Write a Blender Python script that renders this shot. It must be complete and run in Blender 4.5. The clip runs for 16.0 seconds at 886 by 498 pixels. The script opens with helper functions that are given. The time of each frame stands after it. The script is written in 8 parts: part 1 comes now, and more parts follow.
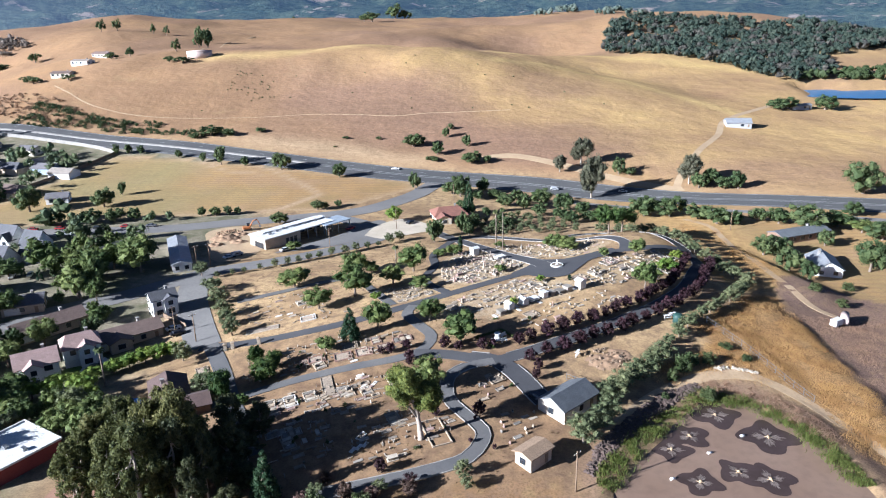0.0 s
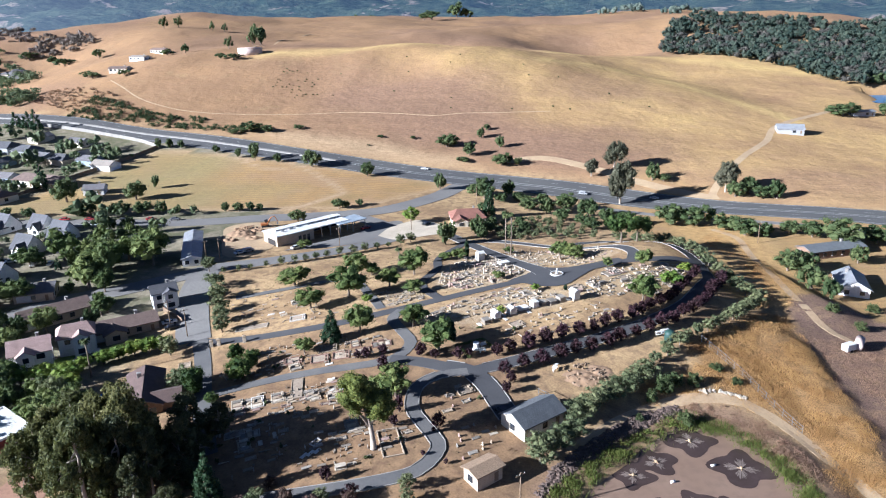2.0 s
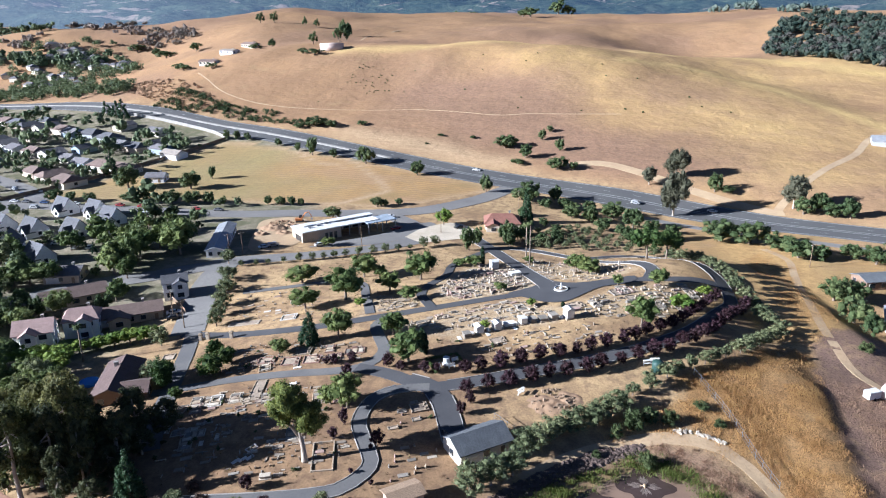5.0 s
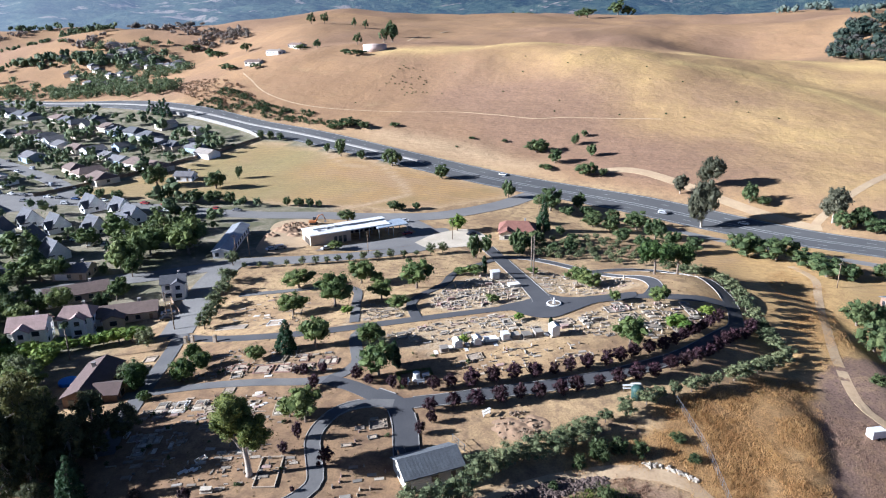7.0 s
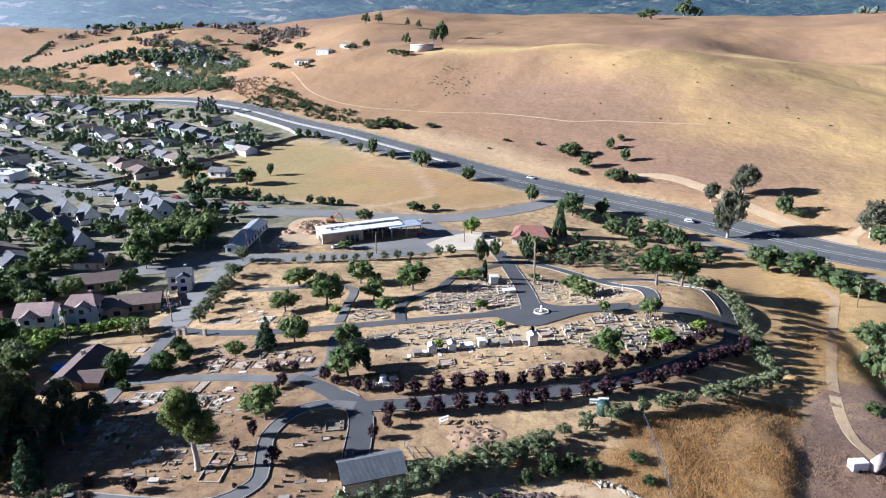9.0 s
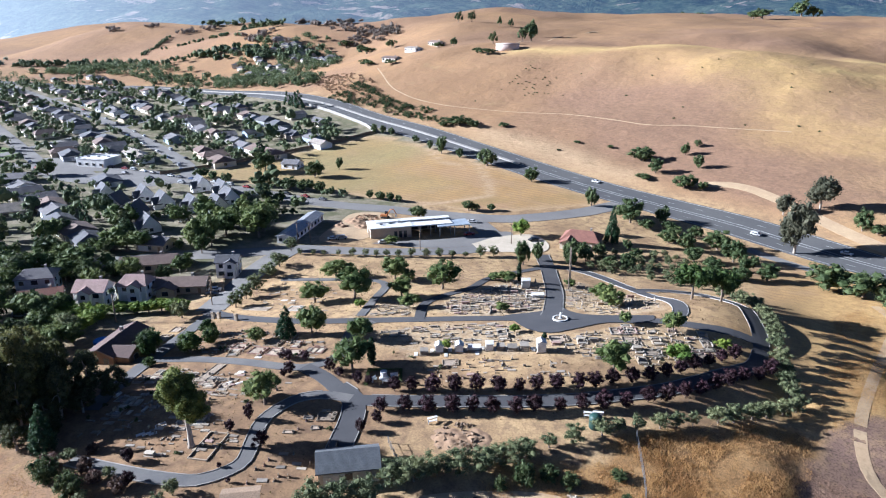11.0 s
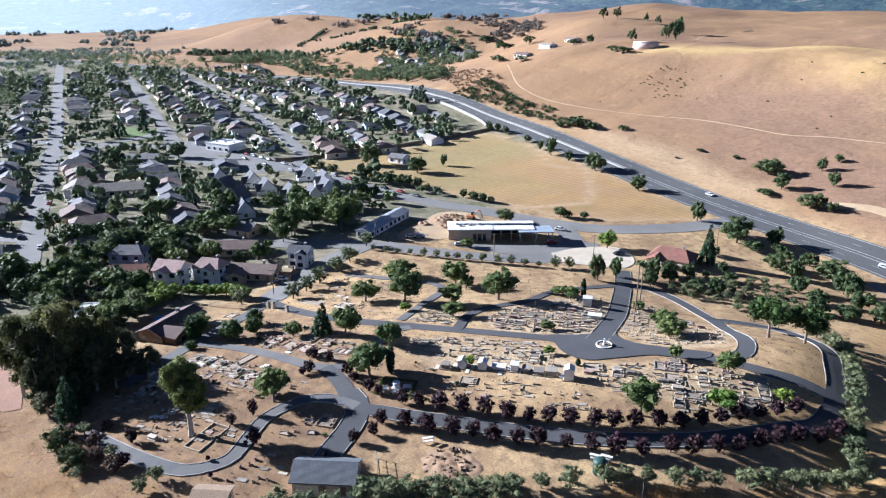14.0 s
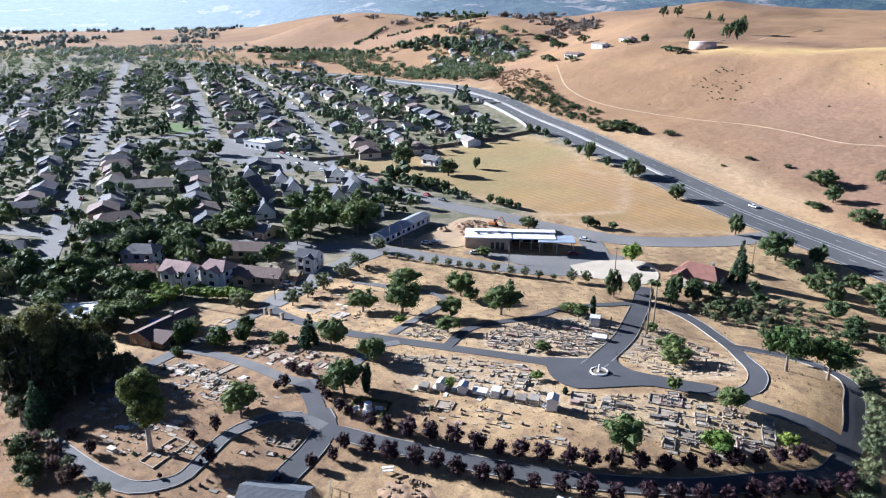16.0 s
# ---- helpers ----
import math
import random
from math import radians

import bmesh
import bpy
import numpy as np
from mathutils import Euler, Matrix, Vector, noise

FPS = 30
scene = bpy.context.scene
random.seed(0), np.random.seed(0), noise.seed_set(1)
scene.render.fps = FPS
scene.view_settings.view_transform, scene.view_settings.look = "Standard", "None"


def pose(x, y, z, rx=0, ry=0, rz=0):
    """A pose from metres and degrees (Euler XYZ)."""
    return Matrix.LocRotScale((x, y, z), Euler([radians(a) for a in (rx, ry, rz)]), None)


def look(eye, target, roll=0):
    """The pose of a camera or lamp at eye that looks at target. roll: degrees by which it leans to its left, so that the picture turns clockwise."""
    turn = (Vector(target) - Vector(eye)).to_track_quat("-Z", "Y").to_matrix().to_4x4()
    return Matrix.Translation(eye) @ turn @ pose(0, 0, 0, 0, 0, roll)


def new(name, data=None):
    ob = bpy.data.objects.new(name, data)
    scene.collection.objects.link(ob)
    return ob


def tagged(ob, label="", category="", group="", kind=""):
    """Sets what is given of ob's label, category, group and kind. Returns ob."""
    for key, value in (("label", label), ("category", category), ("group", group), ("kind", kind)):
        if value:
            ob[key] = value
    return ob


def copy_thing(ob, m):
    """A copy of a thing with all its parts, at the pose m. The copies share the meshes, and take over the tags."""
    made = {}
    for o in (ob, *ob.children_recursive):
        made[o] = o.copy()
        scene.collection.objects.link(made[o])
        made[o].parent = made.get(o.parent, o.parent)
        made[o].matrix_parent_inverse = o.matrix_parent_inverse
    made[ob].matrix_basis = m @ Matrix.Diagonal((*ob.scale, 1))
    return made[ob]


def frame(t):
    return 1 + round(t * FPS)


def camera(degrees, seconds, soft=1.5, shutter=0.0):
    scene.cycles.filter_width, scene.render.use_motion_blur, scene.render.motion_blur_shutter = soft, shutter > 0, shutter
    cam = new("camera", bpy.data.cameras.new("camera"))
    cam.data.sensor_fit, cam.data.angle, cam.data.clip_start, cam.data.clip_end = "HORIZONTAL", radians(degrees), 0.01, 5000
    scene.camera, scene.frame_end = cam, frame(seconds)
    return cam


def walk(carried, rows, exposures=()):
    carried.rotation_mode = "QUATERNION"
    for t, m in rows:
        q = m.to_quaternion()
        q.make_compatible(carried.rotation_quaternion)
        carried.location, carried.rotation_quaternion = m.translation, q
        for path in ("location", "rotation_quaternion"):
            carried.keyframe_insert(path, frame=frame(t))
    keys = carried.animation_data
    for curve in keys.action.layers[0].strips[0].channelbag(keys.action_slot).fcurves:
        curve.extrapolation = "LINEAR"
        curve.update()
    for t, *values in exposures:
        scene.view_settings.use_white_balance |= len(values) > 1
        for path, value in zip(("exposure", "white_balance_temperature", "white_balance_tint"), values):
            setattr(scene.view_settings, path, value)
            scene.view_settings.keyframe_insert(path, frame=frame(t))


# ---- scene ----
cam = camera(63.8, 16.0, soft=1.1)
METRES, EYE, TILT, LEAN, TURN = 172.0, 85.0, 0.0, 0.0, 0.0
ROWS = [
    (0.0, 0.0, 0.0, 0.0, -0.45, -18.57, 1.35),
    (0.5, 0.0317, 0.0063, 0.0002, 0.95, -18.59, 1.29),
    (1.0, 0.0633, 0.0133, 0.0002, 2.31, -18.58, 1.24),
    (1.5, 0.0944, 0.0214, 0.0002, 3.71, -18.58, 1.18),
    (2.0, 0.1235, 0.0297, 0.0003, 5.07, -18.58, 1.13),
    (2.5, 0.1541, 0.0394, 0.0002, 6.53, -18.58, 1.07),
    (3.0, 0.1849, 0.05, 0.0004, 8.01, -18.59, 1.03),
    (3.5, 0.2152, 0.0617, 0.0002, 9.49, -18.6, 0.99),
    (4.0, 0.2448, 0.0741, 0.0004, 11.01, -18.65, 0.91),
    (4.5, 0.2727, 0.089, 0.0008, 12.52, -18.66, 0.83),
    (5.0, 0.2991, 0.1058, 0.0009, 14.01, -18.7, 0.8),
    (7.5, 0.4303, 0.1952, 0.0018, 20.31, -18.56, 0.85),
    (8.0, 0.4586, 0.2101, 0.0017, 21.53, -18.54, 0.83),
    (10.5, 0.6012, 0.2794, 0.003, 30.9, -18.55, 0.46),
    (11.0, 0.6267, 0.2976, 0.0036, 33.2, -18.58, 0.39),
    (11.5, 0.6487, 0.318, 0.0036, 35.43, -18.6, 0.29),
    (12.0, 0.6676, 0.3401, 0.0041, 37.55, -18.64, 0.2),
    (12.5, 0.684, 0.3639, 0.0045, 39.73, -18.71, 0.14),
    (13.0, 0.698, 0.3892, 0.0048, 41.97, -18.77, 0.08),
    (13.5, 0.71, 0.416, 0.005, 44.19, -18.83, 0.04),
    (14.0, 0.7203, 0.4446, 0.0055, 45.87, -18.91, 0.02),
    (14.5, 0.7284, 0.4735, 0.0056, 47.05, -18.97, 0.05),
    (15.0, 0.7348, 0.5035, 0.0061, 48.48, -19.02, 0.03),
    (15.5, 0.7402, 0.5339, 0.0067, 49.97, -19.05, -0.02),
    (16.0, 0.745, 0.5653, 0.0073, 51.19, -19.06, -0.0),
]
walk(cam, [(t, pose(0, 0, EYE, TILT, LEAN, TURN) @ pose(METRES * x, METRES * y, METRES * z, 90 + pitch, roll, yaw)) for t, x, y, z, yaw, pitch, roll in ROWS],
     [(0.0, 1.70, 5290, 11), (16.0, 1.79, 5210, 12)])

# ---- light: low afternoon sun and a clear sky ----
SUN_WAY = Vector((-0.906, -0.423, 0.375))          # towards the sun
world = bpy.data.worlds.new("world")
scene.world = world
world.use_nodes = True
wn = world.node_tree.nodes
sky = wn.new("ShaderNodeTexSky")
sky.sky_type, sky.sun_disc = "NISHITA", False
sky.sun_elevation = math.atan2(SUN_WAY.z, math.hypot(SUN_WAY.x, SUN_WAY.y))
sky.sun_rotation = math.atan2(SUN_WAY.x, SUN_WAY.y)
sky.air_density, sky.dust_density = 0.22, 0.1
world.node_tree.links.new(sky.outputs[0], wn["Background"].inputs[0])
wn["Background"].inputs[1].default_value = 0.05
sun = new("sun", bpy.data.lights.new("sun", "SUN"))
sun.data.energy, sun.data.angle, sun.data.color = 5.0, radians(0.5), (1.0, 0.94, 0.86)
sun.matrix_world = look(SUN_WAY * 500, (0, 0, 0))

# ---- materials ----
def node_set(name):
    m = bpy.data.materials.new(name)
    m.use_nodes = True
    t = m.node_tree
    return m, t.nodes, t.links, t.nodes["Principled BSDF"]


def noise_node(n, l, vec, scale, detail=4.0, rough=0.6):
    k = n.new("ShaderNodeTexNoise")
    k.inputs["Scale"].default_value, k.inputs["Detail"].default_value, k.inputs["Roughness"].default_value = scale, detail, rough
    l.new(vec, k.inputs["Vector"])
    return k.outputs[0]


def ramp(n, l, fac, lo, hi):
    k = n.new("ShaderNodeMapRange")
    k.inputs[1].default_value, k.inputs[2].default_value = lo, hi
    l.new(fac, k.inputs[0])
    return k.outputs[0]


def mix(n, l, fac, a, b):
    k = n.new("ShaderNodeMix")
    k.data_type = "RGBA"
    for v, i in ((fac, 0), (a, 6), (b, 7)):
        if isinstance(v, (int, float)):
            k.inputs[i].default_value = v
        elif isinstance(v, tuple):
            k.inputs[i].default_value = (*v, 1)
        else:
            l.new(v, k.inputs[i])
    return k.outputs[2]


def mult(n, l, a, b):
    k = n.new("ShaderNodeMath")
    k.operation = "MULTIPLY"
    for v, i in ((a, 0), (b, 1)):
        if isinstance(v, (int, float)):
            k.inputs[i].default_value = v
        else:
            l.new(v, k.inputs[i])
    return k.outputs[0]


def mat(name, col, col2=None, scale=0.6, fine=9.0, rough=0.85, metal=0.0, bump=0.3, rnd=0.0, spec=0.3, world_space=False):
    """A surface with patches (scale), grain (fine), relief, and a shade of its own for each object (rnd)."""
    m, n, l, b = node_set(name)
    col2 = col2 or tuple(c * 0.72 for c in col)
    if world_space:
        vec = n.new("ShaderNodeNewGeometry").outputs["Position"]
    else:
        vec = n.new("ShaderNodeTexCoord").outputs["Object"]
    big, small = noise_node(n, l, vec, scale), noise_node(n, l, vec, fine, 3.0)
    c = mix(n, l, ramp(n, l, big, 0.35, 0.68), col, col2)
    dark = mix(n, l, 0.5, c, tuple(v * 0.55 for v in col2))
    c = mix(n, l, ramp(n, l, small, 0.45, 0.8), c, dark)
    if rnd:
        h = n.new("ShaderNodeHueSaturation")
        l.new(ramp2(n, l, n.new("ShaderNodeObjectInfo").outputs["Random"], 1 - rnd, 1 + rnd), h.inputs["Value"])
        l.new(c, h.inputs["Color"])
        c = h.outputs[0]
    l.new(c, b.inputs["Base Color"])
    b.inputs["Roughness"].default_value, b.inputs["Metallic"].default_value = rough, metal
    b.inputs["Specular IOR Level"].default_value = spec
    if bump:
        k = n.new("ShaderNodeBump")
        k.inputs["Strength"].default_value, k.inputs["Distance"].default_value = bump, 0.05
        l.new(small, k.inputs["Height"])
        l.new(k.outputs[0], b.inputs["Normal"])
    return m


def ramp2(n, l, fac, lo, hi):
    k = n.new("ShaderNodeMapRange")
    k.inputs[3].default_value, k.inputs[4].default_value = lo, hi
    l.new(fac, k.inputs[0])
    return k.outputs[0]


def leaf_mat(name, a, b2, rnd=0.2, glow=0.3):
    """Leaves: each leaf and each tree differs a little; some light passes through."""
    m, n, l, b = node_set(name)
    isl = n.new("ShaderNodeNewGeometry").outputs["Random Per Island"]
    c = mix(n, l, isl, a, b2)
    h = n.new("ShaderNodeHueSaturation")
    r = n.new("ShaderNodeObjectInfo").outputs["Random"]
    l.new(ramp2(n, l, r, 1 - rnd, 1 + rnd), h.inputs["Value"])
    l.new(ramp2(n, l, r, 0.515, 0.485), h.inputs["Hue"])
    l.new(c, h.inputs["Color"])
    l.new(h.outputs[0], b.inputs["Base Color"])
    b.inputs["Roughness"].default_value, b.inputs["Specular IOR Level"].default_value = 0.65, 0.2
    t = n.new("ShaderNodeBsdfTranslucent")
    l.new(h.outputs[0], t.inputs[0])
    s = n.new("ShaderNodeMixShader")
    s.inputs[0].default_value = glow
    l.new(b.outputs[0], s.inputs[1])
    l.new(t.outputs[0], s.inputs[2])
    l.new(s.outputs[0], n["Material Output"].inputs["Surface"])
    return m


ASPHALT = mat("asphalt", (0.058, 0.058, 0.063), (0.08, 0.079, 0.082), 0.08, 3.0, 0.9, bump=0.15, world_space=True)
OLD_ASPHALT = mat("old_asphalt", (0.165, 0.157, 0.15), (0.215, 0.204, 0.19), 0.06, 1.2, 0.92, bump=0.15, world_space=True)
HIGHWAY = mat("highway_asphalt", (0.078, 0.078, 0.08), (0.105, 0.103, 0.10), 0.03, 1.0, 0.9, bump=0.1, world_space=True)
LANE_PAINT = mat("lane_paint", (0.46, 0.46, 0.44), (0.32, 0.32, 0.31), 0.4, 5, 0.7, world_space=True)
CONCRETE = mat("concrete", (0.34, 0.32, 0.29), (0.24, 0.225, 0.205), 0.3, 6, 0.9, world_space=True)
WORN_ASPHALT = mat("worn_lane_asphalt", (0.10, 0.098, 0.10), (0.145, 0.138, 0.13), 0.12, 2.0, 0.92, bump=0.15, world_space=True)
GRAVEL = mat("pale_gravel", (0.58, 0.50, 0.385), (0.46, 0.39, 0.295), 0.12, 2.5, 0.95, world_space=True)
TRACK = mat("dirt_track", (0.46, 0.34, 0.205), (0.37, 0.26, 0.155), 0.15, 1.5, 0.95, world_space=True)
BARK = mat("bark", (0.16, 0.12, 0.09), (0.22, 0.18, 0.14), 1.2, 9, 0.95, bump=0.6, rnd=0.2)
PALE_BARK = mat("pale_bark", (0.42, 0.36, 0.29), (0.26, 0.21, 0.17), 0.8, 6, 0.9, bump=0.4)
LEAF = {
    "broadleaf": leaf_mat("green_leaves", (0.05, 0.08, 0.024), (0.152, 0.182, 0.056)),
    "bright": leaf_mat("bright_leaves", (0.09, 0.15, 0.025), (0.20, 0.25, 0.045)),
    "oak": leaf_mat("oak_leaves", (0.032, 0.058, 0.022), (0.108, 0.135, 0.052)),
    "olive": leaf_mat("olive_leaves", (0.07, 0.09, 0.042), (0.19, 0.205, 0.10)),
    "plum": leaf_mat("plum_leaves", (0.018, 0.009, 0.012), (0.048, 0.020, 0.025), glow=0.1),
    "pine": leaf_mat("pine_needles", (0.026, 0.05, 0.014), (0.085, 0.125, 0.03)),
    "conifer": leaf_mat("conifer_needles", (0.018, 0.045, 0.02), (0.045, 0.08, 0.035)),
    "cypress": leaf_mat("cypress_needles", (0.012, 0.028, 0.012), (0.028, 0.05, 0.022)),
    "eucalyptus": leaf_mat("eucalyptus_leaves", (0.05, 0.055, 0.034), (0.125, 0.12, 0.075)),
    "grove": leaf_mat("grove_leaves", (0.045, 0.055, 0.02), (0.165, 0.165, 0.055), glow=0.35),
    "palm": leaf_mat("palm_fronds", (0.05, 0.07, 0.025), (0.13, 0.15, 0.06)),
    "reed": leaf_mat("reeds", (0.075, 0.10, 0.02), (0.17, 0.18, 0.045)),
    # distance haze painted into the leaves as a lighter, bluer green
    "far": leaf_mat("haze_tinted_leaves", (0.06, 0.085, 0.07), (0.125, 0.15, 0.12)),
    "stand": leaf_mat("dark_grove_leaves", (0.03, 0.04, 0.018), (0.10, 0.105, 0.045)),
    # grey-green leaves with distance haze put into the base colour as paleness
    "plain": leaf_mat("haze_paled_plain_leaves", (0.16, 0.19, 0.155), (0.27, 0.30, 0.24)),
    "dusky": leaf_mat("dusky_pink_leaves", (0.07, 0.045, 0.035), (0.17, 0.105, 0.085)),
    "town": leaf_mat("garden_tree_leaves", (0.07, 0.10, 0.05), (0.18, 0.21, 0.10)),
    # both wood colours lifted slightly paler and bluer to imitate distance haze
    "wood": leaf_mat("oak_wood_leaves", (0.02, 0.038, 0.03), (0.07, 0.088, 0.062)),
    "grey_wood": leaf_mat("grey_wood_crowns", (0.05, 0.05, 0.045), (0.11, 0.10, 0.083)),
    # grey-brown crowns, their base colour lightened to stand for haze
    "bare_wood": leaf_mat("haze_lightened_brown_crowns", (0.12, 0.10, 0.082), (0.24, 0.20, 0.16)),
    "brush": leaf_mat("dry_brush", (0.20, 0.14, 0.08), (0.36, 0.26, 0.15)),
    "great": leaf_mat("great_eucalyptus_leaves", (0.045, 0.07, 0.018), (0.165, 0.19, 0.045)),
    "scrub": leaf_mat("scrub_leaves", (0.04, 0.06, 0.02), (0.09, 0.11, 0.045)),
}
WHITE = mat("white_paint", (0.70, 0.69, 0.66), (0.58, 0.56, 0.52), 0.4, 5, 0.6, bump=0.1, rnd=0.06)
GLASS = mat("dark_window_glass", (0.03, 0.035, 0.045), (0.02, 0.025, 0.03), 0.5, 2, 0.12, bump=0.0, spec=0.6)
TRIM = mat("white_trim", (0.72, 0.71, 0.68), None, 0.5, 6, 0.6, bump=0.1)
METAL = mat("grey_metal", (0.35, 0.36, 0.37), None, 0.5, 5, 0.45, 0.7, 0.1)
WOOD = mat("weathered_wood", (0.24, 0.17, 0.11), (0.17, 0.12, 0.08), 0.6, 8, 0.9, bump=0.4)
RUBBER = mat("black_rubber", (0.02, 0.02, 0.02), None, 2, 9, 0.9, bump=0.1)

# ---- the lie of the land: gentle bumps (x, y, reach x, reach y, height) ----
KNOLL = [
    (40, 195, 45, 32, 7.1), (72, 248, 18, 16, 7.5), (62, 222, 18, 18, 1.2), (105, 250, 25, 30, -0.7), (50, 300, 50, 22, -0.6),
    (-100, 182, 35, 24, -2.4), (8, 252, 20, 16, 1.6), (38, 224, 20, 16, 2.3), (-6, 128, 30, 18, 2.5), (-80, 205, 30, 25, -1.2),
    (75, 205, 28, 40, 3.4), (10, 160, 40, 35, 2.5), (-20, 190, 30, 35, 2), (-90, 240, 70, 60, 2.8), (-20, 300, 90, 50, -3.4),
    (60, 80, 140, 80, 1.2),
]
VALLEY = [
    (-70, 500, 60, 45, 3.1), (-180, 510, 90, 50, -5.3), (40, 480, 90, 60, 0.7), (-310, 480, 90, 60, 2.5), (-560, 430, 200, 160, 6.6),
    (-1000, 450, 320, 300, 9), (85, 352, 60, 35, -10.4), (-20, 452, 40, 16, -3), (-20, 395, 50, 25, -3.7), (-152, 468, 40, 25, 3.2),
    (-72, 552, 60, 30, -5), (120, 340, 110, 80, 7.8), (200, 230, 110, 90, -5.8), (350, 420, 160, 120, -1.6), (-110, 390, 110, 60, 0.5),
    (-160, 110, 120, 90, -1),
]
HILLS = [
    (-200, 660, 170, 120, 17.8), (-60, 600, 130, 110, 22.1), (110, 740, 130, 120, 12), (-250, 790, 170, 130, 18.8), (-20, 900, 200, 150, 35.4),
    (-330, 640, 140, 120, 14.7), (150, 560, 90, 70, 6.1),
    (220, 880, 180, 170, 2.2), (122, 860, 70, 60, -17.7), (420, 800, 170, 200, 21.2), (60, 1080, 250, 150, 46), (-1750, 1260, 300, 160, 58),
    (-420, 1080, 200, 160, 31.4),
]
# the folded hills beyond the town, each (x, y, height)
FOLDS = [(-1150, 760, 17.1), (-1150, 880, 35.0), (-1150, 1000, 25.7), (-1000, 760, 8.8), (-1000, 880, 22.7), (-1000, 1000, 20.3), (-850, 880, 14.4), (-850, 1000, 38.7), (-700, 760, 29.0),
         (-700, 880, 5.2), (-700, 1000, 20.2), (-560, 760, 20.8), (-560, 880, 17.6), (-560, 1000, 4.1), (-430, 760, 26.3), (-430, 880, 26.0), (-430, 1000, 37.6)]
# corrections to the hills: reach, then (x, y, height)
RESHAPE = [
    (62, [(-212, 628, 2.9), (-245, 757, -5.6), (-338, 804, 2.5), (-304, 816, 9.0), (-298, 617, 6.3), (-300, 557, 0.8), (-451, 737, -16.3), (-18, 645, 8.5), (75, 648, 0.9), (144, 586, 2.5), (-286, 579, 2.7), (-126, 553, -4.5), (-36, 500, -2.6)]),
    (120, [(-799, 773, 3.4), (-695, 775, 5.8), (-983, 744, 14.3), (-618, 769, 5.6), (-482, 678, -6.4)]),
    (130, [(24, 994, -6.9), (-60, 1120, -18.0), (130, 1150, -12.5), (-425, 960, -20.0)]),
    (210, [(-265, 1439, 20.2), (-117, 1288, 16.1), (-76, 1468, 23.9), (246, 1554, 24.2), (20, 1570, 10.0), (330, 1350, 25.8), (480, 1600, 45.2), (-400, 1250, 30.4)]),
]
BASE = -5.0
# dips behind the crests
DIPS = [(-110, 735, 75, 30, -9), (0, 755, 60, 30, -6), (90, 835, 60, 35, -3), (168, 668, 30, 26, -5), (212, 604, 26, 26, -4), (380, 1060, 170, 130, 24), (560, 1000, 170, 170, 22)]
POND_LEVEL = -2.5
# ridge lines along which a sunlit edge is painted on the grass
CRESTS = [[(-190, 625), (-139, 636), (-90, 655), (-40, 685), (20, 720), (71, 752), (125, 768), (180, 764), (240, 730), (292, 702)], [(47, 634), (80, 652), (112, 656), (137, 634), (162, 606), (182, 577), (209, 533), (219, 512)]]


def hash_noise(x, y, scale, seed=0.0):
    """Smooth uneven waves between about -1 and 1."""
    x, y = np.asarray(x, float) / scale, np.asarray(y, float) / scale
    v = np.sin(1.7 * x + 1.3 * np.sin(0.9 * y + seed) + seed) + np.sin(1.9 * y + 1.5 * np.sin(0.8 * x - seed) + 2 * seed)
    v = v + 0.6 * np.sin(2.9 * x - 2.3 * y + 1.2 * np.sin(1.6 * x + seed))
    return v / 2.6


def lattice_noise(x, y, scale, seed=0):
    """Uneven soft patches between 0 and 1."""
    table = np.random.RandomState(seed).rand(64, 64)
    x, y = np.asarray(x, float) / scale, np.asarray(y, float) / scale
    i, j = np.floor(x).astype(int), np.floor(y).astype(int)
    u, v = x - i, y - j
    u, v = u * u * (3 - 2 * u), v * v * (3 - 2 * v)
    a, b = table[i % 64, j % 64], table[(i + 1) % 64, j % 64]
    c, d = table[i % 64, (j + 1) % 64], table[(i + 1) % 64, (j + 1) % 64]
    return (a * (1 - u) + b * u) * (1 - v) + (c * (1 - u) + d * u) * v


def smooth(a, b, v):
    q = np.clip((np.asarray(v, float) - a) / (b - a), 0, 1)
    return q * q * (3 - 2 * q)


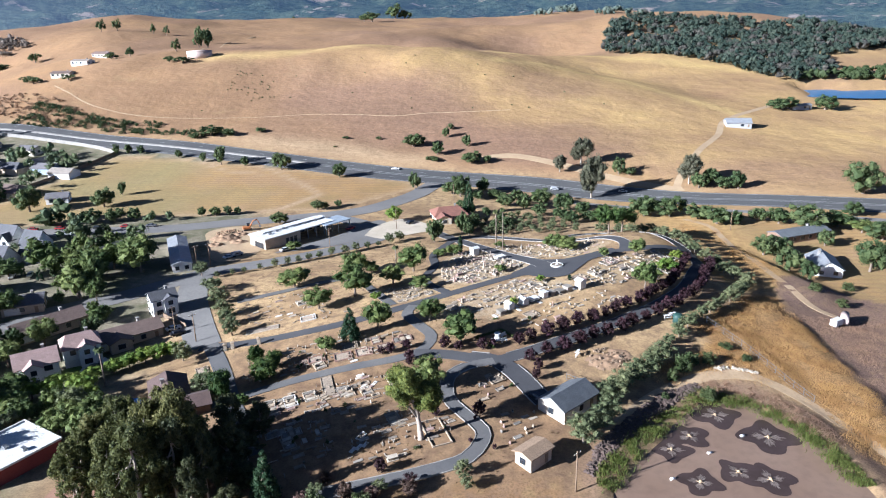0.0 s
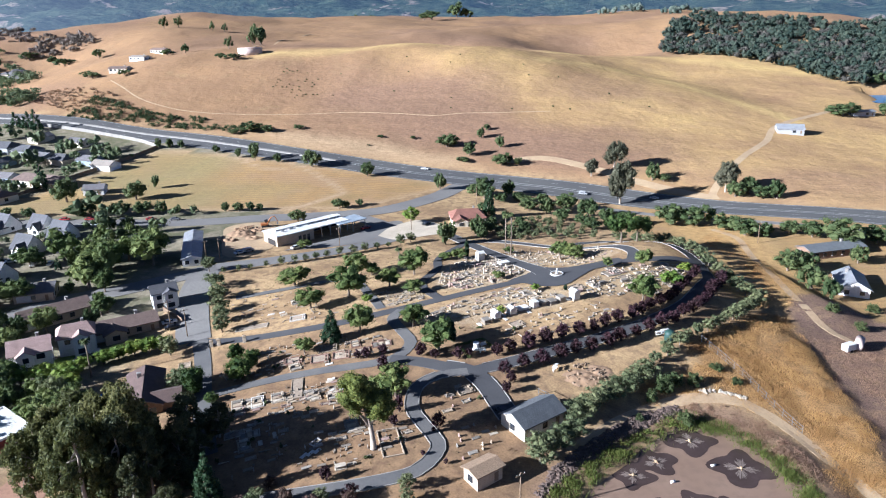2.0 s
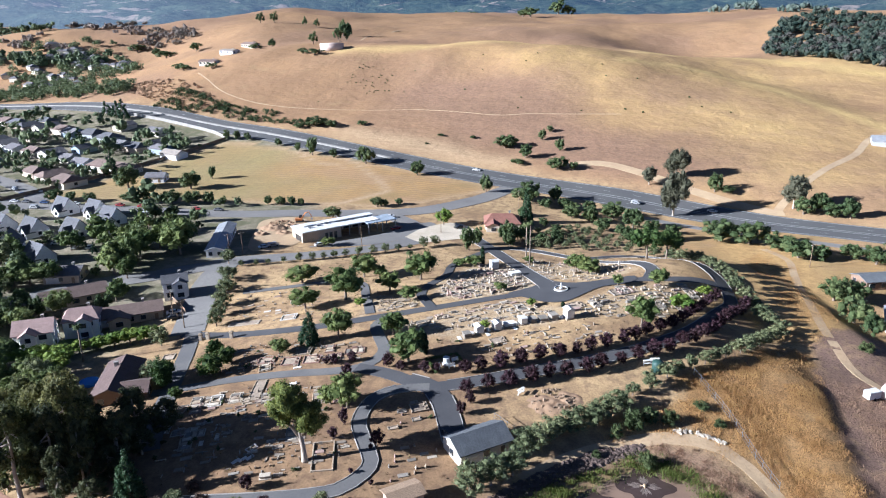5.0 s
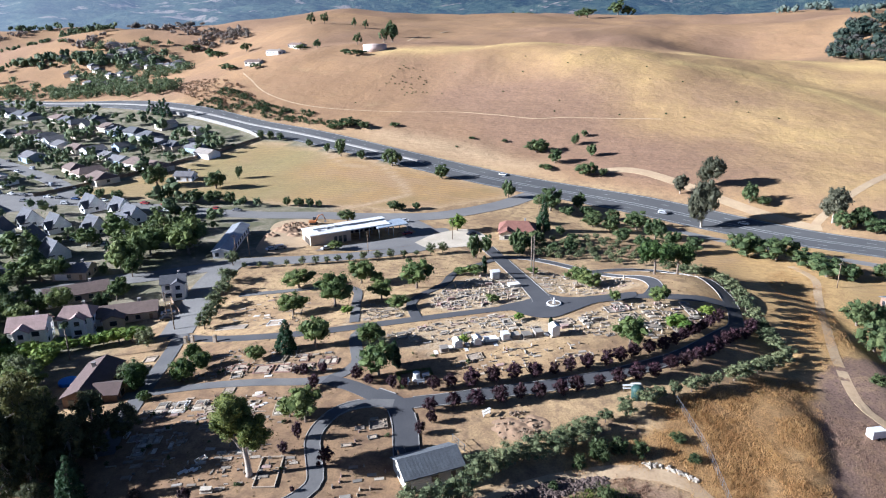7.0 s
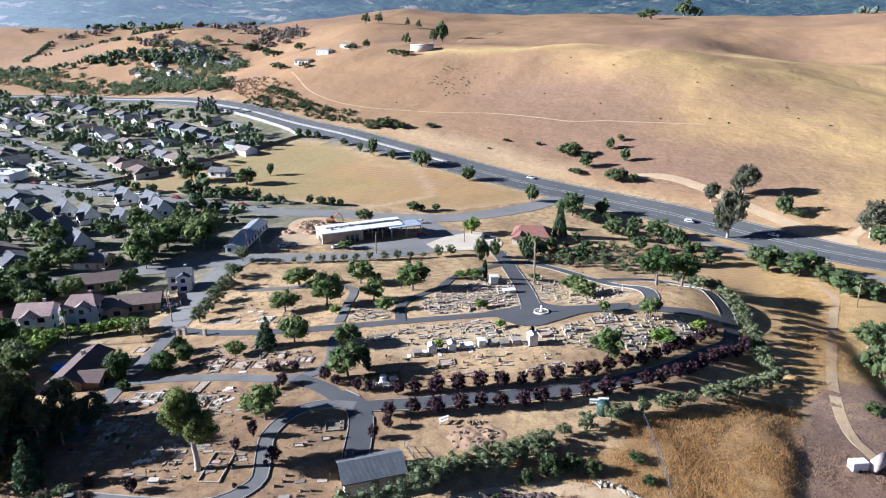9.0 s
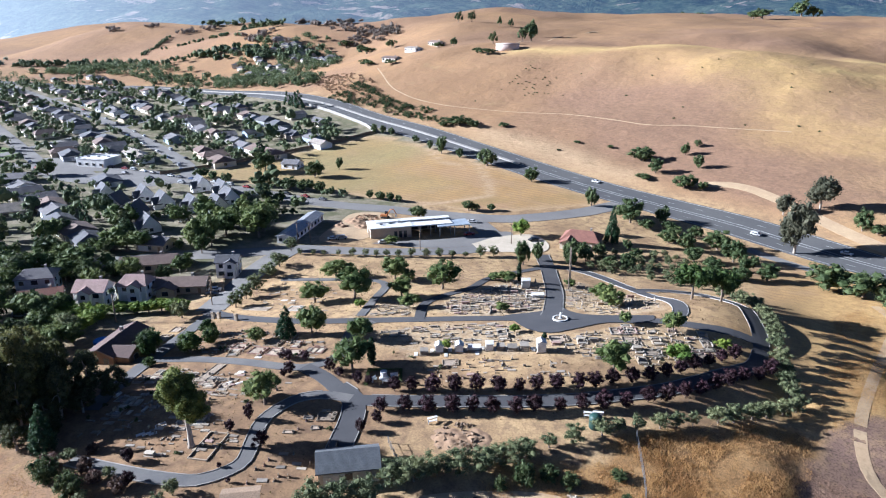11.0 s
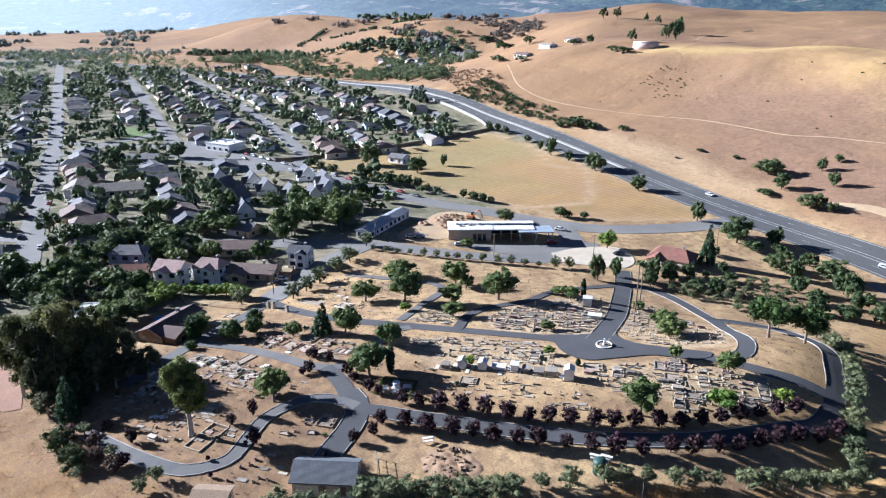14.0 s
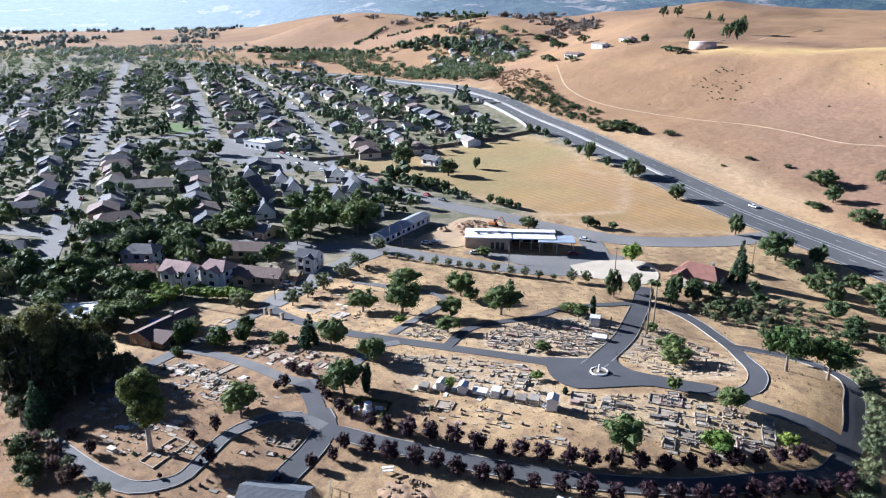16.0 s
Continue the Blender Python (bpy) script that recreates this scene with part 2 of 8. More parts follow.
def height(x, y):
    x, y = np.asarray(x, float), np.asarray(y, float)
    z = np.full(np.broadcast(x, y).shape, BASE)
    for a, b, c, d, k in KNOLL + VALLEY + HILLS + [(a, b, 100, 80, k) for a, b, k in FOLDS] + [(a, b, w, w, k) for w, group in RESHAPE for a, b, k in group]:
        z = z + k * np.exp(-((x - a) / c) ** 2 / 2 - ((y - b) / d) ** 2 / 2)
    # a short bank below the eastern hedge, then a gentle strip
    east = x - np.interp(y, [193, 212, 237, 253, 281], [84, 97, 88.6, 82.4, 66])
    z = z + (0.3 - 0.10 * east - z) * smooth(0.5, 7, east) * (1 - smooth(22, 36, east)) * smooth(197, 210, y) * (1 - smooth(262, 285, y))
    # the weedy bank east of the pond falls off steeply on its far side
    d = x - np.interp(y, [100, 120, 138, 150, 165, 185, 198], [95, 97, 98.4, 99.6, 99, 97.5, 95]) + 1.2 * hash_noise(x, y, 5, 2.0)
    z = z + (0.8 * smooth(-14, -1, d) - 1.1 * smooth(-1, 5, d)) * (1 - smooth(6, 26, d)) * smooth(96, 112, y) * (1 - smooth(184, 204, y))
    r = np.hypot(x + 40, y - 100)
    hill = smooth(15, 45, z) * smooth(430, 560, y)
    z = z + hill * (2.6 * hash_noise(x, y, 60, 1.0) + 1.0 * hash_noise(x, y, 22, 2.0) - 1.4 * np.abs(hash_noise(x, y, 38, 4.4)))
    # rolling land far off, lower behind the town
    az = np.arctan2(-(x + 40), y - 100)
    low = 1 - 0.85 * smooth(0.75, 1.25, az)
    far = smooth(1400, 1900, r) * (8 + 14 * hash_noise(x, y, 330, 3.0) + 6 * hash_noise(x, y, 120, 4.0))
    z = z + sum(k * np.exp(-((x - a) / c) ** 2 / 2 - ((y - b) / d) ** 2 / 2) for a, b, c, d, k in DIPS)
    # a level rim round the pond
    z = z + (POND_LEVEL + 0.6 - z) * (1 - smooth(1.0, 13.0, np.where(inside(POND, x, y), 0.0, away(POND + POND[:1], x, y))))
    return z + far * low * smooth(-200, 500, y + 0.35 * np.abs(x))


def ground_z(x, y):
    return float(height(x, y))


def inside(poly, x, y):
    """Which points lie in the polygon."""
    x, y = np.asarray(x, float), np.asarray(y, float)
    hit = np.zeros(np.broadcast(x, y).shape, bool)
    for (ax, ay), (bx, by) in zip(poly, poly[1:] + poly[:1]):
        if ay != by:
            hit ^= ((ay > y) != (by > y)) & (x < (bx - ax) * (y - ay) / (by - ay) + ax)
    return hit


def away(line, x, y):
    """Distance of points from a line of corners."""
    x, y = np.asarray(x, float), np.asarray(y, float)
    best = np.full(np.broadcast(x, y).shape, 1e9)
    for (ax, ay), (bx, by) in zip(line, line[1:]):
        dx, dy = bx - ax, by - ay
        t = np.clip(((x - ax) * dx + (y - ay) * dy) / (dx * dx + dy * dy + 1e-9), 0, 1)
        best = np.minimum(best, np.hypot(x - ax - t * dx, y - ay - t * dy))
    return best


FIELD = [(-236, 296), (-217, 363), (-197, 430), (-151, 419), (-90, 402), (-58, 395), (-19, 383), (-11, 371), (-21, 357), (-50, 327), (-104, 320), (-162, 314)]
POND = [(29, 107), (32.8, 115.8), (41.6, 125.7), (51.1, 137), (59.4, 144.2), (67.8, 144), (74.4, 136.5), (77.5, 130), (79, 119), (80, 106), (60, 98), (38, 98)]
CEMETERY = [(-72, 184), (-88, 236), (-40, 266), (0, 284), (30, 284), (62, 282), (80, 262), (90, 236), (86, 212), (60, 178), (22, 150), (25, 118), (-35, 108), (-50, 135), (-64, 160)]
WEEDS = [(70, 176), (88, 196), (100, 204), (103, 190), (101.5, 172), (101.5, 150), (97, 122), (84, 120), (86, 138), (80, 150), (66, 156), (52, 150), (50, 155), (64, 166)]
BROWN = [(112, 222), (104, 206), (104, 196), (103, 190), (101.5, 170), (101.5, 152), (98, 125), (98, 110), (150, 90), (170, 160), (150, 200), (132, 214), (122, 226)]
WOODS = [(192, 858), (186, 805), (221, 768), (262, 748), (286, 712), (297, 684), (311, 648), (345, 664), (385, 690), (390, 750), (430, 830), (410, 910), (350, 965), (272, 975), (221, 945)]
SOUTH_GRASS = [(-62, 106), (-46, 110), (-38, 109), (-28, 107), (-12, 111), (4, 114.5), (22, 117), (28, 60), (-90, 60), (-80, 96)]
LAKE = [(322, 650), (307, 598), (330, 582), (360, 574), (470, 556), (490, 625), (400, 640), (356, 642)]


FIELD_TRACKS = [[(-96, 436), (-102, 415), (-99, 402), (-84, 386), (-75, 374), (-62, 352), (-76, 330), (-94, 318)], [(-140, 412), (-120, 396), (-99, 390)]]
# parts of the cemetery with pale gravel between the graves
GRAVEL_SECTIONS = [
    ([(9, 207), (-2, 213), (-3, 226), (0, 240), (7, 252), (13, 258), (29, 229.5), (29, 220), (19, 212)], 0.9),
    ([(33.5, 229.5), (19.5, 255.2), (22.5, 265.1), (50.7, 254), (58.5, 241.2), (56.5, 235), (44.6, 226.6)], 0.7),
    ([(-6, 185), (13, 203), (25, 209), (36, 203), (44, 199), (36, 193), (12, 180)], 0.75),
    ([(41.5, 199.3), (41.5, 206), (54.2, 220.8), (68.3, 227.4), (81, 226), (72.5, 212), (52, 200)], 0.5),
    ([(-17, 192.8), (-19.5, 210), (-11.2, 211.8), (-2.3, 209), (-2.1, 201.6)], 0.7),
    ([(-30, 163), (-28, 176), (-10, 176), (-8, 167)], 0.4),
]


def spaced(lo, a, b, hi, fine, grow):
    mid = list(np.arange(a, b + fine, fine))
    up, step = [mid[-1]], fine
    while up[-1] < hi:
        step *= grow
        up.append(up[-1] + step)
    down, step = [mid[0]], fine
    while down[-1] > lo:
        step *= grow
        down.append(down[-1] - step)
    return np.array(down[:0:-1] + mid + up[1:])


def mesh_of(name, verts, faces, material, smooth_faces=False):
    me = bpy.data.meshes.new(name)
    me.from_pydata([tuple(v) for v in verts], [], [tuple(f) for f in faces])
    me.materials.append(material)
    if smooth_faces:
        me.polygons.foreach_set("use_smooth", [True] * len(me.polygons))
    me.update()
    return me


def ground_material():
    m, n, l, b = node_set("dry_ground")
    pos = n.new("ShaderNodeNewGeometry").outputs["Position"]

    def mask(name):
        a = n.new("ShaderNodeAttribute")
        a.attribute_name = name
        return a.outputs["Fac"]

    patch, mid, fine, grain = [noise_node(n, l, pos, s, 6.0, 0.62) for s in (0.012, 0.06, 0.35, 2.2)]
    streak = n.new("ShaderNodeMapping")
    streak.inputs["Scale"].default_value = (1.0, 0.22, 1.0)
    streak.inputs["Rotation"].default_value = (0, 0, 0.5)
    l.new(pos, streak.inputs[0])
    lines = noise_node(n, l, streak.outputs[0], 0.09, 8.0, 0.7)
    bands = noise_node(n, l, pos, 0.03, 7.0, 0.68)
    # bare earth and mown dry grass
    c = mix(n, l, ramp(n, l, mid, 0.40, 0.60), (0.305, 0.202, 0.11), (0.50, 0.35, 0.183))
    c = mix(n, l, ramp(n, l, fine, 0.46, 0.7), c, (0.205, 0.135, 0.085))
    c = mix(n, l, mult(n, l, mask("gravel"), ramp(n, l, noise_node(n, l, pos, 0.5, 5.0), 0.32, 0.56)), c, mix(n, l, ramp(n, l, grain, 0.4, 0.65), (0.50, 0.40, 0.265), (0.365, 0.28, 0.18)))
    # western ground: browner bare earth, with some of the grove's shade painted in
    c = mix(n, l, mult(n, l, mask("bare"), ramp2(n, l, mid, 0.6, 1.0)), c, mix(n, l, ramp(n, l, fine, 0.4, 0.62), (0.24, 0.148, 0.085), (0.158, 0.098, 0.061)))
    gold = mix(n, l, ramp(n, l, lines, 0.38, 0.64), (0.465, 0.29, 0.122), (0.36, 0.222, 0.096))
    gold = mix(n, l, mult(n, l, ramp(n, l, fine, 0.5, 0.7), 0.6), gold, (0.30, 0.22, 0.12))
    gold = mix(n, l, mult(n, l, ramp(n, l, patch, 0.45, 0.56), 0.85), gold, (0.29, 0.205, 0.092))
    gold = mix(n, l, mult(n, l, ramp(n, l, mid, 0.5, 0.62), 0.7), gold, (0.37, 0.26, 0.125))
    gold = mix(n, l, mult(n, l, ramp(n, l, bands, 0.5, 0.6), 0.7), gold, (0.40, 0.25, 0.14))
    wave = n.new("ShaderNodeTexWave")
    wave.wave_type = "RINGS"
    wave.inputs["Scale"].default_value, wave.inputs["Distortion"].default_value, wave.inputs["Detail"].default_value, wave.inputs["Detail Scale"].default_value = 0.09, 14.0, 3.0, 0.06
    l.new(pos, wave.inputs["Vector"])
    gold = mix(n, l, mult(n, l, ramp(n, l, wave.outputs[1], 0.45, 0.9), 0.6), gold, (0.31, 0.20, 0.10))
    gold = mix(n, l, mult(n, l, mask("green"), ramp2(n, l, lines, 0.5, 1.0)), gold, mix(n, l, ramp(n, l, fine, 0.4, 0.64), (0.315, 0.272, 0.125), (0.25, 0.215, 0.10)))
    gold = mix(n, l, mask("worn"), gold, mix(n, l, ramp(n, l, fine, 0.4, 0.6), (0.50, 0.36, 0.22), (0.40, 0.275, 0.16)))
    c = mix(n, l, mask("field"), c, gold)
    tuft = noise_node(n, l, pos, 0.4, 6.0, 0.75)
    slope = mix(n, l, ramp(n, l, mid, 0.4, 0.6), (0.315, 0.188, 0.08), (0.225, 0.132, 0.06))
    slope = mix(n, l, mult(n, l, ramp(n, l, tuft, 0.46, 0.64), 0.75), slope, (0.205, 0.132, 0.075))
    slope = mix(n, l, mult(n, l, ramp(n, l, fine, 0.52, 0.66), 0.6), slope, (0.335, 0.225, 0.095))
    c = mix(n, l, mask("slope"), c, slope)
    hill = mix(n, l, ramp(n, l, patch, 0.34, 0.62), (0.41, 0.248, 0.122), (0.32, 0.194, 0.105))
    hill = mix(n, l, mult(n, l, ramp(n, l, bands, 0.46, 0.66), 0.55), hill, (0.255, 0.152, 0.088))
    hill = mix(n, l, mult(n, l, ramp(n, l, lines, 0.45, 0.68), 0.5), hill, (0.265, 0.162, 0.088))
    hill = mix(n, l, mult(n, l, ramp(n, l, tuft, 0.5, 0.66), 0.55), hill, (0.25, 0.16, 0.096))
    hill = mix(n, l, mult(n, l, ramp(n, l, mid, 0.56, 0.74), 0.5), hill, (0.41, 0.285, 0.14))
    c = mix(n, l, mask("hill"), c, hill)
    straw = mix(n, l, ramp(n, l, lines, 0.36, 0.66), (0.57, 0.385, 0.155), (0.46, 0.305, 0.135))
    straw = mix(n, l, mult(n, l, ramp(n, l, tuft, 0.48, 0.64), 0.55), straw, (0.33, 0.235, 0.115))
    straw = mix(n, l, mult(n, l, ramp(n, l, mid, 0.5, 0.66), 0.5), straw, (0.42, 0.27, 0.145))
    c = mix(n, l, mult(n, l, mask("golden"), ramp(n, l, patch, 0.72, 0.36)), c, straw)
    c = mix(n, l, mult(n, l, mask("mauve"), ramp2(n, l, mid, 0.7, 1.0)), c, mix(n, l, ramp(n, l, tuft, 0.4, 0.62), (0.29, 0.175, 0.112), (0.20, 0.125, 0.085)))
    c = mix(n, l, mult(n, l, mask("sandy"), 0.8), c, mix(n, l, ramp(n, l, tuft, 0.45, 0.62), (0.53, 0.38, 0.22), (0.42, 0.29, 0.17)))
    # sunlight on the ridge edges, painted as a brighter yellow
    c = mix(n, l, mult(n, l, mask("lit_crest"), ramp2(n, l, mid, 0.35, 0.9)), c, mix(n, l, ramp(n, l, lines, 0.35, 0.7), (0.70, 0.51, 0.20), (0.57, 0.41, 0.17)))
    c = mix(n, l, mult(n, l, mask("strip"), ramp2(n, l, mid, 0.7, 1.0)), c, mix(n, l, ramp(n, l, fine, 0.4, 0.62), (0.56, 0.365, 0.15), (0.39, 0.245, 0.105)))
    rust = mix(n, l, ramp(n, l, mid, 0.36, 0.64), (0.47, 0.295, 0.125), (0.33, 0.195, 0.085))
    rust = mix(n, l, mult(n, l, ramp(n, l, fine, 0.44, 0.66), 0.8), rust, (0.26, 0.155, 0.07))
    rust = mix(n, l, mult(n, l, ramp(n, l, grain, 0.5, 0.7), 0.6), rust, (0.165, 0.10, 0.05))
    c = mix(n, l, mask("weeds"), c, rust)
    dead = mix(n, l, ramp(n, l, mid, 0.38, 0.62), (0.29, 0.185, 0.13), (0.20, 0.13, 0.10))
    dead = mix(n, l, mult(n, l, ramp(n, l, fine, 0.48, 0.66), 0.7), dead, (0.34, 0.225, 0.13))
    dead = mix(n, l, mult(n, l, ramp(n, l, grain, 0.5, 0.66), 0.7), dead, (0.085, 0.058, 0.045))
    c = mix(n, l, mask("brown"), c, dead)
    c = mix(n, l, mask("town"), c, mix(n, l, ramp(n, l, noise_node(n, l, pos, 0.09, 5.0), 0.42, 0.6), mix(n, l, ramp(n, l, fine, 0.4, 0.6), (0.30, 0.26, 0.19), (0.22, 0.195, 0.135)), (0.13, 0.13, 0.075)))
    c = mix(n, l, mask("wood"), c, mix(n, l, ramp(n, l, mid, 0.4, 0.6), (0.022, 0.042, 0.034), (0.05, 0.07, 0.05)))
    dark = mix(n, l, ramp(n, l, grain, 0.42, 0.7), c, mix(n, l, 0.5, c, (0.09, 0.065, 0.04)))
    l.new(dark, b.inputs["Base Color"])
    b.inputs["Roughness"].default_value, b.inputs["Specular IOR Level"].default_value = 0.95, 0.1
    k = n.new("ShaderNodeBump")
    k.inputs["Strength"].default_value, k.inputs["Distance"].default_value = 0.5, 0.25
    l.new(fine, k.inputs["Height"])
    folds = n.new("ShaderNodeBump")
    folds.inputs["Strength"].default_value, folds.inputs["Distance"].default_value = 0.6, 3.0
    l.new(mult(n, l, noise_node(n, l, pos, 0.045, 7.0, 0.6), mask("hill")), folds.inputs["Height"])
    l.new(folds.outputs[0], k.inputs["Normal"])
    l.new(k.outputs[0], b.inputs["Normal"])
    return m


def build_ground():
    xs = spaced(-4500, -125, 125, 4300, 2.5, 1.034)
    ys = spaced(-1600, 95, 300, 4500, 2.5, 1.034)
    gx, gy = np.meshgrid(xs, ys)
    gz = height(gx, gy)
    low = inside(POND, gx, gy)
    gz = np.where(low, gz - 1.7, gz)
    gz = np.where(inside(LAKE, gx, gy), np.minimum(gz, 8.0), gz)
    w, hgt = len(xs), len(ys)
    idx = np.arange(w * hgt).reshape(hgt, w)
    faces = np.stack([idx[:-1, :-1], idx[:-1, 1:], idx[1:, 1:], idx[1:, :-1]], -1).reshape(-1, 4)
    me = mesh_of("ground", np.stack([gx, gy, gz], -1).reshape(-1, 3).tolist(), faces.tolist(), ground_material(), True)
    r = np.hypot(gx + 40, gy - 100)
    ragged = 14 * hash_noise(gx, gy, 30, 7.0)
    hwy = np.interp(gx, [p[0] for p in HIGHWAY_LINE], [p[1] for p in HIGHWAY_LINE])
    hill = smooth(6, 30, gy - hwy) * (1 - smooth(1500, 2100, r + 4 * ragged - 4500 * smooth(0.7, 0.95, np.arctan2(-(gx + 40), gy - 100))))
    az = np.arctan2(-(gx + 40), gy - 100)
    masks = {
        "field": inside(FIELD, gx, gy) * 1.0 + 1.0 * smooth(60, 90, gx) * (1 - smooth(-20, 10, gy - hwy)) * smooth(200, 212, gy + 0.3 * ragged),
        "hill": hill,
        "slope": 1.0 * inside(SOUTH_GRASS, gx + 2 * hash_noise(gx, gy, 6, 1.0), gy + 2 * hash_noise(gx, gy, 5, 3.0)),
        "green": np.clip(smooth(-100, -165, gx + 2 * ragged) * (0.45 + 0.6 * lattice_noise(gx, gy, 26, 9)) + 0.5 * np.exp(-((gx + 100) / 16) ** 2 - ((gy - 352) / 16) ** 2), 0, 0.9) * (gy > 290),
        "worn": np.clip(sum(np.exp(-(away(q, gx + 0.12 * ragged, gy) / 2.2) ** 2) for q in FIELD_TRACKS) + 0.8 * np.exp(-(away(FIELD + FIELD[:1], gx, gy) / 4.5) ** 2), 0, 0.85) * inside(FIELD, gx, gy),
        "gravel": sum((inside(q, gx + 1.5 * hash_noise(gx, gy, 4, 1.0), gy + 1.5 * hash_noise(gx, gy, 4, 2.0)) * w for q, w in GRAVEL_SECTIONS), np.zeros_like(gx)),
        "bare": 0.95 * smooth(-64, -50, gx) * (1 - smooth(20, 34, gx)) * smooth(104, 110, gy) * (1 - smooth(160, 200, gy + 0.3 * ragged)),
        "lit_crest": hill * np.clip(np.maximum(np.exp(-(away(CRESTS[0], gx, gy) / 12) ** 2), 1.4 * np.exp(-(away(CRESTS[1], gx, gy) / 6.5) ** 2)), 0, 1),
        "golden": hill * smooth(-150, 30, gx + 3 * ragged) * smooth(470, 540, gy + ragged + 1.6 * np.maximum(0, gx - 20)) * (1 - smooth(760, 800, gy - 0.2 * gx)),
        "strip": smooth(86, 97, gx) * (1 - smooth(118, 132, gx + 0.3 * ragged)) * smooth(202, 212, gy + 0.2 * ragged) * (1 - smooth(-24, -8, gy - hwy)),
        "mauve": hill * np.clip(1.3 * np.exp(-((gx - 40) / 46) ** 2 - ((gy - 436 + 0.25 * (gx - 40)) / 26) ** 2) + 0.9 * np.exp(-((gx + 45) / 45) ** 2 - ((gy - 540) / 34) ** 2) + 0.9 * np.exp(-((gx + 20) / 38) ** 2 - ((gy - 478) / 30) ** 2) + 0.6 * np.exp(-((gx + 110) / 50) ** 2 - ((gy - 575) / 30) ** 2) + 0.7 * np.exp(-((gx - 90) / 40) ** 2 - ((gy - 560) / 30) ** 2) + 0.8 * np.exp(-((gx + 20) / 120) ** 2 - ((gy - 800) / 60) ** 2) + 0.6 * smooth(0.5, 0.7, lattice_noise(gx, gy, 90, 5)), 0, 1),
        "sandy": hill * (1 - smooth(28, 52, gy - hwy + 0.6 * ragged)) * smooth(-170, -110, gx) * (1 - smooth(-20, 10, gx)),
        "weeds": inside(WEEDS, gx + 3.5 * hash_noise(gx, gy, 5, 1.5), gy + 3.5 * hash_noise(gx, gy, 6, 2.5)) * 1.0,
        "brown": inside(BROWN, gx + 4 * hash_noise(gx, gy, 7, 1.0), gy + 4 * hash_noise(gx, gy, 6, 2.0)) * 1.0 + 0.75 * np.exp(-((away(POND + POND[:1], gx, gy) - 5.5) / 3.5) ** 2) * (1 - inside(POND, gx, gy)) * (gx > 26) * (0.5 + 0.8 * lattice_noise(gx, gy, 5, 4)) + 0.45 * inside(SOUTH_GRASS, gx, gy) * lattice_noise(gx, gy, 12, 8) * 1.4,
        "town": smooth(-75, -95, gx + 0.2 * ragged) * (1 - inside(FIELD, gx, gy)) * (1 - inside(CEMETERY, gx, gy)) * (1 - smooth(-12, 0, gy - hwy)) * (1 - smooth(1100, 1500, r)),
        "wood": np.clip(0.0 + smooth(0.1, 0.5, hash_noise(gx, gy, 170, 9.0) + (r - 1750 - 4500 * smooth(0.7, 0.95, az)) / 700) * smooth(1150, 1300, r), 0, 1),
    }
    for name, v in masks.items():
        a = me.attributes.new(name, "FLOAT", "POINT")
        a.data.foreach_set("value", np.clip(v, 0, 1).astype(np.float32).ravel())
    tagged(new("ground", me), "dry golden grass and bare brown earth", "ground", kind="structure")

# ---- roads: lines of corners, draped on the land ----
HIGHWAY_LINE = [(-1500, 400), (-900, 480), (-694, 508), (-617, 530), (-545, 537), (-428, 514), (-322, 489), (-270, 477), (-211, 457), (-161, 439), (-116, 423), (-75, 409),
                (-39, 398), (-6, 388.5), (25, 380.5), (53, 374), (80, 365), (104, 354.5), (125, 343.5), (160, 326), (201, 312), (300, 290), (500, 262), (900, 230)]
FIELD_ROAD = [(-430, 200), (-362, 247), (-334, 268), (-283, 288), (-240, 292), (-178, 297), (-123, 300), (-93, 308), (-67, 314), (-43, 322), (-29, 333), (-14, 353), (-6, 371), (2, 386)]
CEMETERY_STREET = [(-240, 110), (-180, 160), (-136, 199), (-126, 211), (-110, 221), (-97, 231.5), (-85, 242), (-66, 251), (-51, 260), (-37, 271), (-26, 287), (-34, 303), (-50, 316)]
GATE_STREET = [(-69, 184.5), (-76, 200), (-84, 220), (-87.5, 238)]
MAIN_LANE = [(-70, 184), (-57, 183), (-45, 183.6), (-28, 186.4), (-12.5, 192.3), (1.5, 200), (10.8, 205.6), (22.5, 211.8), (36, 216)]
ENTRANCE_LANE = [(33, 219), (31, 225), (22, 246), (13.5, 262), (4.5, 278), (-4, 291)]
LOOP_LANE = [(4, 279), (13.5, 281), (23, 279), (33, 274), (44, 266), (58, 248), (62.6, 240), (63.5, 235), (62, 229.5)]
LOWER_LANE = [(38, 217), (44, 221), (53, 226), (61, 229), (70, 231.5), (78, 234.5), (84.5, 235.5)]
OUTER_LANE = [(41, 270), (52, 276), (62, 276.5), (70, 271), (76, 259), (80, 248.5), (83.3, 241), (85.5, 233)]
AVENUE = [(85.5, 233), (85.5, 224), (81.5, 216), (72, 198.5), (60, 185.5), (48, 176.8), (38, 171.2), (30, 167), (22.5, 163), (14, 159)]
SHED_LANE = [(6, 160.5), (12.5, 158.5), (16.7, 153.2), (20, 146), (22.3, 141)]
WEST_LOOP = [(12, 158.5), (5, 156.5), (0.6, 151.5), (0.4, 143), (4.2, 136), (7.3, 131), (7, 127), (3.7, 122), (-3, 119), (-12, 116.5), (-26, 113.6)]
CROSS_LANE = [(-56, 149.5), (-52, 151), (-39.4, 156.3), (-25.8, 159.8), (-12, 162.3), (-6, 165.6), (-3.7, 172.3), (-7, 179), (-10.8, 186.8), (-9, 193)]
CROSS_LINK = [(-8, 164), (0, 162.5), (7, 160)]
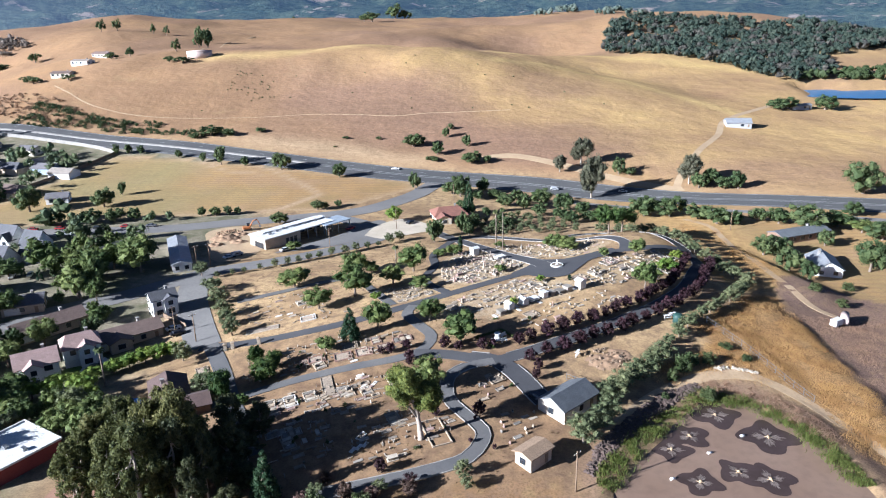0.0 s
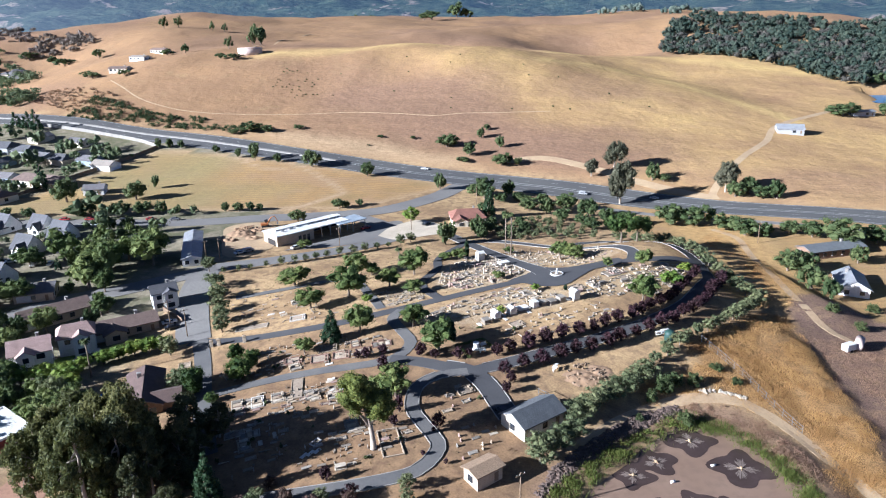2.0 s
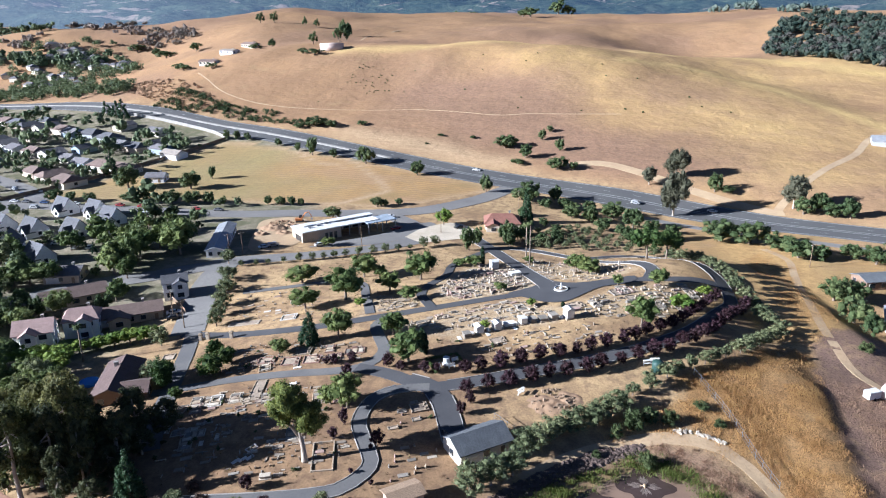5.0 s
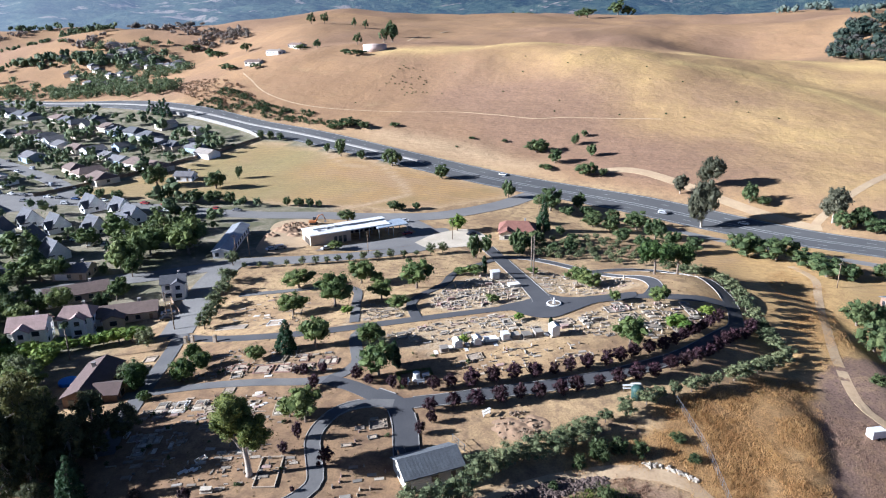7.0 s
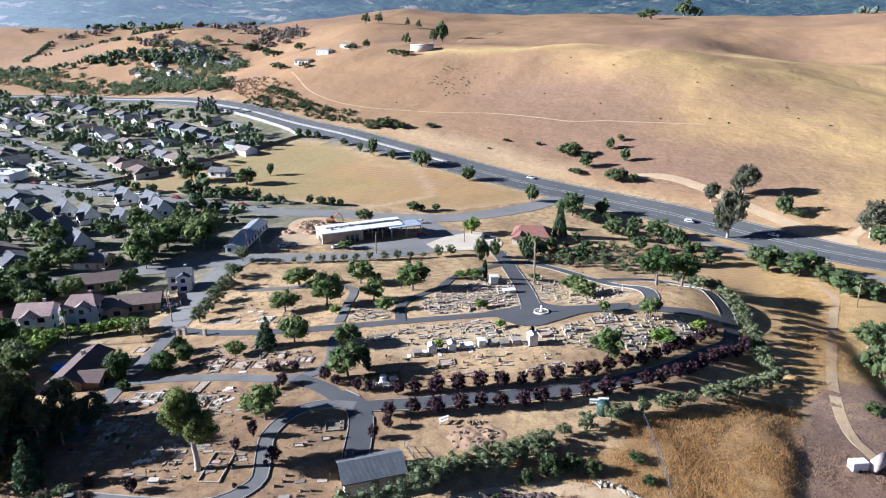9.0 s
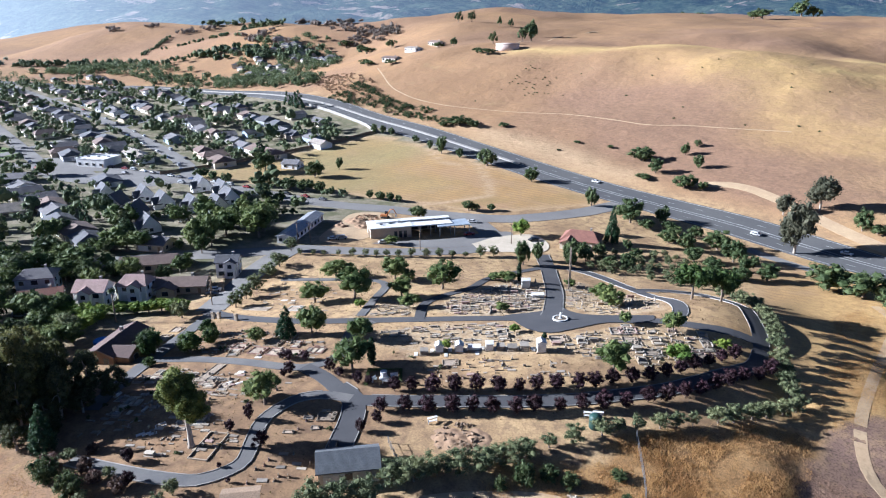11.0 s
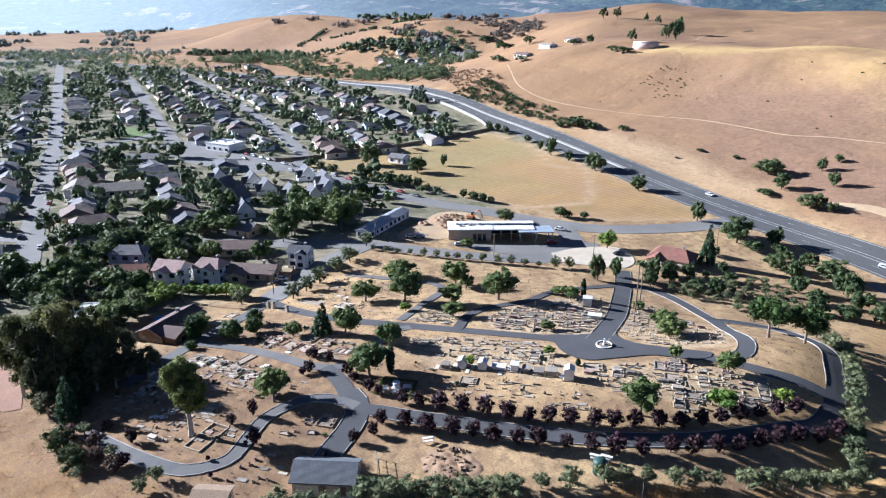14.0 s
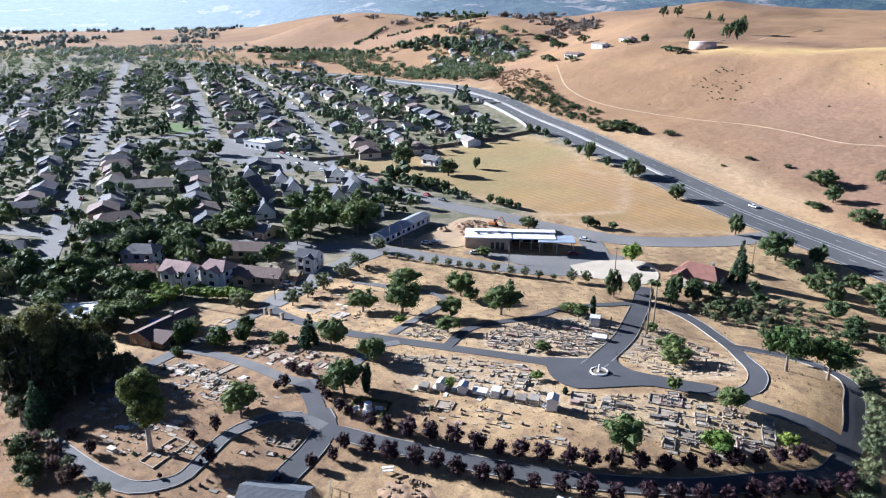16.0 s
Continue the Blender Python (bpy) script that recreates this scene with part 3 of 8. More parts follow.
GATE_ROAD = [(-67.5, 185.5), (-60.5, 171.3), (-53, 153.7), (-46.6, 139), (-40.6, 127)]
UPPER_LANE = [(-67.5, 215), (-52, 220.8), (-38, 227), (-29, 224.5), (-22.3, 210.3), (-15.4, 195)]
MID_LANE = [(1.5, 200.3), (-5.3, 213), (-5.6, 224), (-3, 236), (-3.5, 251), (3.5, 274)]
TOWN_STREETS = [
    [(-150, 134), (-216, 156), (-276, 177.5), (-357, 205.6), (-430, 230.6), (-556, 270.6), (-707, 318), (-1000, 410)],
    [(-300, 263), (-338, 276), (-433, 306), (-546, 342), (-760, 410)],
    [(-225, 300), (-264, 324), (-374, 362), (-505, 401), (-614, 431), (-760, 475)],
    [(-130, 60), (-300, 110), (-470, 162), (-700, 234), (-1000, 330)],
    [(-110, -20), (-300, 36), (-500, 95), (-800, 190)],
    [(-360, 120), (-357, 205), (-375, 262), (-395, 370), (-405, 440)],
    [(-560, 170), (-556, 270), (-560, 345), (-590, 430), (-600, 480)],
]


def finer(line, step=3.0):
    """Round off a line of corners (Catmull-Rom), with a point every few metres."""
    p = [np.array(q, float) for q in line]
    p = [2 * p[0] - p[1]] + p + [2 * p[-1] - p[-2]]
    out = []
    for a, b, c, d in zip(p, p[1:], p[2:], p[3:]):
        k = max(1, int(np.linalg.norm(c - b) / step))
        for i in range(k):
            t = i / k
            out.append(0.5 * (2 * b + (c - a) * t + (2 * a - 5 * b + 4 * c - d) * t * t + (3 * b - a - 3 * c + d) * t ** 3))
    return np.array(out + [p[-2]])


def sides(line):
    d = np.gradient(line, axis=0)
    d /= np.linalg.norm(d, axis=1)[:, None] + 1e-9
    return np.stack([-d[:, 1], d[:, 0]], 1)


def strip(line, a, b, lift, thick=0.0, step=3.0, lanes=2):
    """Vertices and faces of a band between the offsets a and b beside a line."""
    c = finer(line, step)
    s = sides(c)
    offs = np.linspace(a, b, lanes + 1)
    rows = [np.c_[c + s * o, height(c[:, 0] + s[:, 0] * o, c[:, 1] + s[:, 1] * o) + lift] for o in offs]
    if thick:
        rows = [rows[0] - (0, 0, thick)] + rows + [rows[-1] - (0, 0, thick)]
    k, m = len(c), len(rows)
    v = np.concatenate(rows)
    f = [(j * k + i, j * k + i + 1, (j + 1) * k + i + 1, (j + 1) * k + i) for j in range(m - 1) for i in range(k - 1)]
    return v, [q[::-1] for q in f]


def road(name, line, width, material, label, lift=0.10, kerb=None, step=3.0, kerb_gaps=()):
    v, f = strip(line, -width / 2, width / 2, lift, 0.3, step, max(2, int(width / 3)))
    ob = tagged(new(name, mesh_of(name, v, f, material)), label, "road", kind="structure")
    if kerb:
        for sgn in (-1, 1):
            o = sgn * (width / 2 + 0.09)
            c = finer(line, step)
            side = c + sides(c) * o
            ok = np.ones(len(c), bool)
            for other, w in kerb_gaps:
                if other is not line:
                    ok &= away(other, side[:, 0], side[:, 1]) > w / 2 + 0.4
            run = []
            for i in range(len(c) + 1):
                if i < len(c) and ok[i]:
                    run.append(tuple(c[i]))
                else:
                    if len(run) > 2:
                        v, f = strip(run, o - 0.09, o + 0.09, lift + 0.11, 0.4, step, 1)
                        k = new("kerb", mesh_of("kerb", v, f, kerb))
                        k.parent = ob
                    run = []
    return ob


def dashes(line, offset, dash, gap, width, lift, material, parent, name="lane_marking"):
    c = finer(line, 1.0)
    along = np.r_[0, np.cumsum(np.linalg.norm(np.diff(c, axis=0), axis=1))]
    s = sides(c)
    v, f, p = [], [], 0.0
    while p + dash < along[-1]:
        for q in (p, p + dash):
            x, y = np.interp(q, along, c[:, 0]), np.interp(q, along, c[:, 1])
            nx, ny = np.interp(q, along, s[:, 0]), np.interp(q, along, s[:, 1])
            for o in (offset - width / 2, offset + width / 2):
                v.append((x + nx * o, y + ny * o, float(height(x + nx * o, y + ny * o)) + lift))
        k = len(v)
        f.append((k - 4, k - 2, k - 1, k - 3))
        p += dash + gap
    ob = new(name, mesh_of(name, v, f, material))
    ob.parent = parent
    return ob


build_ground()
highway = road("highway", HIGHWAY_LINE, 22.0, HIGHWAY, "grey four-lane highway with white lane lines", 0.25, step=6.0)
for o in (-10.0, 10.0, -1.0, 1.0):
    v, f = strip(HIGHWAY_LINE, o - 0.16, o + 0.16, 0.30, 0, 6.0, 1)
    line_ob = new("edge_line", mesh_of("edge_line", v, f, LANE_PAINT))
    line_ob.parent = highway
for o in (-5.4, 5.4):
    dashes(HIGHWAY_LINE, o, 3.6, 11.0, 0.18, 0.30, LANE_PAINT, highway)
v, f = strip([q for q in HIGHWAY_LINE if -720 < q[0] < -70], -0.9, 0.9, 0.75, 0.6, 5.0, 1)
barrier = new("median_barrier", mesh_of("median_barrier", v, f, CONCRETE))
barrier.parent = highway
road("road", FIELD_ROAD, 10.5, OLD_ASPHALT, "sun-bleached asphalt road beside the dry field", 0.14)
road("street", CEMETERY_STREET, 9.0, OLD_ASPHALT, "worn grey asphalt street past the cemetery", 0.12)
road("street", GATE_STREET, 10.0, OLD_ASPHALT, "worn grey asphalt street to the cemetery gate", 0.13)
LANE_PLAN = ((MAIN_LANE, 4.0, ASPHALT, 0), (ENTRANCE_LANE, 5.4, ASPHALT, 1), (LOOP_LANE, 4.0, ASPHALT, 1), (LOWER_LANE, 3.2, ASPHALT, 0), (OUTER_LANE, 4.2, ASPHALT, 1), (AVENUE, 3.9, ASPHALT, 1),
                                         (SHED_LANE, 5.2, ASPHALT, 1), (WEST_LOOP, 3.0, WORN_ASPHALT, 1), (CROSS_LANE, 3.2, WORN_ASPHALT, 0), (CROSS_LINK, 4.0, ASPHALT, 0), (GATE_ROAD, 4.4, WORN_ASPHALT, 0), (UPPER_LANE, 2.8, WORN_ASPHALT, 0), (MID_LANE, 3.0, ASPHALT, 0))
kerb_breaks = [(q[0], q[1]) for q in LANE_PLAN] + [([(30, 211), (38, 214), (44, 219), (53, 226)], 11.0)]
for i, (line, w, top, kerb) in enumerate(LANE_PLAN):
    road("cemetery_lane", line, w, top, "asphalt cemetery lane with pale concrete kerbs" if kerb else "worn asphalt cemetery lane without kerbs", 0.09 + 0.006 * i, CONCRETE if kerb else None, 2.0, kerb_breaks)
for line in TOWN_STREETS:
    road("street", line, 9.5, OLD_ASPHALT, "pale asphalt residential street", 0.16, step=8.0)

# ---- helpers for building things ----
def part(name, bm, material, parent, label="", m=None):
    """Link a bmesh as one mesh object under a thing or a part."""
    me = bpy.data.meshes.new(name)
    bm.to_mesh(me)
    bm.free()
    for q in material if isinstance(material, (list, tuple)) else [material]:
        me.materials.append(q)
    return part_of(name, me, parent, label, m)


def part_of(name, me, parent, label="", m=None):
    ob = new(name, me)
    ob.parent = parent
    if m is not None:
        ob.matrix_basis = m
    if label:
        tagged(ob, label)
    return ob


def thing(name, x, y, rot=0.0, label="", category="", group="", z=None):
    ob = new(name)
    ob.empty_display_size = 0.3
    ob.matrix_basis = pose(x, y, ground_z(x, y) if z is None else z, 0, 0, rot)
    return tagged(ob, label, category, group)


def box(bm, cx, cy, cz, sx, sy, sz, rot=0.0, bevel=0.0, slot=0, taper=1.0):
    """A box by its middle and size; taper narrows its top."""
    c, s = math.cos(rot), math.sin(rot)
    vs = []
    for dz in (-0.5, 0.5):
        k = taper if dz > 0 else 1.0
        for dx, dy in ((-0.5, -0.5), (0.5, -0.5), (0.5, 0.5), (-0.5, 0.5)):
            px, py = dx * sx * k, dy * sy * k
            vs.append(bm.verts.new((cx + c * px - s * py, cy + s * px + c * py, cz + dz * sz)))
    fs = [bm.faces.new([vs[i] for i in q]) for q in ((3, 2, 1, 0), (4, 5, 6, 7), (0, 1, 5, 4), (1, 2, 6, 5), (2, 3, 7, 6), (3, 0, 4, 7))]
    for f in fs:
        f.material_index = slot
    if bevel:
        es = {e for f in fs for e in f.edges}
        bmesh.ops.bevel(bm, geom=list(es), offset=bevel, segments=1, affect="EDGES", profile=0.5)
    return vs


def tube(bm, path, radii, seg=8, cap=True, slot=0):
    """A round limb along a path."""
    rings = []
    for i, (p, r) in enumerate(zip(path, radii)):
        p = Vector(p)
        d = Vector(path[min(i + 1, len(path) - 1)]) - Vector(path[max(i - 1, 0)])
        d = d.normalized() if d.length else Vector((0, 0, 1))
        u = d.orthogonal().normalized()
        w = d.cross(u)
        rings.append([bm.verts.new(p + r * (math.cos(a) * u + math.sin(a) * w)) for a in (2 * math.pi * k / seg for k in range(seg))])
    for a, b in zip(rings, rings[1:]):
        for k in range(seg):
            f = bm.faces.new((a[k], a[(k + 1) % seg], b[(k + 1) % seg], b[k]))
            f.smooth, f.material_index = True, slot
    if cap:
        for q in (rings[0][::-1], rings[-1]):
            bm.faces.new(q).material_index = slot


def patch(name, poly, material, label, lift, category="ground", rings=5, skirt=0.3, flat=None):
    """A sheet inside a star-shaped outline, draped on the land or level."""
    p = finer(poly + poly[:1], 2.5)[:-1]
    c = p.mean(0)
    rows = [c + (p - c) * k / rings for k in range(1, rings + 1)]
    xy = np.concatenate([c[None]] + rows)
    z = height(xy[:, 0], xy[:, 1]) + lift if flat is None else np.full(len(xy), flat)
    v = np.c_[xy, z].tolist()
    k = len(p)
    f = [(0, 1 + i, 1 + (i + 1) % k) for i in range(k)]
    for r in range(rings - 1):
        a, b = 1 + r * k, 1 + (r + 1) * k
        f += [(a + i, b + i, b + (i + 1) % k, a + (i + 1) % k) for i in range(k)]
    me = mesh_of(name, v, f, material)
    bm = bmesh.new()
    bm.from_mesh(me)
    bmesh.ops.recalc_face_normals(bm, faces=bm.faces)
    if sum(q.normal.z for q in bm.faces) < 0:
        bmesh.ops.reverse_faces(bm, faces=bm.faces)
    bm.to_mesh(me)
    bm.free()
    return tagged(new(name, me), label, category, kind="structure")


# ---- buildings ----
def wall_paint(name, col):
    return mat(name, col, tuple(c * 0.88 for c in col), 0.25, 3, 0.85, bump=0.1, rnd=0.08)


STUCCO = {
    "white": wall_paint("white_stucco", (0.80, 0.78, 0.75)),
    "cream": wall_paint("cream_stucco", (0.62, 0.55, 0.44)),
    "tan": wall_paint("tan_stucco", (0.44, 0.36, 0.27)),
    "grey": wall_paint("grey_siding", (0.34, 0.35, 0.36)),
    "brown": wall_paint("brown_siding", (0.20, 0.13, 0.09)),
    "red": wall_paint("red_siding", (0.26, 0.06, 0.05)),
    "blue": wall_paint("blue_grey_siding", (0.30, 0.36, 0.42)),
}


def roof_paint(name, col, rough=0.9, metal=0.0, rnd=0.12):
    m, n, l, b = node_set(name)
    vec = n.new("ShaderNodeTexCoord").outputs["Object"]
    wave = n.new("ShaderNodeTexWave")
    wave.bands_direction = "Z"
    wave.inputs["Scale"].default_value, wave.inputs["Distortion"].default_value = 3.2, 0.6
    l.new(vec, wave.inputs["Vector"])
    big, small = noise_node(n, l, vec, 0.5), noise_node(n, l, vec, 4.0)
    c = mix(n, l, ramp(n, l, big, 0.35, 0.7), col, tuple(v * 0.7 for v in col))
    c = mix(n, l, ramp(n, l, small, 0.45, 0.75), c, tuple(v * 0.55 for v in col))
    h = n.new("ShaderNodeHueSaturation")
    l.new(ramp2(n, l, n.new("ShaderNodeObjectInfo").outputs["Random"], 1 - rnd, 1 + rnd), h.inputs["Value"])
    l.new(c, h.inputs["Color"])
    l.new(h.outputs[0], b.inputs["Base Color"])
    k = n.new("ShaderNodeBump")
    k.inputs["Strength"].default_value, k.inputs["Distance"].default_value = 0.5, 0.04
    l.new(wave.outputs[1], k.inputs["Height"])
    l.new(k.outputs[0], b.inputs["Normal"])
    b.inputs["Roughness"].default_value, b.inputs["Metallic"].default_value = rough, metal
    return m


ROOF = {
    "grey": roof_paint("grey_shingles", (0.17, 0.16, 0.165)),
    "dark": roof_paint("dark_shingles", (0.11, 0.11, 0.12)),
    "brown": roof_paint("brown_shingles", (0.20, 0.14, 0.115)),
    "ochre": roof_paint("ochre_sheets", (0.36, 0.25, 0.16)),
    "dusk": roof_paint("dark_brown_shingles", (0.115, 0.075, 0.065)),
    "tan": roof_paint("tan_shingles", (0.30, 0.26, 0.22)),
    "rose": roof_paint("rose_tiles", (0.42, 0.29, 0.255)),
    "red": roof_paint("red_clay_tiles", (0.27, 0.12, 0.085)),
    "white": roof_paint("white_flat_roof", (0.74, 0.73, 0.70), 0.8),
    "metal": roof_paint("pale_metal_sheets", (0.36, 0.37, 0.385), 0.5, 0.3),
    "blue": roof_paint("blue_grey_metal", (0.40, 0.46, 0.52), 0.5, 0.2),
    "slate": roof_paint("slate_grey_metal", (0.16, 0.17, 0.18), 0.6, 0.1),
}


def gable_roof(bm, L, W, e, rise, over=0.5, thick=0.22, hip=0.0, cx=0.0, cy=0.0, turn=False):
    """Two slopes along x with thickness; hip pulls the ridge ends in."""
    l, w = L / 2 + over, W / 2 + over
    drop = rise * over / (W / 2)
    lo, hi = e - drop, e + rise
    rl = max(0.05, l - hip)
    top = [(-l, -w, lo), (l, -w, lo), (l, w, lo), (-l, w, lo), (-rl, 0, hi), (rl, 0, hi)]
    vs = []
    for dz in (thick, 0.0):
        for x, y, z in top:
            if turn:
                x, y = -y, x
            vs.append(bm.verts.new((cx + x, cy + y, z + dz)))
    for q in ((0, 1, 5, 4), (2, 3, 4, 5), (7, 6, 10, 11), (9, 8, 11, 10), (0, 6, 7, 1), (2, 8, 9, 3)):
        bm.faces.new([vs[i] for i in q])
    for q in ((1, 2, 5), (3, 0, 4)):
        if hip > 0:
            bm.faces.new([vs[i] for i in q])
            bm.faces.new([vs[i + 6] for i in reversed(q)])
    for q in ((1, 7, 8, 2), (3, 9, 6, 0)) if hip > 0 else ((1, 7, 11, 5), (5, 11, 8, 2), (3, 9, 10, 4), (4, 10, 6, 0)):
        bm.faces.new([vs[i] for i in q])


def walls_of(bm, L, W, e, rise, hip, cx=0.0, cy=0.0, turn=False, foot=-1.2):
    """Walls, closed up into the gables."""
    l, w = L / 2, W / 2
    pts = [(-l, -w, foot), (l, -w, foot), (l, w, foot), (-l, w, foot), (-l, -w, e), (l, -w, e), (l, w, e), (-l, w, e), (-l, 0, e + rise), (l, 0, e + rise)]
    vs = [bm.verts.new((cx + (-y if turn else x), cy + (x if turn else y), z)) for x, y, z in pts]
    quads = [(0, 1, 5, 4), (2, 3, 7, 6)]
    quads += [(1, 2, 6, 5), (3, 0, 4, 7)] if hip > 0 else [(1, 2, 6, 9, 5), (3, 0, 4, 8, 7)]
    for q in quads:
        bm.faces.new([vs[i] for i in q])


def window_mesh(w, h):
    """A framed window with glass set back, in one piece; faces -y."""
    bm = bmesh.new()
    vs = box(bm, 0, -0.02, 0, w + 0.24, 0.16, h + 0.24)
    front = next(f for f in bm.faces if all(v.co.y < -0.05 for v in f.verts))
    bmesh.ops.inset_individual(bm, faces=[front], thickness=0.12, depth=-0.07)
    front.material_index = 1
    me = bpy.data.meshes.new("window")
    bm.to_mesh(me)
    bm.free()
    me.materials.append(TRIM)
    me.materials.append(GLASS)
    return me


WINDOWS = {k: window_mesh(*k) for k in ((1.2, 1.2), (1.8, 1.3), (0.8, 1.4), (2.4, 1.4))}
DOOR_MESH = bmesh.new()
box(DOOR_MESH, 0, 0, 1.03, 1.0, 0.1, 2.06, bevel=0.02)
DOOR_ME = bpy.data.meshes.new("door")
DOOR_MESH.to_mesh(DOOR_ME)
DOOR_ME.materials.append(WOOD)
GARAGE_MESH = bmesh.new()
rows = []
for i in range(9):
    rows.append([GARAGE_MESH.verts.new((gx, -0.05 if i % 2 else 0.0, 0.27 * i)) for gx in (-2.3, 2.3)])
for qa, qb in zip(rows, rows[1:]):
    GARAGE_MESH.faces.new((qa[0], qa[1], qb[1], qb[0]))
GARAGE_ME = bpy.data.meshes.new("garage_door")
GARAGE_MESH.to_mesh(GARAGE_ME)
GARAGE_ME.materials.append(WHITE)


def fit_openings(root, L, W, storeys, garage=True, few=False):
    """Windows, door and garage door on the four walls."""
    if few == "far":
        part_of("window", WINDOWS[(1.8, 1.3)], root, m=pose(L * 0.3, -W / 2 - 0.03, 1.5))
        part_of("garage_door", GARAGE_ME, root, m=pose(-L / 2 + 3.2, -W / 2 - 0.04, 0.02))
        part_of("window", WINDOWS[(1.2, 1.2)], root, m=pose(L / 2 + 0.03, 0, 1.5, 0, 0, 90))
        return
    for s in range(storeys):
        z = 1.5 + 2.8 * s
        n = max(2, int(L / 3.6))
        for side, ang in ((-1, 0), (1, 180)):
            for i in range(n):
                x = -L / 2 + L * (i + 0.5) / n
                if s == 0 and side < 0 and garage and i < max(1, int(5.5 / (L / n))):
                    continue
                if s == 0 and side < 0 and i == n - 1:
                    continue
                if few and i != n // 2:
                    continue
                k = ((1.8, 1.3), (1.2, 1.2))[(i + s) % 2]
                part_of("window", WINDOWS[k], root, m=pose(x, side * (W / 2 + 0.03), z, 0, 0, ang))
        for side, ang in ((-1, -90), (1, 90)):
            for i in range(1 if few else 2):
                y = -W / 4 + W / 2 * i if not few else 0
                part_of("window", WINDOWS[(1.2, 1.2)], root, m=pose(side * (L / 2 + 0.03), y, z, 0, 0, ang))
    n = max(2, int(L / 3.6))
    part_of("door", DOOR_ME, root, "wooden front door", pose(-L / 2 + L * (n - 0.5) / n, -W / 2 - 0.04, 0.02))
    if garage:
        part_of("garage_door", GARAGE_ME, root, "white panelled garage door", pose(-L / 2 + 3.2, -W / 2 - 0.04, 0.02))


def house(x, y, rot, L, W, storeys=1, wall="cream", roof="grey", hip=0.0, pitch=0.45, wing=None, garage=True, few=False, label="", category="house", group="", chimney=True, name="house"):
    root = thing(name, x, y, rot, label, category, group)
    e = 2.8 * storeys + 0.1
    rise = W / 2 * pitch
    bm = bmesh.new()
    walls_of(bm, L, W, e, rise, hip)
    if wing:
        wl, ww, wx = wing
        walls_of(bm, wl, ww, e - 0.1, ww / 2 * pitch, 0, wx, -W / 2 - wl / 2 + 2.0, True)
    part("wall", bm, STUCCO[wall], root)
    bm = bmesh.new()
    gable_roof(bm, L, W, e, rise, hip=hip)
    if wing:
        gable_roof(bm, wl, ww, e - 0.1, ww / 2 * pitch, cx=wx, cy=-W / 2 - wl / 2 + 2.0, turn=True)
    rf = part("roof", bm, ROOF[roof], root)
    if chimney:
        bm = bmesh.new()
        box(bm, L * 0.22, W * 0.14, e + rise * 0.9, 0.7, 0.9, 1.9, bevel=0.04)
        box(bm, L * 0.22, W * 0.14, e + rise * 0.9 + 1.0, 0.9, 1.1, 0.14)
        part("chimney", bm, CONCRETE, rf)
    fit_openings(root, L, W, storeys, garage, few)
    if wing:
        part_of("window", WINDOWS[(1.8, 1.3)], root, m=pose(wx, -W / 2 - wl + 1.97, 1.5))
        if storeys > 1:
            part_of("window", WINDOWS[(1.2, 1.2)], root, m=pose(wx, -W / 2 - wl + 1.97, 4.3))
    return root


def flat_building(name, x, y, rot, L, W, h, wall, roof, label, category="building", parapet=0.4, windows=4):
    root = thing(name, x, y, rot, label, category)
    bm = bmesh.new()
    box(bm, 0, 0, h / 2 - 0.6, L, W, h + 1.2)
    part("wall", bm, STUCCO[wall], root)
    bm = bmesh.new()
    box(bm, 0, 0, h + 0.08, L + 0.4, W + 0.4, 0.16)
    for sx, sy, cx, cy in ((L + 0.5, 0.3, 0, -W / 2 - 0.1), (L + 0.5, 0.3, 0, W / 2 + 0.1), (0.3, W - 0.2, -L / 2 - 0.1, 0), (0.3, W - 0.2, L / 2 + 0.1, 0)):
        box(bm, cx, cy, h + parapet / 2 + 0.1, sx, sy, parapet)
    rf = part("roof", bm, ROOF[roof], root)
    for i in range(3):
        bm = bmesh.new()
        box(bm, -L * 0.3 + L * 0.3 * i, W * 0.1 * (i - 1), h + 0.5, 1.3, 1.0, 0.7, bevel=0.05)
        part("roof_vent", bm, METAL, rf)
    for i in range(windows):
        part_of("window", WINDOWS[(1.8, 1.3)], root, m=pose(-L / 2 + L * (i + 0.5) / windows, -W / 2 - 0.03, 1.6))
    part_of("door", DOOR_ME, root, m=pose(L / 2 - 1.2, -W / 2 - 0.05, 0.02))
    return root


house(-109.0, 170.8, 32, 10.0, 8.4, 2, "white", "rose", wing=(3.5, 4.0, -1.0), pitch=0.62, label="two-storey pale house with a pinkish gable roof", group="houses by the cemetery")
house(-102.6, 182.0, 32, 9.5, 8.0, 2, "white", "rose", hip=2.0, wing=(3.5, 4.0, 1.0), pitch=0.6, label="two-storey white house with a pinkish shingle roof", group="houses by the cemetery")
house(-95.0, 193.5, 37, 19.0, 9.0, 1, "tan", "brown", pitch=0.4, wing=(5.0, 6.0, -3.0), label="long single-storey tan house under brown shingles", group="houses by the cemetery")
house(-90.0, 211.0, 35, 7.6, 6.8, 2, "white", "dark", pitch=0.5, wing=(3.0, 3.6, 1.4), garage=False, label="white two-storey house with a dark gable roof", group="houses by the cemetery")
house(-121.0, 200.0, 47, 19.5, 9.0, 1, "tan", "brown", label="long low tan house with a brown shingle roof", group="houses by the cemetery")
house(-135.2, 166.4, 47, 12.0, 9.0, 2, "blue", "grey", hip=3.0, label="two-storey blue-grey house among trees", group="houses by the cemetery")
house(-123.0, 160.6, 55, 13.0, 9.0, 1, "tan", "red", label="low tan house with a red-brown roof", group="houses by the cemetery")
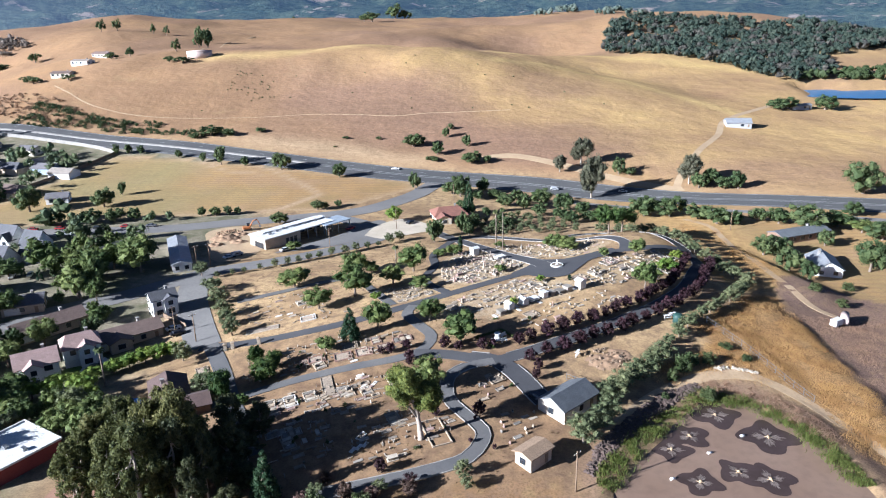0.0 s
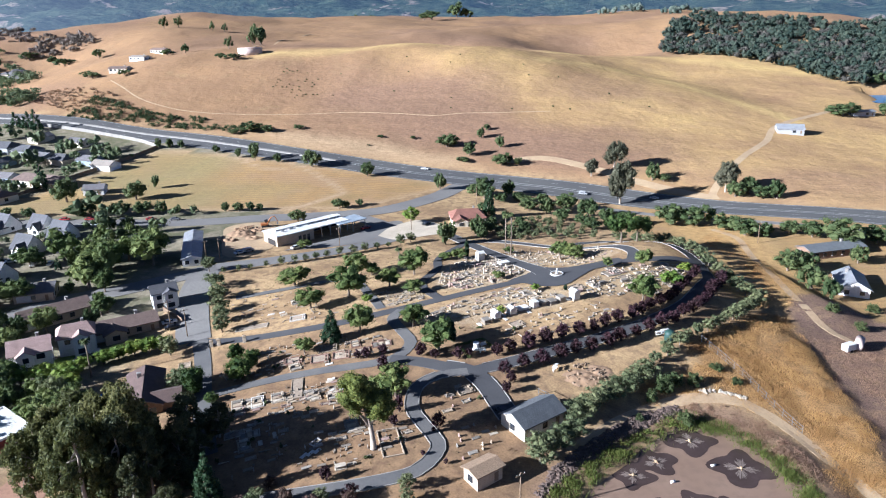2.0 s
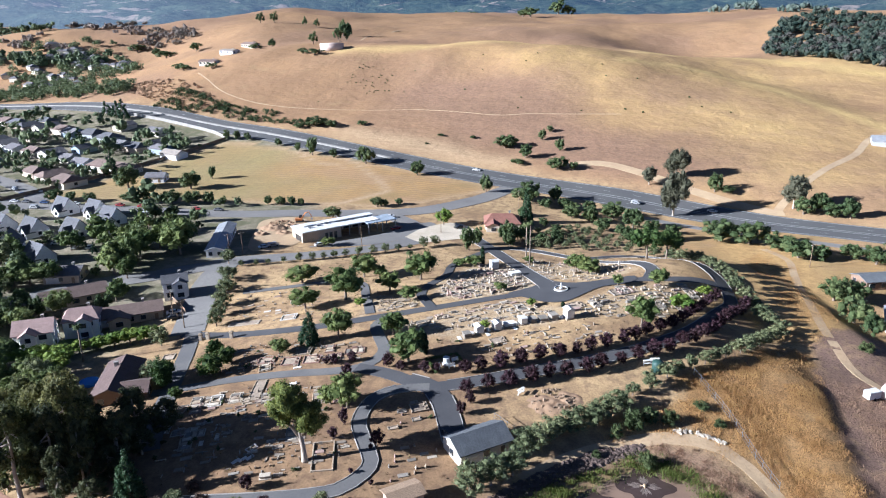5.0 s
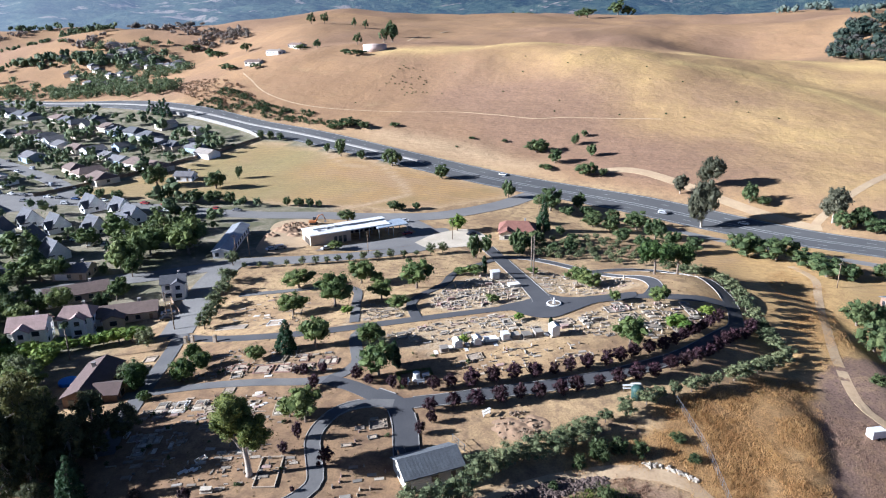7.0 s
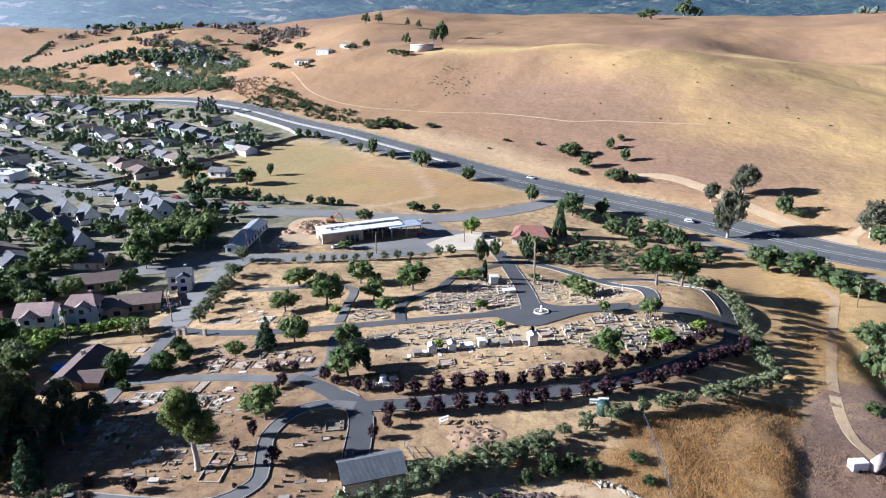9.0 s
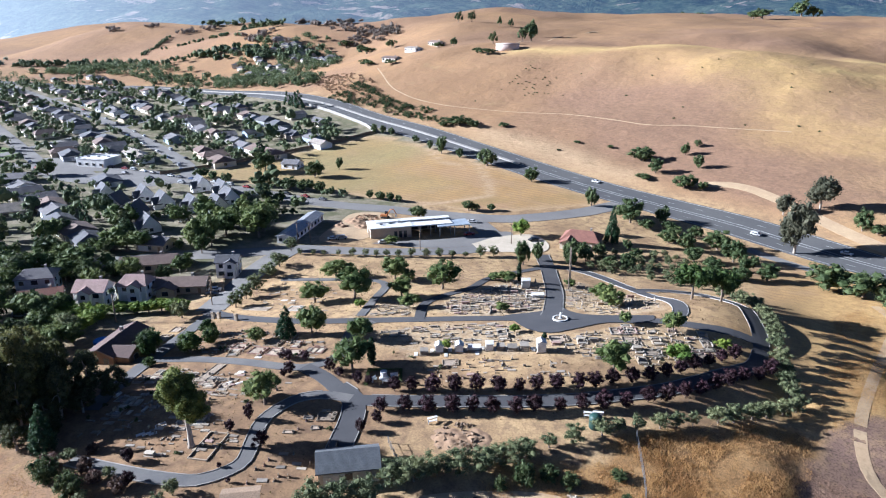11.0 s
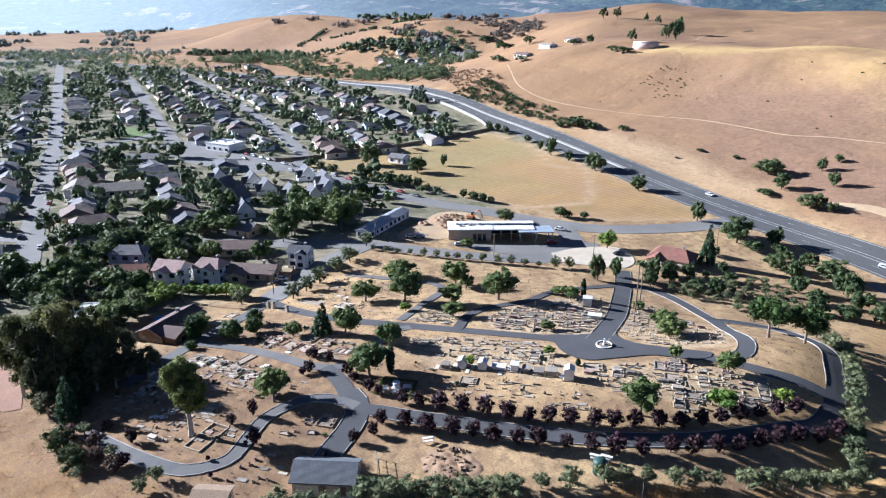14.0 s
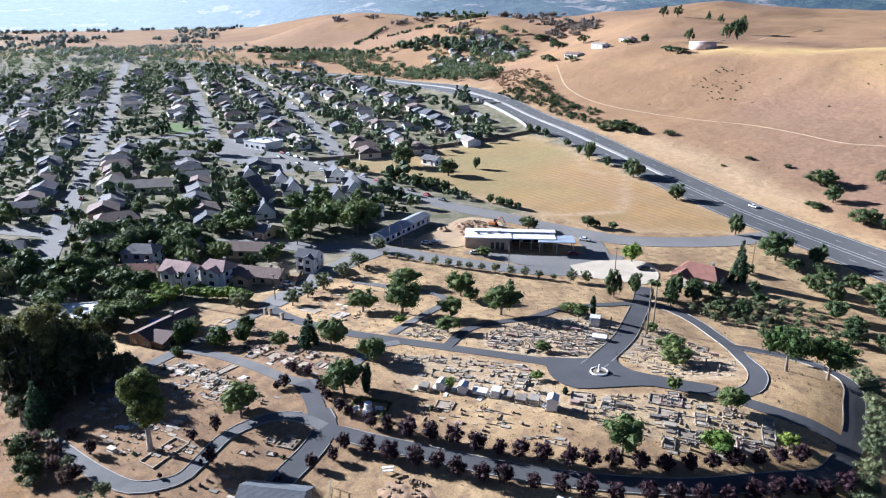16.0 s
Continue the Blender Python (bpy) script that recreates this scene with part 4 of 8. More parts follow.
house(-66.5, 151.5, 114, 18.0, 8.5, 1, "brown", "dusk", wing=(6.0, 6.5, -5.0), pitch=0.4, garage=False, label="brown house with a large dark brown roof", group="houses by the cemetery")
house(-136.0, 214.0, 20, 12.0, 9.0, 1, "tan", "grey", label="small tan house with a grey roof under trees", group="houses by the cemetery")
flat_building("flat_roofed_house", -94.2, 130.9, -32, 14.0, 16.0, 3.4, "red", "white", "dark red house with a white flat roof", "house")
market = thing("market_building", -62.5, 284.0, 47, "long flat-roofed commercial building with a dark open canopy", "building")
bm = bmesh.new()
box(bm, -8.5, 0, 1.7, 17.0, 11.0, 5.8)
box(bm, 8.5, 4.9, 1.7, 17.0, 1.2, 5.8)
part("wall", bm, STUCCO["tan"], market, "pale grey-tan wall")
for lx, ly, lz, sx, sy in ((-8.3, 0, 4.7, 18.2, 12.2), (9.0, 0.6, 4.5, 17.4, 12.4), (2.0, 2.4, 5.2, 32.0, 3.4)):
    bm = bmesh.new()
    box(bm, lx, ly, lz, sx, sy, 0.4, bevel=0.04)
    part("roof", bm, ROOF["white"], market)
for i in range(4):
    bm = bmesh.new()
    box(bm, 4.0 + 4.3 * i, -5.0, 1.7, 0.3, 0.3, 5.4)
    part("post", bm, METAL, market, "dark steel post")
    bm = bmesh.new()
    box(bm, 2.9 + 4.3 * i, 4.2, 1.6, 3.4, 0.2, 3.0)
    part("shop_window", bm, GLASS, market)
for i in range(3):
    bm = bmesh.new()
    box(bm, -6.6 + 2.0 * i, -5.52, 1.5, 1.3, 0.12, 2.8)
    part("window", bm, GLASS, market, "tall dark window bay")
bm = bmesh.new()
box(bm, -17.02, -1.0, 1.5, 0.12, 6.0, 2.6)
part("window", bm, GLASS, market, "wide dark window bay")
for i in range(3):
    bm = bmesh.new()
    box(bm, -12 + 4.0 * i, -1.5 + i, 5.2, 1.2, 1.0, 0.7, bevel=0.05)
    part("roof_vent", bm, METAL, market)
flat_building("white_hall", -300.0, 293.0, 17, 20.0, 15.0, 4.5, "white", "white", "white hall with a flat roof", windows=4)
house(-241.0, 204.0, 63, 27.0, 13.0, 1, "tan", "tan", pitch=0.4, garage=False, label="long tan hall with a low gable roof", group="town halls", category="building", name="town_hall")
house(-306.0, 239.0, 48, 25.0, 12.0, 1, "cream", "grey", pitch=0.3, garage=False, label="long cream hall with a grey roof", group="town halls", category="building", name="town_hall")
house(-101.5, 260.0, 112, 35.0, 6.6, 1, "white", "metal", pitch=0.3, garage=False, chimney=False, label="long narrow white workshop with a pale metal roof", category="workshop", name="workshop")
house(3.0, 314.0, 12, 15.0, 12.0, 1, "cream", "red", hip=3.5, wing=(6.0, 6.0, -4.0), garage=False, label="cream restaurant with red clay roof tiles", category="restaurant", name="restaurant")
house(136.0, 238.5, 75, 15.0, 9.0, 1, "white", "metal", pitch=0.55, garage=False, label="white farmhouse with a pale metal roof", category="farmhouse", name="farmhouse")
house(143.0, 272.0, 20, 24.0, 8.0, 1, "brown", "slate", pitch=0.3, garage=False, label="low brown farm building with a grey roof among trees", category="farm building", name="farm_building")
house(203.0, 486.0, -10, 16.0, 11.0, 1, "grey", "metal", pitch=0.45, garage=False, few=True, chimney=False, label="grey barn with a pale metal roof in dry grass", category="barn", name="barn")
house(274.0, 546.0, 10, 16.0, 7.0, 1, "grey", "metal", pitch=0.3, garage=False, few=True, chimney=False, label="grey open shed beside the lake", category="shed", name="lake_shed")
house(27.0, 139.8, 42, 11.5, 7.4, 1, "cream", "slate", pitch=0.5, garage=True, few=True, chimney=False, label="cream maintenance shed with a slate-grey metal roof", category="shed", name="maintenance_shed")
house(17.0, 121.5, 42, 6.2, 4.2, 1, "tan", "ochre", pitch=0.3, garage=False, few=True, chimney=False, label="small tan store shed with a tan roof", category="shed", name="store_shed")
house(-191.0, 346.0, 15, 10.0, 8.0, 1, "white", "grey", label="small white house in the dry field", garage=False)
house(-302.0, 626.0, -18, 17.0, 9.0, 1, "white", "tan", pitch=0.25, garage=False, label="long white house on the hillside", group="hill houses")
house(-303.0, 592.0, -5, 16.0, 9.0, 1, "cream", "brown", pitch=0.3, garage=False, label="cream ranch house on the hillside", group="hill houses")
house(-300.0, 662.0, -25, 18.0, 9.0, 1, "cream", "brown", pitch=0.35, garage=False, label="cream house with a brown roof on the hill", group="hill houses")
for hx, hy, hr in ((-227, 250, -20), (-205, 242, -62), (-181, 236, -62), (-206, 258, -20), (-187, 255, -20), (-168, 257, -20), (-158, 263, -20), (-165, 276, -20), (-180, 285, -20), (-198, 286, -20), (-158, 226, -20)):
    house(hx, hy, hr, 9.0, 8.4, 1, "white", "dark", wing=(3.4, 4.4, 2.0), pitch=1.15, few=True, chimney=False, label="white townhouse with tall steep dark gables", group="townhouses", name="townhouse")


# ---- streets of family houses ----
def kept_clear(x, y):
    """True where a town house or tree would stand on a road, the field or another building."""
    for line, d in [(HIGHWAY_LINE, 26), (FIELD_ROAD, 15), (CEMETERY_STREET, 13)] + [(s, 14) for s in TOWN_STREETS]:
        if away(line, x, y) < d:
            return True
    if inside(FIELD, x, y) or inside(CEMETERY, x, y) or x > -118 and y > 100 or math.hypot(x + 390, y - 273) < 36:
        return True
    return any(math.hypot(x - o.location.x, y - o.location.y) < 19 for o in HALLS)


HALLS = [o for o in scene.objects if o.type == "EMPTY"]
rng = random.Random(5)
TYPES = [("cream", "grey", 0.0, 13, 9, None), ("tan", "brown", 3.5, 14, 10, None), ("white", "grey", 0.0, 12, 9, (4.5, 6.0, -2.5)), ("grey", "dark", 3.0, 13, 10, None), ("white", "tan", 0.0, 14, 9, None),
         ("cream", "brown", 3.0, 14, 10, None), ("blue", "grey", 0.0, 12, 9, (4.0, 5.5, 2.5)), ("tan", "dark", 3.2, 13, 10, None)]
TYPE_WORDS = ["cream house with a grey shingle roof", "tan house with a brown hipped roof", "white house with a grey gable roof", "grey house with a dark hipped roof",
              "white house with a tan gable roof", "cream house with a brown hipped roof", "blue-grey house with a grey gable roof", "tan house with a dark hipped roof"]
models = {}
along_d, across_d = np.array((-0.953, 0.304)), np.array((0.304, 0.953))
spots = []
for v in (10, 85, 160, 226, 292, -65):
    for side in (-1, 1):
        u = 120.0
        while u < 900:
            q = along_d * u + across_d * (v + side * 18 + rng.uniform(-3, 4) * side)
            u += rng.uniform(14.5, 19.0)
            if q[0] < -125 and q[1] < 560 and not kept_clear(*q):
                spots.append((q[0], q[1], 162.3 + (0 if side > 0 else 180) + rng.uniform(-7, 7) + 90 * (rng.random() < 0.35)))
spots.sort(key=lambda q: math.hypot(q[0] + 40, q[1] - 100))
for x, y, r in spots[:262]:
    n = rng.randrange(len(TYPES))
    k = (n, math.hypot(x + 40, y - 100) > 330)
    if k not in models:
        wall, roof, hip, L, W, wing = TYPES[n]
        models[k] = house(x, y, r, L, W, 1, wall, roof, hip, 0.45, None, True, "far" if k[1] else True, chimney=False, label="single-storey " + TYPE_WORDS[n], group="houses of the town")
    else:
        s = rng.uniform(1.0, 1.25)
        copy_thing(models[k], pose(x, y, ground_z(x, y), 0, 0, r) @ Matrix.Diagonal((s, rng.uniform(1.05, 1.35), rng.uniform(0.95, 1.15), 1)))
# a tighter cluster between the field and the highway
for x, y in ((-228, 394), (-233, 411), (-290, 428), (-352, 450), (-317, 443), (-345, 429), (-304, 413), (-259, 404), (-252, 436), (-268, 424), (-246, 388), (-283, 444), (-331, 414), (-275, 393)):
    if all(math.hypot(x - q[0], y - q[1]) > 13.5 for q in spots[:262]) and away(HIGHWAY_LINE, x, y) > 20 and all(away(q, x, y) > 10 for q in TOWN_STREETS):
        copy_thing(models[sorted(models)[int(abs(x * 7 + y)) % len(models)]], pose(x, y, ground_z(x, y), 0, 0, 162 + 90 * (int(abs(x)) % 2)))
# the houses beyond these, too far to tell apart
bm_wall, bm_roof = bmesh.new(), bmesh.new()
suburb = [(-507, 567), (-451, 590), (-387, 621), (-528, 757), (-592, 740), (-621, 686)]
beyond = list(spots[262:])
while len(beyond) < len(spots) - 262 + 34:
    x, y = rng.uniform(-620, -390), rng.uniform(565, 757)
    if inside(suburb, x, y):
        beyond.append((x, y, rng.uniform(0, 180)))
for x, y, r in beyond:
    for bm, build in ((bm_wall, lambda b: walls_of(b, 13, 9, 2.9, 2.0, 3.0)), (bm_roof, lambda b: gable_roof(b, 13, 9, 2.9, 2.0, hip=3.0))):
        old = set(bm.verts)
        build(bm)
        bmesh.ops.transform(bm, matrix=pose(x, y, ground_z(x, y), 0, 0, r), verts=[v for v in bm.verts if v not in old])
far_root = tagged(new("far_houses"), "distant single-storey houses with grey roofs", "houses", kind="stuff")
part("wall", bm_wall, STUCCO["cream"], far_root)
part("roof", bm_roof, ROOF["grey"], far_root)
HOUSE_SPOTS = [(x, y) for x, y, r in spots]

# ---- trees and bushes: crowns of many small leaves on clumps, tapered trunks and limbs ----
gold_cut = (1 + math.sqrt(5)) / 2
ICO = np.array([(-1, gold_cut, 0), (1, gold_cut, 0), (-1, -gold_cut, 0), (1, -gold_cut, 0), (0, -1, gold_cut), (0, 1, gold_cut), (0, -1, -gold_cut), (0, 1, -gold_cut), (gold_cut, 0, -1), (gold_cut, 0, 1), (-gold_cut, 0, -1), (-gold_cut, 0, 1)]) / math.sqrt(1 + gold_cut ** 2)
ICO_FACES = ((0, 11, 5), (0, 5, 1), (0, 1, 7), (0, 7, 10), (0, 10, 11), (1, 5, 9), (5, 11, 4), (11, 10, 2), (10, 7, 6), (7, 1, 8), (3, 9, 4), (3, 4, 2), (3, 2, 6), (3, 6, 8), (3, 8, 9), (4, 9, 5), (2, 4, 11), (6, 2, 10), (8, 6, 7), (9, 8, 1))


def crown_mesh(name, clumps, leaf, per, material, seed, flat=1.0, core=0.0):
    """Leaves scattered over clumps (x, y, z, radius)."""
    g = np.random.RandomState(seed)
    c = np.repeat(np.array(clumps, float), per, axis=0)
    k = len(c)
    d = g.normal(size=(k, 3))
    d /= np.linalg.norm(d, axis=1)[:, None]
    p = c[:, :3] + d * (c[:, 3:] * (0.55 + 0.55 * g.rand(k, 1) ** 0.6)) * (1, 1, flat)
    n = d + 0.5 * g.normal(size=(k, 3))
    n /= np.linalg.norm(n, axis=1)[:, None]
    u = np.cross(n, g.normal(size=(k, 3)))
    u /= np.linalg.norm(u, axis=1)[:, None] + 1e-9
    w = np.cross(n, u)
    s = leaf * (0.6 + 0.8 * g.rand(k, 1))
    v = np.stack([p - u * s, p + w * s * 0.6, p + u * s * 0.7 - w * s * 0.5], 1).reshape(-1, 3)
    f = np.arange(3 * k).reshape(-1, 3).tolist()
    if core:
        # a leafy heart in each clump closes the crown
        for x, y, z, r in clumps:
            o = len(v)
            v = np.concatenate([v, np.array((x, y, z)) + ICO * r * core * (1 + 0.25 * g.normal(size=(12, 1))) * (1, 1, flat)])
            f += [tuple(o + i for i in q) for q in ICO_FACES]
    return mesh_of(name, v.tolist(), f, material)


def clumps_in(seed, n, cx, cz, rx, rz, r, shell=0.55, lean=(0, 0)):
    """Clump middles inside a rounded envelope, more of them near its skin."""
    g = random.Random(seed)
    out = []
    for i in range(n):
        z = 1 - 2 * (i + 0.5) / n
        a = i * 2.39996 + g.uniform(-0.5, 0.5)
        q = shell + (1 - shell) * g.random() if i % 4 else g.uniform(0.1, 0.6)
        h = math.sqrt(max(0, 1 - z * z))
        out.append((cx + rx * q * h * math.cos(a) + lean[0] * z, rx * q * h * math.sin(a) + lean[1] * z, cz + rz * q * z, r * g.uniform(0.7, 1.3)))
    return out


def trunk_mesh(name, top, r0, clumps, material, bare=0.45, limbs=6, bend=0.3, seg=7, foot=-0.4):
    """A tapered, slightly bent trunk with limbs that reach into the clumps."""
    g = random.Random(name + str(len(clumps)))
    bm = bmesh.new()
    path = [(0, 0, foot), (0, 0, 0.02 * top)] + [(g.uniform(-bend, bend) * k, g.uniform(-bend, bend) * k, top * k) for k in (0.35, 0.7, 1.0)]
    tube(bm, path, [r0 * 1.5, r0 * 1.15, r0 * 0.85, r0 * 0.55, r0 * 0.2], seg)
    pick = sorted(clumps, key=lambda q: -math.hypot(q[0], q[1]))[:limbs * 2:2]
    for i, q in enumerate(pick):
        z = top * (bare + (0.85 - bare) * i / max(1, len(pick) - 1))
        a = Vector((0, 0, z))
        b = Vector(q[:3])
        mid = a.lerp(b, 0.5) + Vector((0, 0, 0.06 * top))
        tube(bm, [a, mid, b], [r0 * 0.45, r0 * 0.28, r0 * 0.08], 5)
    me = bpy.data.meshes.new(name)
    bm.to_mesh(me)
    bm.free()
    me.materials.append(material)
    return me


def conifer_clumps(seed, n, w, lo, hi):
    g = random.Random(seed)
    out = []
    for i in range(n):
        k = (i + 0.5) / n
        z = lo + (hi - lo) * k
        r = w * (1 - k) ** 0.85
        for j in range(max(1, int(7 * (1 - k) + 1))):
            a = j * 2 * math.pi / max(1, int(7 * (1 - k) + 1)) + i * 0.9 + g.uniform(-0.2, 0.2)
            out.append((r * math.cos(a) * 0.7, r * math.sin(a) * 0.7, z - 0.1 * r, 0.28 * w * (1 - 0.6 * k) + 0.12))
    return out


def tree_shape(kind, seed, rough=False):
    """Crown and trunk meshes of a kind, 10 m high, and the crown's width."""
    g = random.Random(seed * 7 + 3)
    bark = BARK
    if kind in ("broadleaf", "bright"):
        cl = clumps_in(seed, 30, 0, 6.1, 3.6, 3.2, 1.5, 0.6, (g.uniform(-0.6, 0.6), g.uniform(-0.6, 0.6)))
        width, leaf, top, r0 = 9.0, 0.36, 6.5, 0.3
    elif kind == "oak":
        cl = clumps_in(seed, 34, 0, 5.2, 4.4, 3.9, 1.5, 0.6, (g.uniform(-1, 1), g.uniform(-1, 1)))
        width, leaf, top, r0 = 11.0, 0.38, 5.5, 0.4
    elif kind == "olive":
        cl = clumps_in(seed, 30, 0, 5.6, 3.7, 3.9, 1.25, 0.5, (g.uniform(-1, 1), g.uniform(-1, 1)))
        width, leaf, top, r0 = 9.5, 0.34, 5.0, 0.3
    elif kind == "plum":
        cl = clumps_in(seed, 28, 0, 5.5, 3.6, 3.9, 1.5, 0.6)
        width, leaf, top, r0 = 9.2, 0.42, 5.5, 0.25
    elif kind == "round":
        cl = clumps_in(seed, 44, 0, 5.2, 3.7, 3.9, 1.1, 0.9) + [(0, 0, 5.2, 5.4), (0, 0, 3.6, 4.6), (0, 0, 6.8, 4.4)]
        width, leaf, top, r0 = 9.2, 0.36, 4.0, 0.3
        kind = "pine"
    elif kind == "pine":
        cl = clumps_in(seed, 54, 0, 6.9, 5.0, 2.1, 1.3, 0.6)
        width, leaf, top, r0 = 11.0, 0.34, 7.0, 0.32
    elif kind == "conifer":
        cl = conifer_clumps(seed, 11, 3.4, 1.0, 9.8)
        width, leaf, top, r0 = 6.4, 0.32, 9.3, 0.25
    elif kind == "cypress":
        cl = [(0.18 * math.cos(i * 2.4), 0.18 * math.sin(i * 2.4), 0.6 + 9.0 * i / 20, 1.05 * math.sin(math.pi * (0.12 + 0.82 * i / 20)) ** 0.7 + 0.12) for i in range(21)]
        width, leaf, top, r0 = 2.6, 0.22, 5, 0.15
    elif kind == "eucalyptus":
        cl = clumps_in(seed, 40, -0.8, 6.4, 3.3, 3.3, 1.2, 0.6) + clumps_in(seed + 5, 24, 1.6, 4.6, 2.4, 2.6, 1.1, 0.6)
        width, leaf, top, r0 = 9.0, 0.36, 8.0, 0.32
        bark = PALE_BARK
    elif kind in ("grove", "stand"):
        cl = []
        for i in range(60):
            z = g.uniform(1.6, 9.3)
            q = 2.7 * math.sin(math.pi * min(1.0, (z + 0.6) / 10.6)) ** 0.7
            a = g.uniform(0, 6.28)
            q *= g.uniform(0.5, 1.0)
            cl.append((q * math.cos(a), q * math.sin(a), z, g.uniform(0.5, 0.95)))
        width, leaf, top, r0 = 6.6, 0.24, 8.5, 0.26
        bark = PALE_BARK
    else:  # scrub and reeds
        cl = clumps_in(seed, 22, 0, 4.2, 4.4, 4.6, 2.0, 0.7)
        width, leaf, top, r0 = 12.0, 0.6, 3.0, 0.2
    per = 24 if rough else 72
    core = 0.8 if kind == "cypress" else 0.72 if rough else 0.68 if kind in ("oak", "eucalyptus", "broadleaf", "bright") else 0.58
    leaf *= 0.78
    if rough:
        leaf *= 1.45
        cl = cl[::2] if kind not in ("grove", "stand") else [(q[0], q[1], q[2], q[3] * 1.25) for q in cl[::2]]
    crown = crown_mesh("crown", cl, leaf * (1.15 if rough else 1.0), int(per * (1.7 if kind in ("grove", "stand") and not rough else 1)), LEAF[kind], seed, core=core)
    trunk = trunk_mesh("trunk", top, r0, cl, bark, limbs=2 if rough else 6, seg=5 if rough else 7, foot=-0.6)
    return crown, trunk, width


SHAPES = {}
tree_rng = random.Random(11)
TREE_WORDS = {
    "broadleaf": ("round-headed green tree", "tree"), "bright": ("light green leafy shrub", "shrub"), "oak": ("dark green spreading oak", "tree"), "olive": ("grey-green olive tree", "tree"),
    "plum": ("purple-leaved plum tree", "tree"), "round": ("dense dark green clipped tree", "tree"), "pine": ("umbrella pine with a flat crown", "tree"), "conifer": ("dark green conical fir", "tree"),
    "cypress": ("narrow dark green cypress", "tree"), "eucalyptus": ("eucalyptus with a pale trunk", "tree"), "grove": ("tall tangled eucalyptus in a dense grove", "tree"), "scrub": ("low dark green bush", "bush"), "stand": ("tall dark evergreen", "tree"), "dusky": ("dusky pink-brown shrub", "shrub"),
}


def plant(kind, x, y, h, w, where, group="", rough=False, name=None):
    """One tree at its place, of its own height and width."""
    seed = tree_rng.randrange(3 if not rough else 2)
    key = (kind, seed, rough)
    if key not in SHAPES:
        SHAPES[key] = tree_shape(kind, seed + 1, rough)
    crown, trunk, width = SHAPES[key]
    words, cat = TREE_WORDS[kind]
    root = thing(name or (cat if cat != "tree" else kind + "_tree" if kind not in ("oak", "plum", "pine") else kind + "_tree"), x, y, 0, words + " " + where, cat, group)
    s = Matrix.Diagonal((w / width, w / width, h / 10.0, 1))
    root.matrix_basis = pose(x, y, ground_z(x, y), tree_rng.uniform(-3, 3), tree_rng.uniform(-3, 3), tree_rng.uniform(0, 360)) @ s
    part_of("trunk", trunk, root)
    part_of("crown", crown, root)
    return root


CEMETERY_TREES = [(-50.4, 224.4, 6.1, 10), (-27.9, 207.5, 10.2, 10.5), (-38.3, 200.5, 6.4, 8.6), (-10.3, 230.4, 9.3, 9.8), (-30.9, 232.3, 7.8, 9.3), (-25.1, 231.4, 4.5, 5), (-16.5, 216.5, 6.3, 7.5),
                  (-7.4, 207.7, 4, 6.8), (-18.2, 178.1, 8.5, 7.5), (-4.2, 181.3, 6.5, 6.9), (4, 168.5, 8.4, 8), (-31.7, 170.2, 4.1, 5.3), (-3.8, 147.2, 8, 7.5), (-8.3, 148.1, 5, 5.1), (39.5, 241.5, 6.4, 7.2),
                  (43.6, 237.3, 5.2, 7.3), (53.1, 222.6, 3.4, 3.4), (64.9, 225.2, 5.4, 5.4), (59.6, 196, 8.5, 7.7), (3.9, 248.1, 4.2, 5.9), (-1, 249.1, 2.5, 5.2), (18.6, 217.4, 2.6, 4.1), (21.8, 258.5, 2.6, 4.1)]
for q in CEMETERY_TREES:
    plant("broadleaf", q[0], q[1], q[2] * 1.05, q[3] * 1.14, "among the graves", "cemetery trees")
for q in ((-20.8, 201.6, 2.5, 4), (70.5, 211.1, 5.1, 6.9), (29.6, 203.9, 2.2, 3.2), (19.8, 186.4, 3.1, 2.7), (77.8, 224.5, 3.4, 4.7)):
    plant("bright", *q, "beside graves", "cemetery shrubs")
plant("bright", -21.9, 308.1, 7.2, 8.4, "at the gravel lot", name="round_tree")
for q in ((-50.2, 169, 4.8, 4.5), (-44.4, 165.3, 4.7, 4.4), (-45.4, 158.9, 5.5, 6.3), (-54.9, 153, 6.9, 5.9), (-48.4, 148.6, 2.3, 3.3)):
    plant("round", q[0], q[1], q[2] * 1.1, q[3] * 1.15, "by the cemetery gate", "clipped trees")
for q in ((-86.2, 238.4, 5.9, 5), (-78, 224.2, 5.6, 7.1), (-73.2, 214.7, 5.5, 6.8), (-68.5, 204.2, 5.8, 6.5), (-65.5, 196.7, 5.6, 5.6), (-62.2, 189.6, 5.8, 5.4)):
    plant("olive", q[0], q[1], q[2] * 1.05, q[3] * 1.2, "along the street", "street olives")
STREET_TREES = [(-80.5, 237.4, 2.2), (-75.6, 239.5, 2.2), (-71.8, 241.5, 2), (-66.8, 244, 2.2), (-62.1, 246.6, 2.9), (-57.5, 249.3, 2.7), (-54, 251, 2.5), (-50.6, 253, 2.7), (-46.9, 255.4, 2.7), (-42.6, 258.2, 3.2),
                (-37.8, 261.3, 3.2), (-34.1, 264.3, 3.2), (-29.8, 267, 2.8), (-25.8, 270, 2.1), (-21.7, 274, 4), (-17.8, 277.5, 4)]
for x, y, h in STREET_TREES:
    plant("olive", x, y, h * 1.15, h * 1.25, "in a row along the kerb", "young street olives")
